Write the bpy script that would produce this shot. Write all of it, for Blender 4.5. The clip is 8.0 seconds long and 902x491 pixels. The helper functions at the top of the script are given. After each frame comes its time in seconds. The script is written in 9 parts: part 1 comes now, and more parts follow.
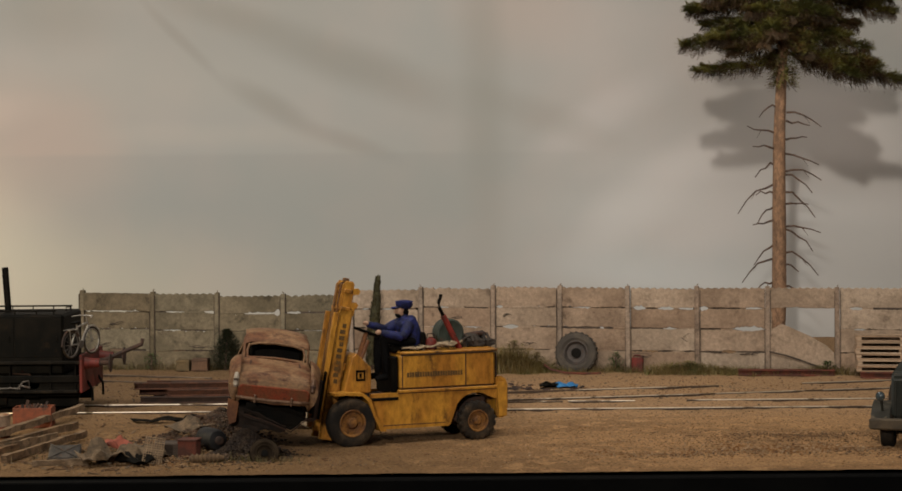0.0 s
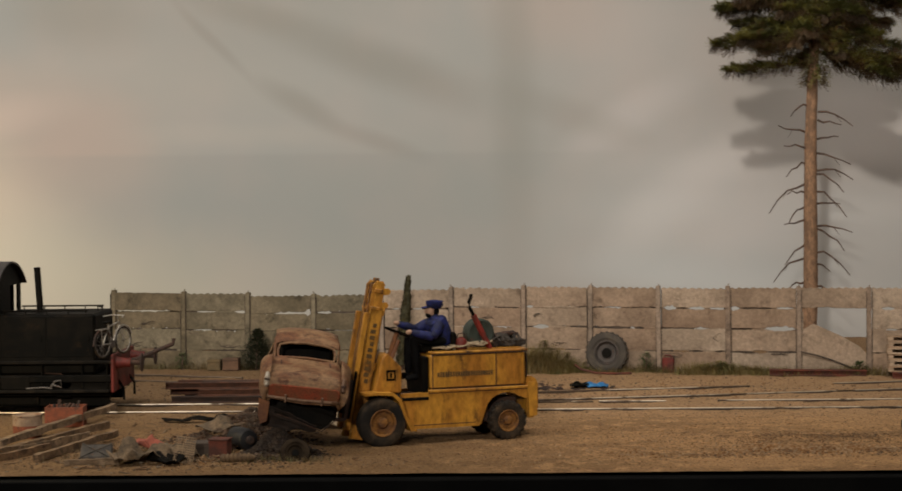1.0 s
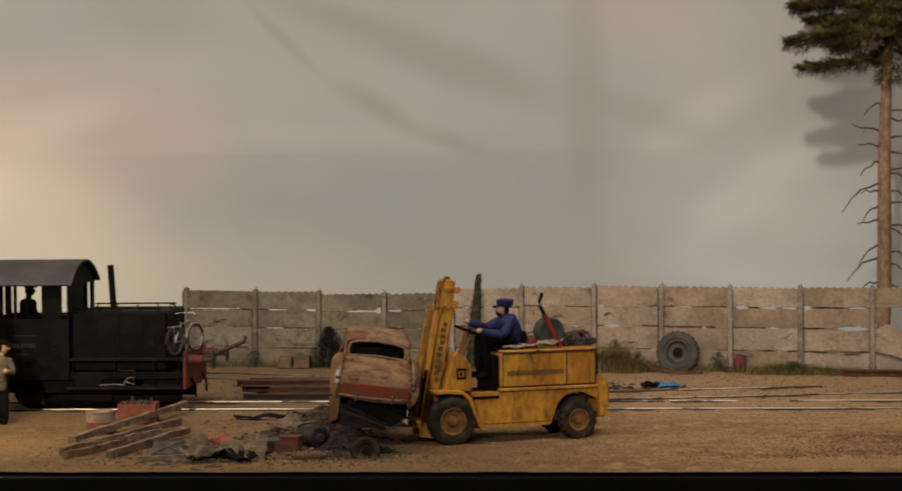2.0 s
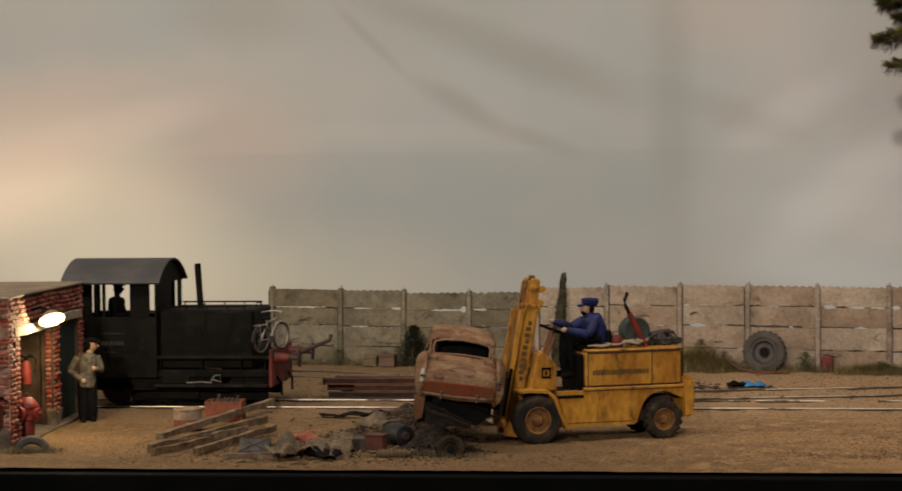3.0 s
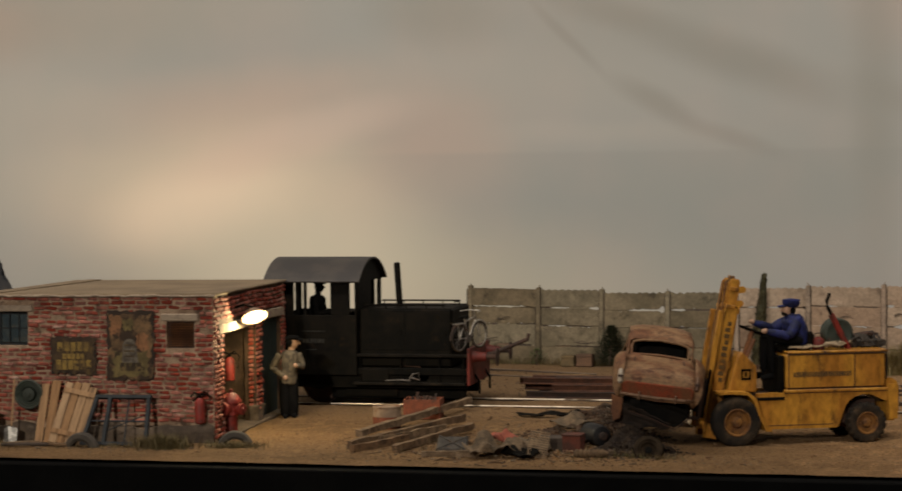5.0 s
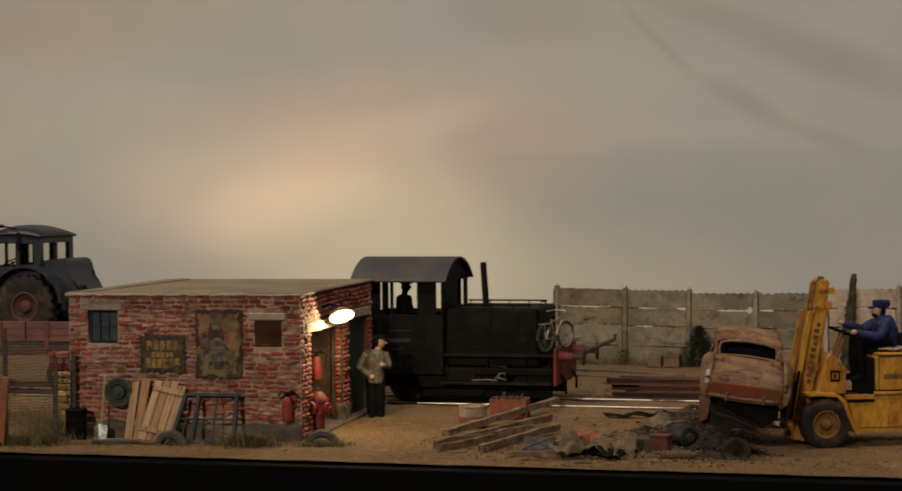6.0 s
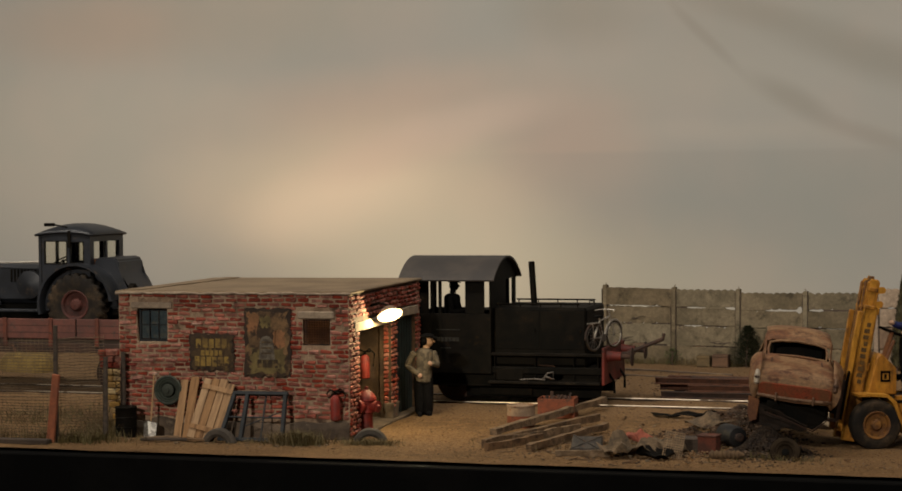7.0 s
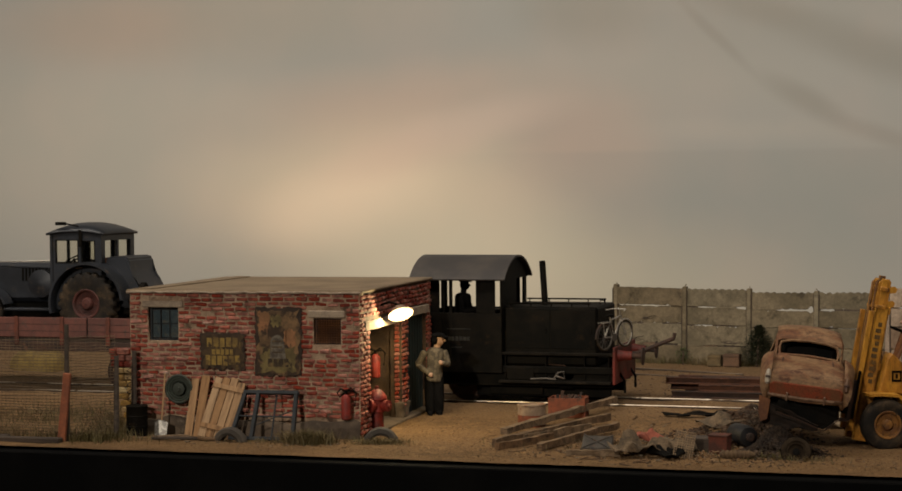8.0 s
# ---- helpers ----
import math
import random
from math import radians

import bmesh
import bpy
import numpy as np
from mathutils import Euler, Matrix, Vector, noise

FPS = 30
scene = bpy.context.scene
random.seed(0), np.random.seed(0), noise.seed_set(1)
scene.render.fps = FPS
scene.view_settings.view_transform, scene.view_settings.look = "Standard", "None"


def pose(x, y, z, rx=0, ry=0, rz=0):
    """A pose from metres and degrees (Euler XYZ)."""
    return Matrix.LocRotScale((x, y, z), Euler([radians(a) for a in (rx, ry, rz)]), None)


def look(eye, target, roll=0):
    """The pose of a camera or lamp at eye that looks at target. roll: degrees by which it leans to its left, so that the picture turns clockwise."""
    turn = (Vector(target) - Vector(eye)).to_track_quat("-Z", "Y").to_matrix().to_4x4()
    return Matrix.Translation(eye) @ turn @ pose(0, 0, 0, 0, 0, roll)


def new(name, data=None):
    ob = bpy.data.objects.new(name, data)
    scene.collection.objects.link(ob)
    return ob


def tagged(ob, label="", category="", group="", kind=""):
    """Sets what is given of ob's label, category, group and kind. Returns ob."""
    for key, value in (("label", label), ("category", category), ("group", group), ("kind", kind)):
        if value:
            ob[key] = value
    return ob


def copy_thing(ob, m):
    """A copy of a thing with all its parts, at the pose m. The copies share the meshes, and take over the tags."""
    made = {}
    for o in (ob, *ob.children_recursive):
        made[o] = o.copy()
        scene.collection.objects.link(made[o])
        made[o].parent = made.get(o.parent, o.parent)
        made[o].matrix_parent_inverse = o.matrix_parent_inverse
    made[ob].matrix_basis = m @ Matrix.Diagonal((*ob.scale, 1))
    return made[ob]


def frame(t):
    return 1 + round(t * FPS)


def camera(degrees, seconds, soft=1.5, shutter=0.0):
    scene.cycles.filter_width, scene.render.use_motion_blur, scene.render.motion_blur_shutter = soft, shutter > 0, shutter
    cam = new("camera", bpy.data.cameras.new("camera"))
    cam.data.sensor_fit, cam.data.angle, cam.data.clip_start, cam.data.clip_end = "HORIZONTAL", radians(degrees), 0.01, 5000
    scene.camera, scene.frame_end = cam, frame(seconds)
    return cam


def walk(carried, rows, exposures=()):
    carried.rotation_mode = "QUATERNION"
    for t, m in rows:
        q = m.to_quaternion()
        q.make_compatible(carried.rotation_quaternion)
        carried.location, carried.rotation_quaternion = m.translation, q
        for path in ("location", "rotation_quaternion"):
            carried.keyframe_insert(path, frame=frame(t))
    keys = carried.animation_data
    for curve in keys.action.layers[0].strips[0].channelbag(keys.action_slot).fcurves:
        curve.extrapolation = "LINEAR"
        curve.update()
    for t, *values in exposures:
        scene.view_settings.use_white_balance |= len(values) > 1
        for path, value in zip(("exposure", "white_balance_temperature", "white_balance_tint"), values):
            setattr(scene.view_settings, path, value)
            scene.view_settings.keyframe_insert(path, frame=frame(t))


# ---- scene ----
# A model-railway diorama: lengths below are in metres of the full-size prototype and are scaled down by S.
S = 1 / 24
cam = camera(27.45, 8.0, soft=1.65, shutter=0.6)
EYE = 4.7
# seconds, tilt, lean and turn of the tripod head, which pans to the left
ROWS = [
    (0.0, 88.252, 0.487, -0.015),
    (0.5, 88.258, 0.523, 0.195),
    (1.0, 88.256, 0.533, 0.926),
    (1.5, 88.240, 0.538, 1.895),
    (2.8, 88.226, 0.474, 5.252),
    (3.0, 88.221, 0.520, 5.750),
    (3.5, 88.218, 0.525, 7.119),
    (4.0, 88.223, 0.531, 8.860),
    (4.5, 88.230, 0.544, 10.336),
    (5.0, 88.262, 0.543, 11.888),
    (6.5, 88.274, 0.522, 15.502),
    (7.0, 88.265, 0.488, 16.071),
    (7.5, 88.266, 0.481, 16.293),
    (8.0, 88.245, 0.449, 16.406),
]
walk(cam, [(t, pose(0, 0, EYE * S, rx, ry, rz)) for t, rx, ry, rz in ROWS],
     exposures=[(0.0, -0.12, 6500, 10), (2.0, -0.11, 6500, 10), (3.0, -0.11, 6500, 10), (3.5, -0.14, 6510, 10), (4.0, -0.20, 6530, 10), (4.5, -0.27, 6560, 10), (5.0, -0.32, 6620, 10), (6.5, -0.37, 6780, 10), (8.0, -0.37, 6800, 10)])

# ---- light ----
world = bpy.data.worlds.new("hall")
scene.world = world
world.use_nodes = True
world.node_tree.nodes["Background"].inputs[0].default_value = (1.0, 0.94, 0.83, 1)
world.node_tree.nodes["Background"].inputs[1].default_value = 0.05


def area_lamp(name, eye, target, sx, sy, watts, color):
    data = bpy.data.lights.new(name, "AREA")
    data.shape, data.size, data.size_y, data.energy, data.color = "RECTANGLE", sx * S, sy * S, watts, color
    ob = new(name, data)
    ob.matrix_world = look([v * S for v in eye], [v * S for v in target])
    return ob


# weak lamp bar above the layout, and a hall lamp high behind the camera that throws the tree's shadows
area_lamp("lamp_bar", (-14, 30, 19), (-14, 55, 3), 56, 1.5, 19.5, (1.0, 0.935, 0.85))
area_lamp("hall_lamp", (-15, -60, 33), (-6, 50, 5), 2.2, 2.2, 86.0, (1.0, 0.925, 0.835))


# ---- materials ----
def node(nt, kind, **inputs):
    n = nt.nodes.new(kind)
    for key, value in inputs.items():
        n.inputs[key.replace("_", " ")].default_value = value
    return n


def coords(nt, shift=True):
    tc = node(nt, "ShaderNodeTexCoord")
    mp = node(nt, "ShaderNodeMapping", Scale=(1 / S, 1 / S, 1 / S))
    nt.links.new(tc.outputs["Object"], mp.inputs["Vector"])
    if shift:
        info = node(nt, "ShaderNodeObjectInfo")
        mul = node(nt, "ShaderNodeMath")
        mul.operation = "MULTIPLY"
        mul.inputs[1].default_value = 53.0
        nt.links.new(info.outputs["Random"], mul.inputs[0])
        nt.links.new(mul.outputs[0], mp.inputs["Location"])
    return mp.outputs["Vector"]


def noise_of(nt, vec, scale, detail=5.0, rough=0.6):
    n = node(nt, "ShaderNodeTexNoise", Scale=scale, Detail=detail, Roughness=rough)
    nt.links.new(vec, n.inputs["Vector"])
    return n.outputs["Fac"]


def ramp(nt, fac, lo, hi):
    r = node(nt, "ShaderNodeMapRange")
    r.interpolation_type = "SMOOTHSTEP"
    r.inputs["From Min"].default_value, r.inputs["From Max"].default_value = lo, hi
    nt.links.new(fac, r.inputs["Value"])
    return r.outputs["Result"]


def blend(nt, fac, a, b, mode="MIX"):
    m = nt.nodes.new("ShaderNodeMix")
    m.data_type, m.blend_type = "RGBA", mode
    for src, sock in ((fac, m.inputs[0]), (a, m.inputs[6]), (b, m.inputs[7])):
        if isinstance(src, (int, float)):
            sock.default_value = src
        elif isinstance(src, tuple):
            sock.default_value = (*src, 1)
        else:
            nt.links.new(src, sock)
    return m.outputs[2]


def M(name, c, c2=None, rough=0.8, metal=0.0, scale=2.0, lo=0.4, hi=0.62, stain=None, sscale=5.0, slo=0.55, shi=0.68,
      grain=0.25, gscale=30.0, bump=0.3, spec=0.3, vary=0.0, stretch=None, depth=0.01):
    """A painted, worn or natural surface: two tones, stains of a third, fine grain and relief. Scales are per prototype metre."""
    m = bpy.data.materials.new(name)
    m.use_nodes = True
    nt = m.node_tree
    bsdf = nt.nodes["Principled BSDF"]
    vec = coords(nt)
    if stretch:
        mp = node(nt, "ShaderNodeMapping", Scale=stretch)
        nt.links.new(vec, mp.inputs["Vector"])
        vec = mp.outputs["Vector"]
    col = c
    if c2:
        col = blend(nt, ramp(nt, noise_of(nt, vec, scale), lo, hi), c, c2)
    if stain:
        col = blend(nt, ramp(nt, noise_of(nt, vec, sscale, 8.0, 0.7), slo, shi), col, stain)
    fine = noise_of(nt, vec, gscale, 6.0, 0.7)
    shade = node(nt, "ShaderNodeMapRange")
    shade.inputs["From Min"].default_value, shade.inputs["From Max"].default_value = 0.25, 0.75
    shade.inputs["To Min"].default_value, shade.inputs["To Max"].default_value = 1 - grain, 1 + grain
    nt.links.new(fine, shade.inputs["Value"])
    comb = node(nt, "ShaderNodeCombineColor")
    for i in range(3):
        nt.links.new(shade.outputs["Result"], comb.inputs[i])
    col = blend(nt, 1.0, col, comb.outputs["Color"], "MULTIPLY")
    if vary:
        info, geo = node(nt, "ShaderNodeObjectInfo"), node(nt, "ShaderNodeNewGeometry")
        add = node(nt, "ShaderNodeMath")
        add.operation = "ADD"
        nt.links.new(info.outputs["Random"], add.inputs[0])
        nt.links.new(geo.outputs["Random Per Island"], add.inputs[1])
        fr = node(nt, "ShaderNodeMath")
        fr.operation = "FRACT"
        nt.links.new(add.outputs[0], fr.inputs[0])
        hsv = node(nt, "ShaderNodeHueSaturation")
        for key, mid, amp in (("Value", 1.0, vary), ("Hue", 0.5, vary * 0.03), ("Saturation", 1.0, -vary * 0.6)):
            mr = node(nt, "ShaderNodeMapRange")
            mr.inputs["To Min"].default_value, mr.inputs["To Max"].default_value = mid - amp, mid + amp
            nt.links.new(fr.outputs[0], mr.inputs["Value"])
            nt.links.new(mr.outputs["Result"], hsv.inputs[key])
        nt.links.new(col, hsv.inputs["Color"])
        col = hsv.outputs["Color"]
    if isinstance(col, tuple):
        bsdf.inputs["Base Color"].default_value = (*col, 1)
    else:
        nt.links.new(col, bsdf.inputs["Base Color"])
    bsdf.inputs["Metallic"].default_value = metal
    bsdf.inputs["Specular IOR Level"].default_value = spec
    rr = node(nt, "ShaderNodeMapRange")
    rr.inputs["To Min"].default_value, rr.inputs["To Max"].default_value = max(rough - 0.15, 0.03), min(rough + 0.15, 1)
    nt.links.new(fine, rr.inputs["Value"])
    nt.links.new(rr.outputs["Result"], bsdf.inputs["Roughness"])
    if bump:
        b = node(nt, "ShaderNodeBump", Strength=bump, Distance=depth * S)
        nt.links.new(fine, b.inputs["Height"])
        nt.links.new(b.outputs["Normal"], bsdf.inputs["Normal"])
    return m


YELLOW = M("yellow_paint", (0.385, 0.180, 0.021), (0.275, 0.112, 0.014), 0.5, 0, 1.4, stain=(0.065, 0.028, 0.008), sscale=2.6, slo=0.55, shi=0.70, grain=0.5, gscale=12, bump=0.35, stretch=(1, 1, 0.45))
RIM = M("rusty_yellow_rim", (0.1928, 0.08323, 0.01716), (0.1044, 0.04388, 0.0151), 0.75, 0, 4.0, stain=(0.04017, 0.02118, 0.0103), sscale=5.0, slo=0.5, shi=0.66, bump=0.3)
BLACK_PAINT = M("black_paint", (0.0024, 0.0021, 0.0015), (0.0056, 0.0043, 0.0028), 0.62, 0, 2.0, spec=0.055, stain=(0.020, 0.012, 0.006), sscale=3.5, slo=0.56, shi=0.76, grain=0.4, bump=0.3)
ROOF_PAINT = M("roof_paint", (0.036, 0.032, 0.030), (0.052, 0.044, 0.038), 0.6, 0, 1.5, bump=0.15)
RED_PAINT = M("red_paint", (0.1156, 0.01496, 0.00884), (0.0578, 0.01224, 0.00816), 0.65, 0, 3.0, stain=(0.034, 0.01904, 0.01224), bump=0.25)
HYDRANT_RED = M("hydrant_red", (0.1867, 0.01893, 0.01104), (0.1077, 0.0169, 0.01104), 0.6, 0, 5.0, stain=(0.04308, 0.02028, 0.01227), slo=0.58, bump=0.3)
RUST = M("rust", (0.1689, 0.06761, 0.02526), (0.09291, 0.03977, 0.0202), 0.9, 0, 3.0, stain=(0.04223, 0.02386, 0.01588), bump=0.5)
RUST_RED = M("rusted_red_paint", (0.115, 0.032, 0.018), (0.060, 0.024, 0.016), 0.88, 0, 3.0, stain=(0.035, 0.022, 0.016), bump=0.5)
SCRAP_EARTH = M("oily_earth", (0.07179, 0.04136, 0.02309), (0.02956, 0.01909, 0.01227), 0.95, 0, 5.0, stain=(0.1267, 0.06761, 0.03608), slo=0.56, vary=0.3, bump=0.5)
DARK_RUST = M("dark_rust", (0.050, 0.026, 0.017), (0.026, 0.017, 0.013), 0.9, 0, 3.0, stain=(0.10, 0.05, 0.03), slo=0.58, bump=0.4)
CAR_PAINT = M("rusted_car_paint", (0.172, 0.095, 0.045), (0.112, 0.046, 0.019), 0.72, 0, 2.6, 0.42, 0.60, stain=(0.060, 0.022, 0.009), sscale=3.4, slo=0.53, shi=0.66, grain=0.55, gscale=16, bump=0.5, stretch=(0.7, 1, 1.5))
CAR_RED = M("rusted_car_tail", (0.145, 0.026, 0.009), (0.090, 0.034, 0.013), 0.75, 0, 3.0, 0.34, 0.66, spec=0.15, stain=(0.040, 0.015, 0.007), slo=0.54, shi=0.64, grain=0.5, bump=0.4)
RUBBER = M("rubber", (0.012, 0.0102, 0.0085), (0.026, 0.019, 0.0125), 0.85, 0, 3.0, spec=0.12, stain=(0.068, 0.044, 0.025), sscale=3.0, slo=0.52, shi=0.72, bump=0.4)
GREY_RUBBER = M("dusty_rubber", (0.040, 0.033, 0.026), (0.066, 0.053, 0.040), 0.9, 0, 3.0, bump=0.4)
CONCRETE = M("concrete", (0.2666, 0.1921, 0.1318), (0.195, 0.137, 0.09185), 0.95, 0, 0.9, stain=(0.1008, 0.06724, 0.04353), sscale=2.6, slo=0.52, shi=0.76, grain=0.34, gscale=11, bump=1.0, vary=0.18, depth=0.03)
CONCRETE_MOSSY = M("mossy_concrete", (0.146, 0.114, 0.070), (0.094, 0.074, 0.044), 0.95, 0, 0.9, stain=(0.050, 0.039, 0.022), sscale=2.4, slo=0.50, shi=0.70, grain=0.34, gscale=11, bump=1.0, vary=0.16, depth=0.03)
POST_CONCRETE = M("weathered_post", (0.220, 0.158, 0.112), (0.150, 0.107, 0.076), 0.95, 0, 0.9, stain=(0.10, 0.07, 0.048), sscale=2.4, slo=0.52, shi=0.72, grain=0.5, gscale=13, bump=1.0, vary=0.15, depth=0.03)
JOINT = M("dark_joint", (0.062, 0.044, 0.031), (0.040, 0.029, 0.021), 0.95, 0, 3.0, bump=0.3)
BREAK = M("fresh_concrete_break", (0.55, 0.50, 0.43), (0.45, 0.40, 0.34), 0.9, 0, 4.0, bump=0.4)
BRICK = M("brick", (0.275, 0.076, 0.047), (0.150, 0.046, 0.032), 0.92, 0, 5.0, stain=(0.30, 0.205, 0.150), sscale=6.0, slo=0.57, shi=0.70, grain=0.4, gscale=22, bump=0.8, vary=0.28, depth=0.02)
MORTAR = M("mortar", (0.40, 0.280, 0.185), (0.25, 0.165, 0.105), 0.95, 0, 4.0, stain=(0.09, 0.056, 0.037), sscale=3.0, slo=0.52, shi=0.66, bump=1.0, depth=0.03)
REVEAL = M("dark_brown_plaster", (0.070, 0.040, 0.022), (0.034, 0.020, 0.012), 0.95, 0, 3.0, stain=(0.05, 0.032, 0.022), bump=0.8)
PLASTER = M("grey_plaster", (0.112, 0.080, 0.054), (0.056, 0.040, 0.028), 0.95, 0, 1.4, stain=(0.1846, 0.1418, 0.09958), sscale=3.0, slo=0.58, shi=0.75, bump=0.7)
LINTEL = M("lintel_concrete", (0.2787, 0.2148, 0.1515), (0.2027, 0.1511, 0.1082), 0.95, 0, 4.0, bump=0.5)
ROOFING = M("roofing_felt", (0.1689, 0.1193, 0.07072), (0.1225, 0.0859, 0.05196), 0.95, 0, 1.0, bump=0.3)
WOOD = M("weathered_wood", (0.155, 0.094, 0.049), (0.080, 0.047, 0.024), 0.9, 0, 3.0, gscale=22, grain=0.5, stretch=(0.5, 2, 2), stain=(0.040, 0.025, 0.014), sscale=2.5, slo=0.52, shi=0.66, bump=0.7, vary=0.25)
WOOD_DARK = M("dark_wood", (0.06, 0.042, 0.03), (0.035, 0.026, 0.02), 0.9, 0, 3.0, gscale=22, grain=0.35, stretch=(0.25, 3, 3), bump=0.4, vary=0.2)
WOOD_PALE = M("pale_wood", (0.300, 0.178, 0.088), (0.205, 0.116, 0.056), 0.85, 0, 3.0, gscale=22, grain=0.3, stretch=(3, 3, 0.25), stain=(0.110, 0.064, 0.033), sscale=3.0, slo=0.53, shi=0.66, bump=0.45, vary=0.16)
PALLET_WOOD = M("pallet_wood", (0.30, 0.205, 0.130), (0.20, 0.135, 0.085), 0.88, 0, 3.0, gscale=22, grain=0.3, stretch=(0.25, 3, 3), bump=0.3, vary=0.18)
# bright patches in the steel's colour stand in for broken glints
STEEL = M("rail_steel", (0.76, 0.64, 0.50), (0.090, 0.062, 0.040), 0.32, 0.85, 0.45, 0.51, 0.57, stain=(0.07, 0.048, 0.03), sscale=1.1, slo=0.57, shi=0.64, bump=0.1)
RAIL_SIDE = M("rail_side", (0.048, 0.029, 0.017), (0.028, 0.018, 0.011), 0.9, 0, 3.0, bump=0.3)
GREY_METAL = M("grey_metal", (0.09291, 0.07954, 0.06855), (0.06334, 0.05409, 0.04474), 0.6, 0.3, 3.0, stain=(0.06757, 0.03579, 0.02165), bump=0.2)
BRIGHT_METAL = M("bright_metal", (0.36, 0.33, 0.28), (0.20, 0.18, 0.155), 0.5, 0.7, 4.0, bump=0.1)
BLUE_GREY = M("blue_grey_paint", (0.0155, 0.0175, 0.022), (0.010, 0.0112, 0.0135), 0.42, 0, 1.5, spec=0.35, stain=(0.04, 0.031, 0.025), slo=0.56, bump=0.15)
FRAME_BLUE = M("blue_grey_frame_paint", (0.0185, 0.0215, 0.024), (0.012, 0.0137, 0.0152), 0.7, 0, 4.0, stain=(0.0408, 0.02856, 0.0204), slo=0.6, bump=0.2)
WAGON_RED = M("wagon_red_paint", (0.112, 0.041, 0.030), (0.080, 0.032, 0.025), 0.75, 0, 1.5, stain=(0.06, 0.038, 0.03), bump=0.2)
GREEN_DARK = M("dark_green_paint", (0.013, 0.015, 0.011), (0.019, 0.018, 0.013), 0.55, 0, 2.0, spec=0.2, stain=(0.05, 0.036, 0.024), slo=0.6, bump=0.15)
GREEN_DRUM = M("green_grey_paint", (0.036, 0.045, 0.033), (0.027, 0.0312, 0.0228), 0.7, 0, 3.0, stain=(0.054, 0.033, 0.021), slo=0.58, bump=0.2)
CREAM = M("cream_paint", (0.228, 0.1591, 0.1046), (0.1605, 0.1074, 0.06855), 0.8, 0, 3.0, stain=(0.1351, 0.05568, 0.02886), bump=0.2)
DRUM_RED = M("drum_red_paint", (0.165, 0.044, 0.019), (0.105, 0.033, 0.016), 0.78, 0, 2.5, stain=(0.06757, 0.03023, 0.01732), bump=0.3)
BLUE_CLOTH = M("blue_cloth", (0.0105, 0.0145, 0.080), (0.006, 0.008, 0.034), 0.7, 0, 6.0, lo=0.44, hi=0.56, stain=(0.006, 0.006, 0.012), sscale=7.0, slo=0.56, shi=0.64, bump=0.6)
BLUE_PLASTIC = M("blue_plastic", (0.03, 0.17, 0.36), (0.02, 0.11, 0.26), 0.5, 0, 4.0, bump=0.1)
DARK_CLOTH = M("dark_cloth", (0.0050, 0.0045, 0.0043), (0.0030, 0.0027, 0.0027), 0.95, 0, 5.0, spec=0.08, bump=0.3)
OLIVE_CLOTH = M("grey_green_cloth", (0.108, 0.084, 0.055), (0.050, 0.039, 0.026), 0.9, 0, 7.0, 0.42, 0.58, grain=0.4, bump=0.7)
SKIN = M("painted_resin", (0.3536, 0.2108, 0.136), None, 0.7, 0, bump=0.05)
ROPE = M("rope", (0.30, 0.23, 0.145), (0.21, 0.155, 0.095), 0.95, 0, 8.0, bump=0.4)
TARP = M("canvas", (0.1366, 0.09231, 0.05354), (0.06829, 0.04842, 0.02952), 0.95, 0, 4.0, stain=(0.04017, 0.02875, 0.01853), sscale=5, grain=0.45, bump=0.6, depth=0.02)
BARK = M("spruce_bark", (0.27, 0.155, 0.088), (0.15, 0.088, 0.052), 0.95, 0, 4.0, stain=(0.085, 0.052, 0.033), sscale=5.0, slo=0.56, shi=0.7, gscale=14, grain=0.5, stretch=(2, 2, 0.9), bump=1.0, depth=0.04)
TWIG = M("dead_twig", (0.10, 0.06, 0.04), (0.06, 0.04, 0.03), 0.95, 0, 8.0, bump=0.3)
NEEDLES = M("spruce_needles", (0.085, 0.086, 0.019), (0.195, 0.172, 0.040), 0.75, 0, 1.1, 0.42, 0.58, stain=(0.115, 0.066, 0.022), sscale=1.4, slo=0.50, shi=0.58, vary=0.4, bump=0)
NEEDLES_BROWN = M("dead_spruce_needles", (0.082, 0.046, 0.019), (0.040, 0.025, 0.012), 0.85, 0, 1.3, vary=0.35, bump=0)
GRASS = M("dry_grass", (0.07632, 0.05901, 0.01922), (0.1205, 0.08323, 0.03432), 0.9, 0, 1.2, stain=(0.05222, 0.05674, 0.0151), sscale=1.5, vary=0.3, bump=0)
WEED = M("green_weed", (0.050, 0.075, 0.022), (0.075, 0.090, 0.03), 0.8, 0, 4.0, vary=0.3, bump=0)
DARK_WEED = M("dark_weed", (0.028, 0.036, 0.018), (0.045, 0.05, 0.022), 0.85, 0, 4.0, vary=0.3, bump=0)
FASCIA = M("black_fascia", (0.0025, 0.0024, 0.0023), (0.004, 0.0038, 0.0035), 0.9, 0, 0.8, bump=0.2, spec=0.05)
HALL = M("hall_wall", (0.07, 0.065, 0.06), (0.05, 0.048, 0.045), 0.9, 0, 0.2, bump=0)
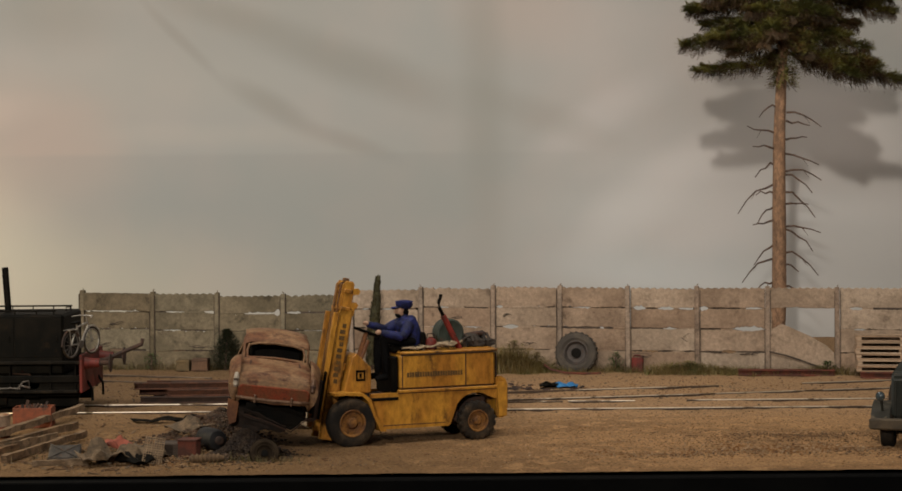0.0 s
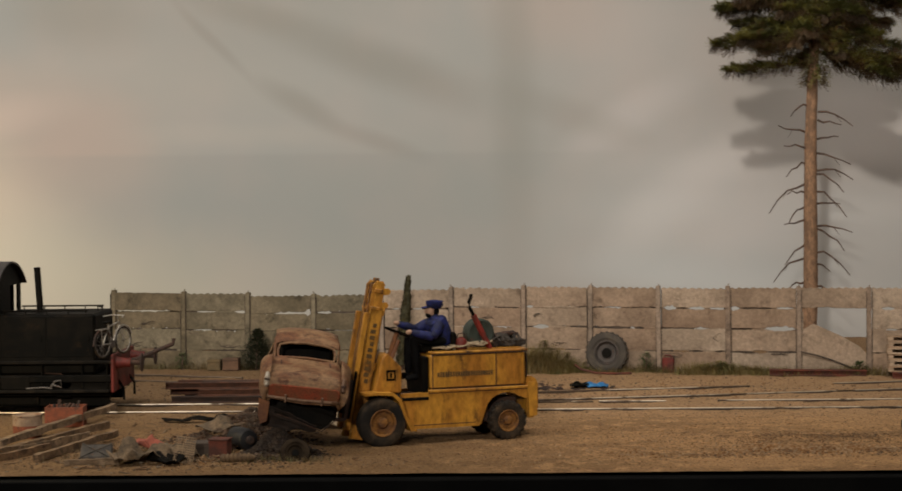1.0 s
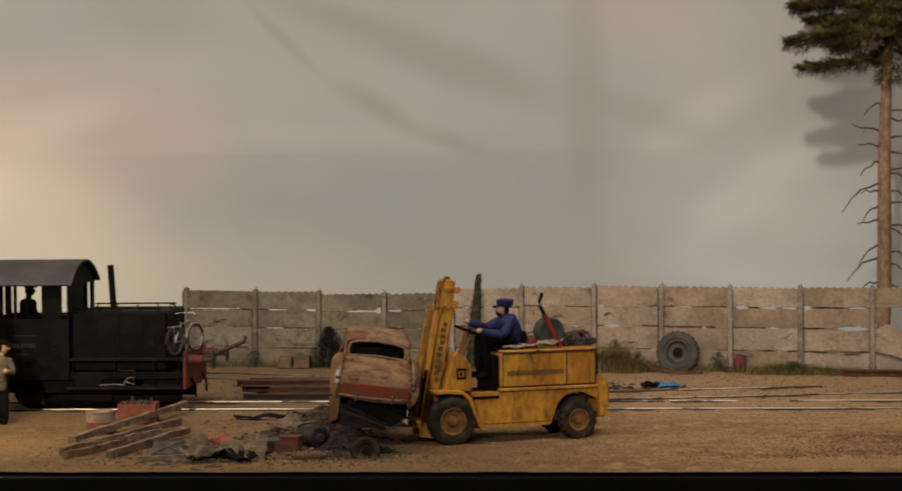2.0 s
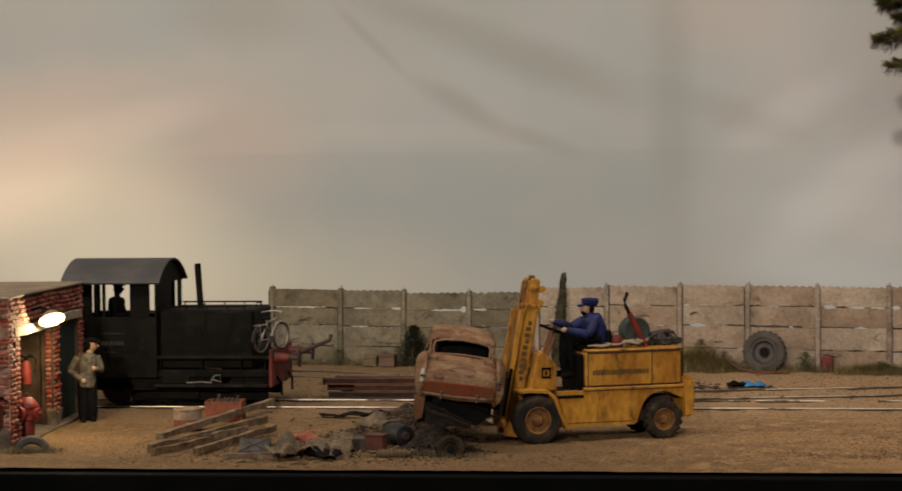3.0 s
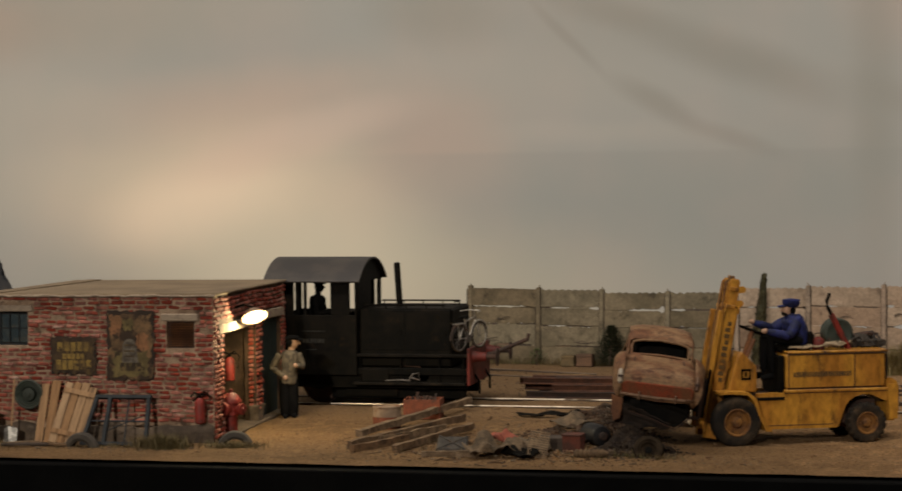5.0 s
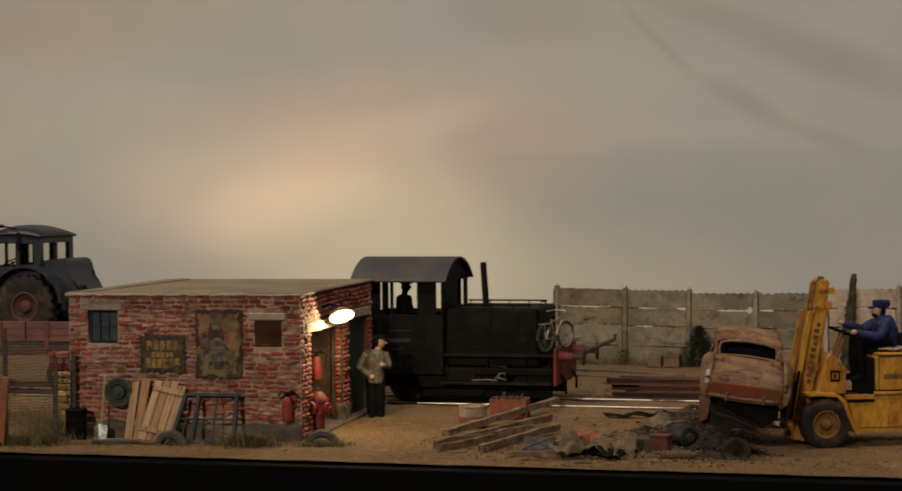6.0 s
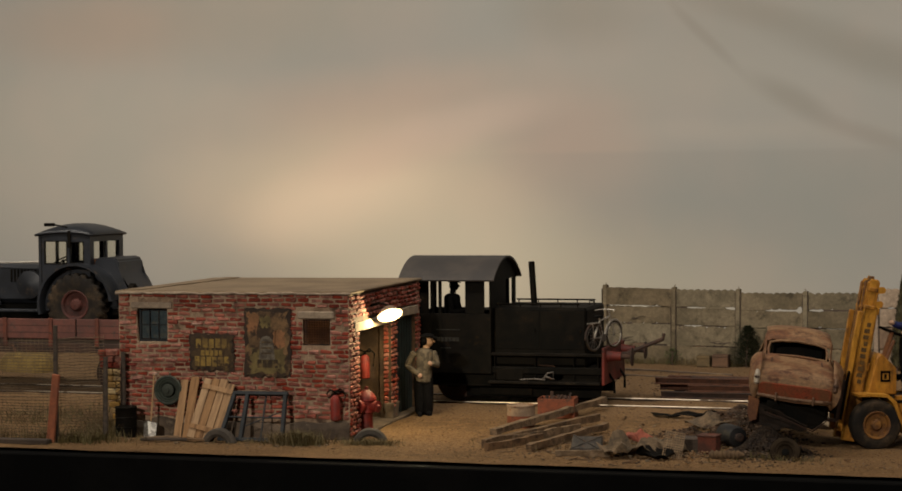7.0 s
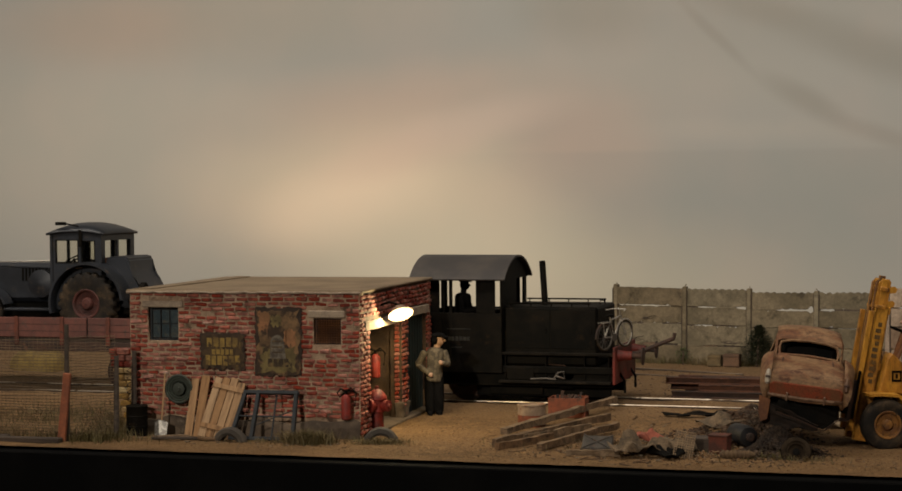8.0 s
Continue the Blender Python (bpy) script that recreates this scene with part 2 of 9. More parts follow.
CLOD = M("earth_clods", (0.2411, 0.1344, 0.0593), (0.1591, 0.09079, 0.04283), 0.95, 0, 1.2, stain=(0.3085, 0.1726, 0.07578), sscale=1.5, slo=0.55, vary=0.35, bump=0.4)
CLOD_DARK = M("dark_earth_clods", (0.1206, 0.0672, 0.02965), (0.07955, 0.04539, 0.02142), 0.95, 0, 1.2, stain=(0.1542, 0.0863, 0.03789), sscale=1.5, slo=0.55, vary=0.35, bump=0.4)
OLIVE = M("dusty_olive_paint", (0.034, 0.029, 0.019), (0.020, 0.018, 0.012), 0.7, 0, 2.0, stain=(0.12, 0.092, 0.06), slo=0.56, bump=0.2)
BUSH = M("dry_bush_leaves", (0.115, 0.090, 0.026), (0.168, 0.118, 0.042), 0.9, 0, 1.5, stain=(0.09641, 0.09458, 0.02746), sscale=2.0, vary=0.3, bump=0)
BLADE = M("worn_blade_steel", (0.36, 0.34, 0.30), (0.20, 0.185, 0.165), 0.40, 0.7, 14.0, 0.45, 0.55, bump=0.9)
PEBBLE = M("pebble", (0.1285, 0.08474, 0.04668), (0.08034, 0.05296, 0.03157), 0.95, 0, 5.0, vary=0.35, bump=0.3)
BALLAST = M("ballast", (0.24, 0.175, 0.115), (0.17, 0.12, 0.08), 0.95, 0, 1.5, vary=0.3, bump=0.5)
# opaque pane; the blue-grey of its reflection is put into the colour
TINTED_PANE = M("tinted_pane", (0.030, 0.045, 0.052), (0.055, 0.068, 0.066), 0.25, 0, 5.0, spec=0.5, stain=(0.085, 0.080, 0.062), sscale=6.0, bump=0.05)
GLASS = bpy.data.materials.new("dusty_glass")
GLASS.use_nodes = True
_g = GLASS.node_tree.nodes["Principled BSDF"]
_g.inputs["Base Color"].default_value, _g.inputs["Roughness"].default_value = (0.85, 0.84, 0.75, 1), 0.12
_g.inputs["Transmission Weight"].default_value, _g.inputs["IOR"].default_value = 1.0, 1.1


def ground_material():
    m = bpy.data.materials.new("yard_earth")
    m.use_nodes = True
    nt = m.node_tree
    bsdf = nt.nodes["Principled BSDF"]
    vec = coords(nt, False)
    mp = node(nt, "ShaderNodeMapping", Scale=(0.35, 1.0, 1.0))
    nt.links.new(vec, mp.inputs["Vector"])
    wide = noise_of(nt, mp.outputs["Vector"], 0.55, 6.0, 0.6)
    mid = noise_of(nt, vec, 2.3, 8.0, 0.7)
    fine = noise_of(nt, vec, 16.0, 8.0, 0.8)
    col = blend(nt, ramp(nt, wide, 0.38, 0.62), (0.355, 0.202, 0.091), (0.225, 0.127, 0.058))
    col = blend(nt, ramp(nt, mid, 0.48, 0.62), col, (0.415, 0.238, 0.107))
    col = blend(nt, ramp(nt, noise_of(nt, mp.outputs["Vector"], 1.1, 8.0, 0.7), 0.58, 0.72), col, (0.095, 0.057, 0.029))
    # paler, greyer earth from y 36 on, round and beyond the tracks
    sep = node(nt, "ShaderNodeSeparateXYZ")
    nt.links.new(vec, sep.inputs[0])
    band = ramp(nt, sep.outputs["Y"], 36.0, 40.0)
    bm_ = node(nt, "ShaderNodeMath")
    bm_.operation = "MULTIPLY"
    bm_.inputs[1].default_value = 0.7
    nt.links.new(band, bm_.inputs[0])
    col = blend(nt, bm_.outputs[0], col, (0.365, 0.228, 0.122))
    # darker brown earth towards the left, its edge broken up by noise
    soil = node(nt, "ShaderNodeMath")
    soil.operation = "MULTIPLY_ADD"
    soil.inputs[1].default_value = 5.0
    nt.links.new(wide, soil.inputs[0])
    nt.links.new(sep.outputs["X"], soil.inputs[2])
    # weight of the darker brown, growing towards the left
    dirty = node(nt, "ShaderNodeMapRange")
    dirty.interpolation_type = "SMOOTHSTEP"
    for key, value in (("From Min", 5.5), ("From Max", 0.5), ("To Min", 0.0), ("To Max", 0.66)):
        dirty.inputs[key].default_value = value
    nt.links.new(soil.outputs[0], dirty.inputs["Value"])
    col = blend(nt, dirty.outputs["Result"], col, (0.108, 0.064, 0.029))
    shade = node(nt, "ShaderNodeMapRange")
    shade.inputs["From Min"].default_value, shade.inputs["From Max"].default_value = 0.36, 0.64
    shade.inputs["To Min"].default_value, shade.inputs["To Max"].default_value = 0.50, 1.46
    nt.links.new(fine, shade.inputs["Value"])
    comb = node(nt, "ShaderNodeCombineColor")
    for i in range(3):
        nt.links.new(shade.outputs["Result"], comb.inputs[i])
    nt.links.new(blend(nt, 1.0, col, comb.outputs["Color"], "MULTIPLY"), bsdf.inputs["Base Color"])
    bsdf.inputs["Roughness"].default_value = 0.95
    bsdf.inputs["Specular IOR Level"].default_value = 0.15
    b = node(nt, "ShaderNodeBump", Strength=1.0, Distance=0.05 * S)
    nt.links.new(fine, b.inputs["Height"])
    nt.links.new(b.outputs["Normal"], bsdf.inputs["Normal"])
    return m


def sky_painting():
    """The hand-painted sky of the backdrop: grey-beige wash, a warm glow, and soft grey shadow bands put into the
    colour.
    """
    m = bpy.data.materials.new("painted_sky")
    m.use_nodes = True
    nt = m.node_tree
    bsdf = nt.nodes["Principled BSDF"]
    vec = coords(nt, False)
    n = node(nt, "ShaderNodeTexNoise", Scale=0.12, Detail=2.0)
    nt.links.new(vec, n.inputs["Vector"])
    warp = node(nt, "ShaderNodeVectorMath", )
    warp.operation = "MULTIPLY_ADD"
    warp.inputs[1].default_value = (1.2, 0, 0.8)
    nt.links.new(n.outputs["Color"], warp.inputs[0])
    nt.links.new(vec, warp.inputs[2])
    wv = warp.outputs[0]

    def blob(cx, cz, rx, rz, turn=0.0, amount=1.0):
        mp = node(nt, "ShaderNodeMapping", Location=(cx + 0.6, 0, cz + 0.4), Rotation=(0, radians(-turn), 0), Scale=(rx, 1000, rz))
        mp.vector_type = "TEXTURE"
        nt.links.new(wv, mp.inputs["Vector"])
        ln = node(nt, "ShaderNodeVectorMath")
        ln.operation = "LENGTH"
        nt.links.new(mp.outputs["Vector"], ln.inputs[0])
        r = node(nt, "ShaderNodeMapRange")
        r.interpolation_type = "SMOOTHSTEP"
        r.inputs["From Min"].default_value, r.inputs["From Max"].default_value = 0.12, 1.0
        r.inputs["To Min"].default_value, r.inputs["To Max"].default_value = amount, 0.0
        nt.links.new(ln.outputs["Value"], r.inputs["Value"])
        return r.outputs["Result"]

    col = (0.365, 0.362, 0.340)
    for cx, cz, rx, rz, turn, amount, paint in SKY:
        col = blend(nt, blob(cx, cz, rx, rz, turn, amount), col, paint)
    # the edge of a darker wash, brushed on level with the cloud base
    xyz = node(nt, "ShaderNodeSeparateXYZ")
    nt.links.new(vec, xyz.inputs[0])
    low, mid = ramp(nt, xyz.outputs["Z"], 6.02, 5.80), blob(-5.5, 5.0, 14, 7, 0, 0.46)
    both = node(nt, "ShaderNodeMath")
    both.operation = "MULTIPLY"
    nt.links.new(low, both.inputs[0])
    nt.links.new(mid, both.inputs[1])
    col = blend(nt, both.outputs[0], col, (0.30, 0.305, 0.285))
    soft = noise_of(nt, vec, 0.28, 3.0, 0.5)
    col = blend(nt, ramp(nt, soft, 0.35, 0.7), blend(nt, 0.10, col, (0.30, 0.34, 0.33)), blend(nt, 0.10, col, (0.55, 0.43, 0.38)))
    nt.links.new(col, bsdf.inputs["Base Color"])
    bsdf.inputs["Roughness"].default_value = 0.95
    bsdf.inputs["Specular IOR Level"].default_value = 0.1
    return m


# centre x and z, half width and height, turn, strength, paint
SKY = [
    (-5, 4.2, 11, 2.8, 0, 0.6, (0.325, 0.34, 0.32)),
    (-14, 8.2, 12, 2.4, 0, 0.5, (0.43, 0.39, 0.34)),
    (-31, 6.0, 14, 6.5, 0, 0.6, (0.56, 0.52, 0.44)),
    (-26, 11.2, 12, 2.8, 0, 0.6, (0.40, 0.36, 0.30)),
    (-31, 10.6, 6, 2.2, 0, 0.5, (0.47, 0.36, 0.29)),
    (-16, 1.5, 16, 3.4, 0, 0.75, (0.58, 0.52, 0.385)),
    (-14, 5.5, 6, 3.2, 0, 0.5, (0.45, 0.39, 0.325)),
    # warm glow on the left, worked into the paint colour
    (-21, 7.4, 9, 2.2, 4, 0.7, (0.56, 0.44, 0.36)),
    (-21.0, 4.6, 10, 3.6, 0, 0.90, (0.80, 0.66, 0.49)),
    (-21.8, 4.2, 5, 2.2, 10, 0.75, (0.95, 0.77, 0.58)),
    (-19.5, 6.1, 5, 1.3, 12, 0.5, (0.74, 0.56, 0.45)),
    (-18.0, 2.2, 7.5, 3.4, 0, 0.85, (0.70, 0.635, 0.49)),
    (-9.0, 6.5, 7, 0.6, 0, 0.5, (0.42, 0.40, 0.36)),
    (-13.4, 6.3, 3.6, 2.6, 0, 0.8, (0.48, 0.385, 0.33)),
    (2.4, 10.4, 3.5, 2.2, 0, 0.6, (0.46, 0.375, 0.325)),
    (6, 8.6, 6, 4.5, 0, 0.55, (0.50, 0.455, 0.425)),
    (10.5, 3.6, 11, 4.8, 0, 0.85, (0.66, 0.645, 0.625)),
    (6.0, 3.9, 3.4, 1.5, 38, 0.45, (0.70, 0.675, 0.655)),
    (8.2, 5.4, 2.8, 1.3, 24, 0.42, (0.72, 0.68, 0.655)),
    (9.4, 3.0, 3.2, 1.2, 12, 0.40, (0.70, 0.685, 0.67)),
    (5.0, 7.0, 3.6, 1.1, 28, 0.5, (0.58, 0.55, 0.53)),
    (12.5, 6.8, 4.0, 2.6, 0, 0.6, (0.74, 0.68, 0.65)),
    (7.5, 2.0, 6, 1.2, 0, 0.6, (0.54, 0.565, 0.56)),
    (-8, 11.0, 8, 3.0, 0, 0.5, (0.33, 0.31, 0.275)),
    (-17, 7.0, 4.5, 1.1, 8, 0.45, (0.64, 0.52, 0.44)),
    (-26, 7.4, 4, 1.6, -6, 0.4, (0.48, 0.46, 0.40)),
    # soft diagonal and upright shadow bands, put into the sky's colour
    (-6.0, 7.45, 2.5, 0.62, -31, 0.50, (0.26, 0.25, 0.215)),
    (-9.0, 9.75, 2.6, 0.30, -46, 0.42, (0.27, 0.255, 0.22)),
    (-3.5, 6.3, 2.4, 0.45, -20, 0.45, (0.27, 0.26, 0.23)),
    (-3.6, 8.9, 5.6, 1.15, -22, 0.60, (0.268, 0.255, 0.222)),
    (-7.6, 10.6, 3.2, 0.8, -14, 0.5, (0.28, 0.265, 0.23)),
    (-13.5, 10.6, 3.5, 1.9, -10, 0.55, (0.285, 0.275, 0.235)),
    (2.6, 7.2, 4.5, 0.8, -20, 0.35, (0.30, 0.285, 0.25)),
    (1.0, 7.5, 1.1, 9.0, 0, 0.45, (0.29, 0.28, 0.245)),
]
LETTER = M("worn_black_lettering", (0.060, 0.034, 0.011), (0.100, 0.052, 0.013), 0.7, 0, 6.0, stain=(0.26, 0.12, 0.016), sscale=9.0, slo=0.58, shi=0.70, bump=0.1)
EARTH, SKY_PAINT = ground_material(), sky_painting()


# ---- shape helpers ----
def box(bm, lo, hi, bev=0.0, m=None):
    r = bmesh.ops.create_cube(bm, size=1.0)
    vs = r["verts"]
    for v in vs:
        v.co = Vector([lo[i] + (hi[i] - lo[i]) * (v.co[i] + 0.5) for i in range(3)])
    if bev:
        es = list({e for v in vs for e in v.link_edges})
        out = bmesh.ops.bevel(bm, geom=es, offset=bev, segments=1, affect="EDGES", profile=0.5)
        vs = list({v for f in out["faces"] for v in f.verts} | {v for v in vs if v.is_valid})
    if m is not None:
        bmesh.ops.transform(bm, matrix=m, verts=[v for v in vs if v.is_valid])
    return vs


def axis_frame(a, b):
    a, b = Vector(a), Vector(b)
    return Matrix.Translation(a) @ (b - a).to_track_quat("Z", "Y").to_matrix().to_4x4(), (b - a).length


def lathe(bm, profile, a, b, n=20, caps=True):
    """Revolves a profile of (radius, share of the way from a to b)."""
    fm, length = axis_frame(a, b)
    rings = []
    for r, h in profile:
        rings.append([bm.verts.new(fm @ Vector((r * math.cos(2 * math.pi * i / n), r * math.sin(2 * math.pi * i / n), h * length))) for i in range(n)])
    for p, q in zip(rings, rings[1:]):
        for i in range(n):
            bm.faces.new((p[i], p[(i + 1) % n], q[(i + 1) % n], q[i]))
    if caps:
        bm.faces.new(rings[0][::-1])
        bm.faces.new(rings[-1])


def cyl(bm, a, b, r, r2=None, n=14):
    lathe(bm, [(r, 0), (r if r2 is None else r2, 1)], a, b, n)


def prism(bm, pts, y0, y1, axis="y"):
    """Extrudes a closed outline between two planes. axis y: outline in x, z; x: in y, z; z: in x, y."""
    def at(p, d):
        return {"y": (p[0], d, p[1]), "x": (d, p[0], p[1]), "z": (p[0], p[1], d)}[axis]
    lo = [bm.verts.new(at(p, y0)) for p in pts]
    hi = [bm.verts.new(at(p, y1)) for p in pts]
    n = len(pts)
    fs = [bm.faces.new(lo), bm.faces.new(hi[::-1])]
    for i in range(n):
        fs.append(bm.faces.new((lo[i], hi[i], hi[(i + 1) % n], lo[(i + 1) % n])))
    return fs


def tube(bm, pts, r, n=6, taper=1.0):
    pts = [Vector(p) for p in pts]
    rings = []
    for i, p in enumerate(pts):
        d = (pts[min(i + 1, len(pts) - 1)] - pts[max(i - 1, 0)]).normalized()
        q = d.to_track_quat("Z", "Y").to_matrix()
        k = r * (1 + (taper - 1) * i / max(len(pts) - 1, 1))
        rings.append([bm.verts.new(p + q @ Vector((k * math.cos(2 * math.pi * j / n), k * math.sin(2 * math.pi * j / n), 0))) for j in range(n)])
    for p, q in zip(rings, rings[1:]):
        for j in range(n):
            bm.faces.new((p[j], p[(j + 1) % n], q[(j + 1) % n], q[j]))
    bm.faces.new(rings[0][::-1])
    bm.faces.new(rings[-1])


def ball(bm, c, rx, ry=None, rz=None, sub=2):
    r = bmesh.ops.create_icosphere(bm, subdivisions=sub, radius=1.0)
    for v in r["verts"]:
        v.co = Vector((c[0] + v.co.x * rx, c[1] + v.co.y * (ry or rx), c[2] + v.co.z * (rz or ry or rx)))
    return r["verts"]


def rough_up(bm, amount, scale, seed=0.0):
    for v in bm.verts:
        v.co += noise.noise_vector(v.co * scale + Vector((seed, seed * 2, 0))) * amount


def arc(cx, cz, r, a0, a1, n):
    return [(cx + r * math.cos(radians(a0 + (a1 - a0) * i / n)), cz + r * math.sin(radians(a0 + (a1 - a0) * i / n))) for i in range(n + 1)]


def mesh_of(name, bm, *mats, smooth=False):
    bmesh.ops.recalc_face_normals(bm, faces=bm.faces)
    bmesh.ops.scale(bm, vec=(S, S, S), verts=bm.verts)
    me = bpy.data.meshes.new(name)
    bm.to_mesh(me)
    bm.free()
    for m in mats:
        me.materials.append(m)
    if smooth:
        me.polygons.foreach_set("use_smooth", [True] * len(me.polygons))
        me.set_sharp_from_angle(angle=radians(35))
    return me


def part(name, bm, mat, parent=None, label="", smooth=False):
    ob = new(name, mesh_of(name, bm, *(mat if isinstance(mat, tuple) else (mat,)), smooth=smooth))
    ob.parent = parent
    if label:
        ob["label"] = label
    return ob


def thing(name, x, y, z=0.0, rz=0.0, label="", category="", group="", kind="", rx=0.0, ry=0.0):
    ob = new(name)
    ob.empty_display_size = 0.01
    ob.matrix_basis = pose(x * S, y * S, z * S, rx, ry, rz)
    return tagged(ob, label, category, group, kind)


def bars(bm, cx, cz, w, h, y, count, seed=1):
    """Illegible lettering as upright bars on a side panel facing -y or +y."""
    rnd = random.Random(seed)
    step = w / count
    for i in range(count):
        x = cx - w / 2 + i * step
        box(bm, (x, min(y), cz - h / 2 * rnd.uniform(0.8, 1)), (x + step * rnd.uniform(0.72, 0.86), max(y), cz + h / 2 * rnd.uniform(0.8, 1)))


# ---- setting ----
def relief(x, y):
    v = Vector((x, y, 0))
    k = 0.034 * noise.fractal(v * 0.9, 1.0, 2.0, 3) + 0.020 * noise.noise(v * 4.0)
    front = max(0.0, 1 - (y - 30.48) / 0.6)
    k -= 0.02 * front * front
    k *= min(1.0, 0.25 + (y - 30.48) / 1.0)
    heap = (0.12 * math.exp(-((x + 5.3) / 1.4) ** 2 - ((y - 33.2) / 1.1) ** 2) + 0.34 * math.exp(-((x + 4.45) / 0.7) ** 2 - ((y - 35.0) / 0.8) ** 2)) * (0.8 + 0.6 * noise.noise(v * 2.3))
    # behind the fence at right, earth lowered to fit the camera's view through the hole
    s, r = min(1.0, max(0.0, (y - 51.5) / 4.0)), min(1.0, max(0.0, (x - 1.0) / 3.0))
    return k + heap - 0.30 * s * s * (3 - 2 * s) * r


def build_ground():
    nx, ny = 430, 190
    x0, x1, y0, y1 = -44.0, 24.0, 30.48, 61.0
    X = [x0 + (x1 - x0) * i / nx for i in range(nx + 1)]
    Y = [y0 + (y1 - y0) * (j / ny) ** 1.35 for j in range(ny + 1)]
    verts = [(x * S, (y + (0.015 * noise.noise(Vector((x * 2, 0, 0))) if j == 0 else 0)) * S, relief(x, y) * S) for j, y in enumerate(Y) for x in X]
    w = nx + 1
    faces = [(j * w + i, j * w + i + 1, (j + 1) * w + i + 1, (j + 1) * w + i) for j in range(ny) for i in range(nx)]
    me = bpy.data.meshes.new("ground")
    me.from_pydata(verts, [], faces)
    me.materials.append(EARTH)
    me.polygons.foreach_set("use_smooth", [True] * len(me.polygons))
    return tagged(new("ground", me), "sandy brown modelled earth of the scrapyard", "ground", kind="structure")


build_ground()
bm = bmesh.new()
box(bm, (-44, 30.16, -14), (24, 30.50, -0.06), 0.02)
tagged(part("trim", bm, FASCIA), "matt black fascia board along the layout's front edge", "fascia", kind="structure")
bm = bmesh.new()
box(bm, (-44, 30.50, -1.2), (24, 61.2, -0.35))
tagged(part("baseboard", bm, FASCIA), "dark plywood baseboard under the layout", "baseboard", kind="structure")
bm = bmesh.new()
box(bm, (-46, 61.0, -14), (26, 61.3, 24))
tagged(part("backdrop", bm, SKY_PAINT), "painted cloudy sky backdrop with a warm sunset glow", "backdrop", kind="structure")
# unseen hall shell, added and kept dark to deepen the layout's shadows
for name, lo, hi in (("wall_left", (-51, -72, -26), (-50, 62, 46)), ("wall_right", (30, -72, -26), (31, 62, 46)), ("wall_front", (-51, 62, -26), (31, 63, 46)),
                     ("wall_back", (-51, -73, -26), (31, -72, 46)), ("floor", (-51, -73, -27), (31, 63, -26)), ("ceiling", (-51, -73, 46), (31, 63, 47))):
    bm = bmesh.new()
    box(bm, lo, hi)
    tagged(part(name, bm, HALL), "plain exhibition hall surface", name.split("_")[0], kind="structure")


# ---- tracks ----
def rail_path(name, pts, label, z=0.0, head=0.045, kind="structure", steel=None):
    """One rail: a dull web with a worn head, glints coloured into its steel, following a polyline."""
    top, web = bmesh.new(), bmesh.new()
    for bmx, w, a, b in ((web, 0.032, -0.06, z + head * 0.70), (top, 0.021, z + head * 0.68, z + head)):
        rows = []
        for i, (x, y) in enumerate(pts):
            p, q = pts[max(i - 1, 0)], pts[min(i + 1, len(pts) - 1)]
            d = Vector((q[0] - p[0], q[1] - p[1], 0)).normalized()
            s = Vector((-d.y, d.x, 0)) * w
            c = Vector((x, y, 0))
            rows.append([bmx.verts.new(c + k * s + Vector((0, 0, h))) for k, h in ((-1, a), (1, a), (0.75, b), (-0.75, b))])
        for p, q in zip(rows, rows[1:]):
            for j in range(4):
                bmx.faces.new((p[j], p[(j + 1) % 4], q[(j + 1) % 4], q[j]))
        bmx.faces.new(rows[0])
        bmx.faces.new(rows[-1][::-1])
    ob = thing(name, 0, 0, 0, label=label, category="rail", kind=kind)
    part("web", web, RAIL_SIDE, ob)
    part("railhead", top, steel or STEEL, ob)
    return ob


def line(a, b, n=12, sag=0.0):
    return [(a[0] + (b[0] - a[0]) * i / n, a[1] + (b[1] - a[1]) * i / n + sag * math.sin(math.pi * i / n)) for i in range(n + 1)]


DULL_STEEL = M("dull_rail_steel", (0.17, 0.125, 0.085), (0.10, 0.07, 0.046), 0.6, 0.4, 1.0, bump=0.15)
rail_path("rail", line((-43, 39.0), (23, 38.95)), "half-buried steel rail of the main yard track")
for x0, x1 in ((-43, 2.42), (2.54, 4.0), (5.14, 23)):
    rail_path("rail", line((x0, 40.38), (x1, 40.33)), "half-buried steel rail of the main yard track")
rail_path("rail", line((0.3, 40.55), (23, 46.2), 16, -0.5), "steel rail of the diverging siding")
far_rail = line((-1.5, 41.85), (23, 47.6), 60, -0.5)
rail_path("rail", [p for p in far_rail if p[0] < 6.5], "steel rail of the diverging siding")
rail_path("rail", [p for p in far_rail if p[0] > 8.1], "steel rail of the diverging siding")
rail_path("rail", line((-30, 52.2), (-6.0, 46.0), 16, 0.9), "rusty rail curving past the fence end", steel=DULL_STEEL)
rail_path("rail", line((-30, 50.8), (-5.5, 44.4), 16, 0.9), "rusty rail curving past the fence end", steel=DULL_STEEL)
rail_path("rail", line((-43, 52.6), (-9.9, 51.6)), "dark rail of the back siding", steel=DULL_STEEL)
rail_path("rail", line((-43, 53.9), (-9.9, 52.9)), "dark rail of the back siding", steel=DULL_STEEL)


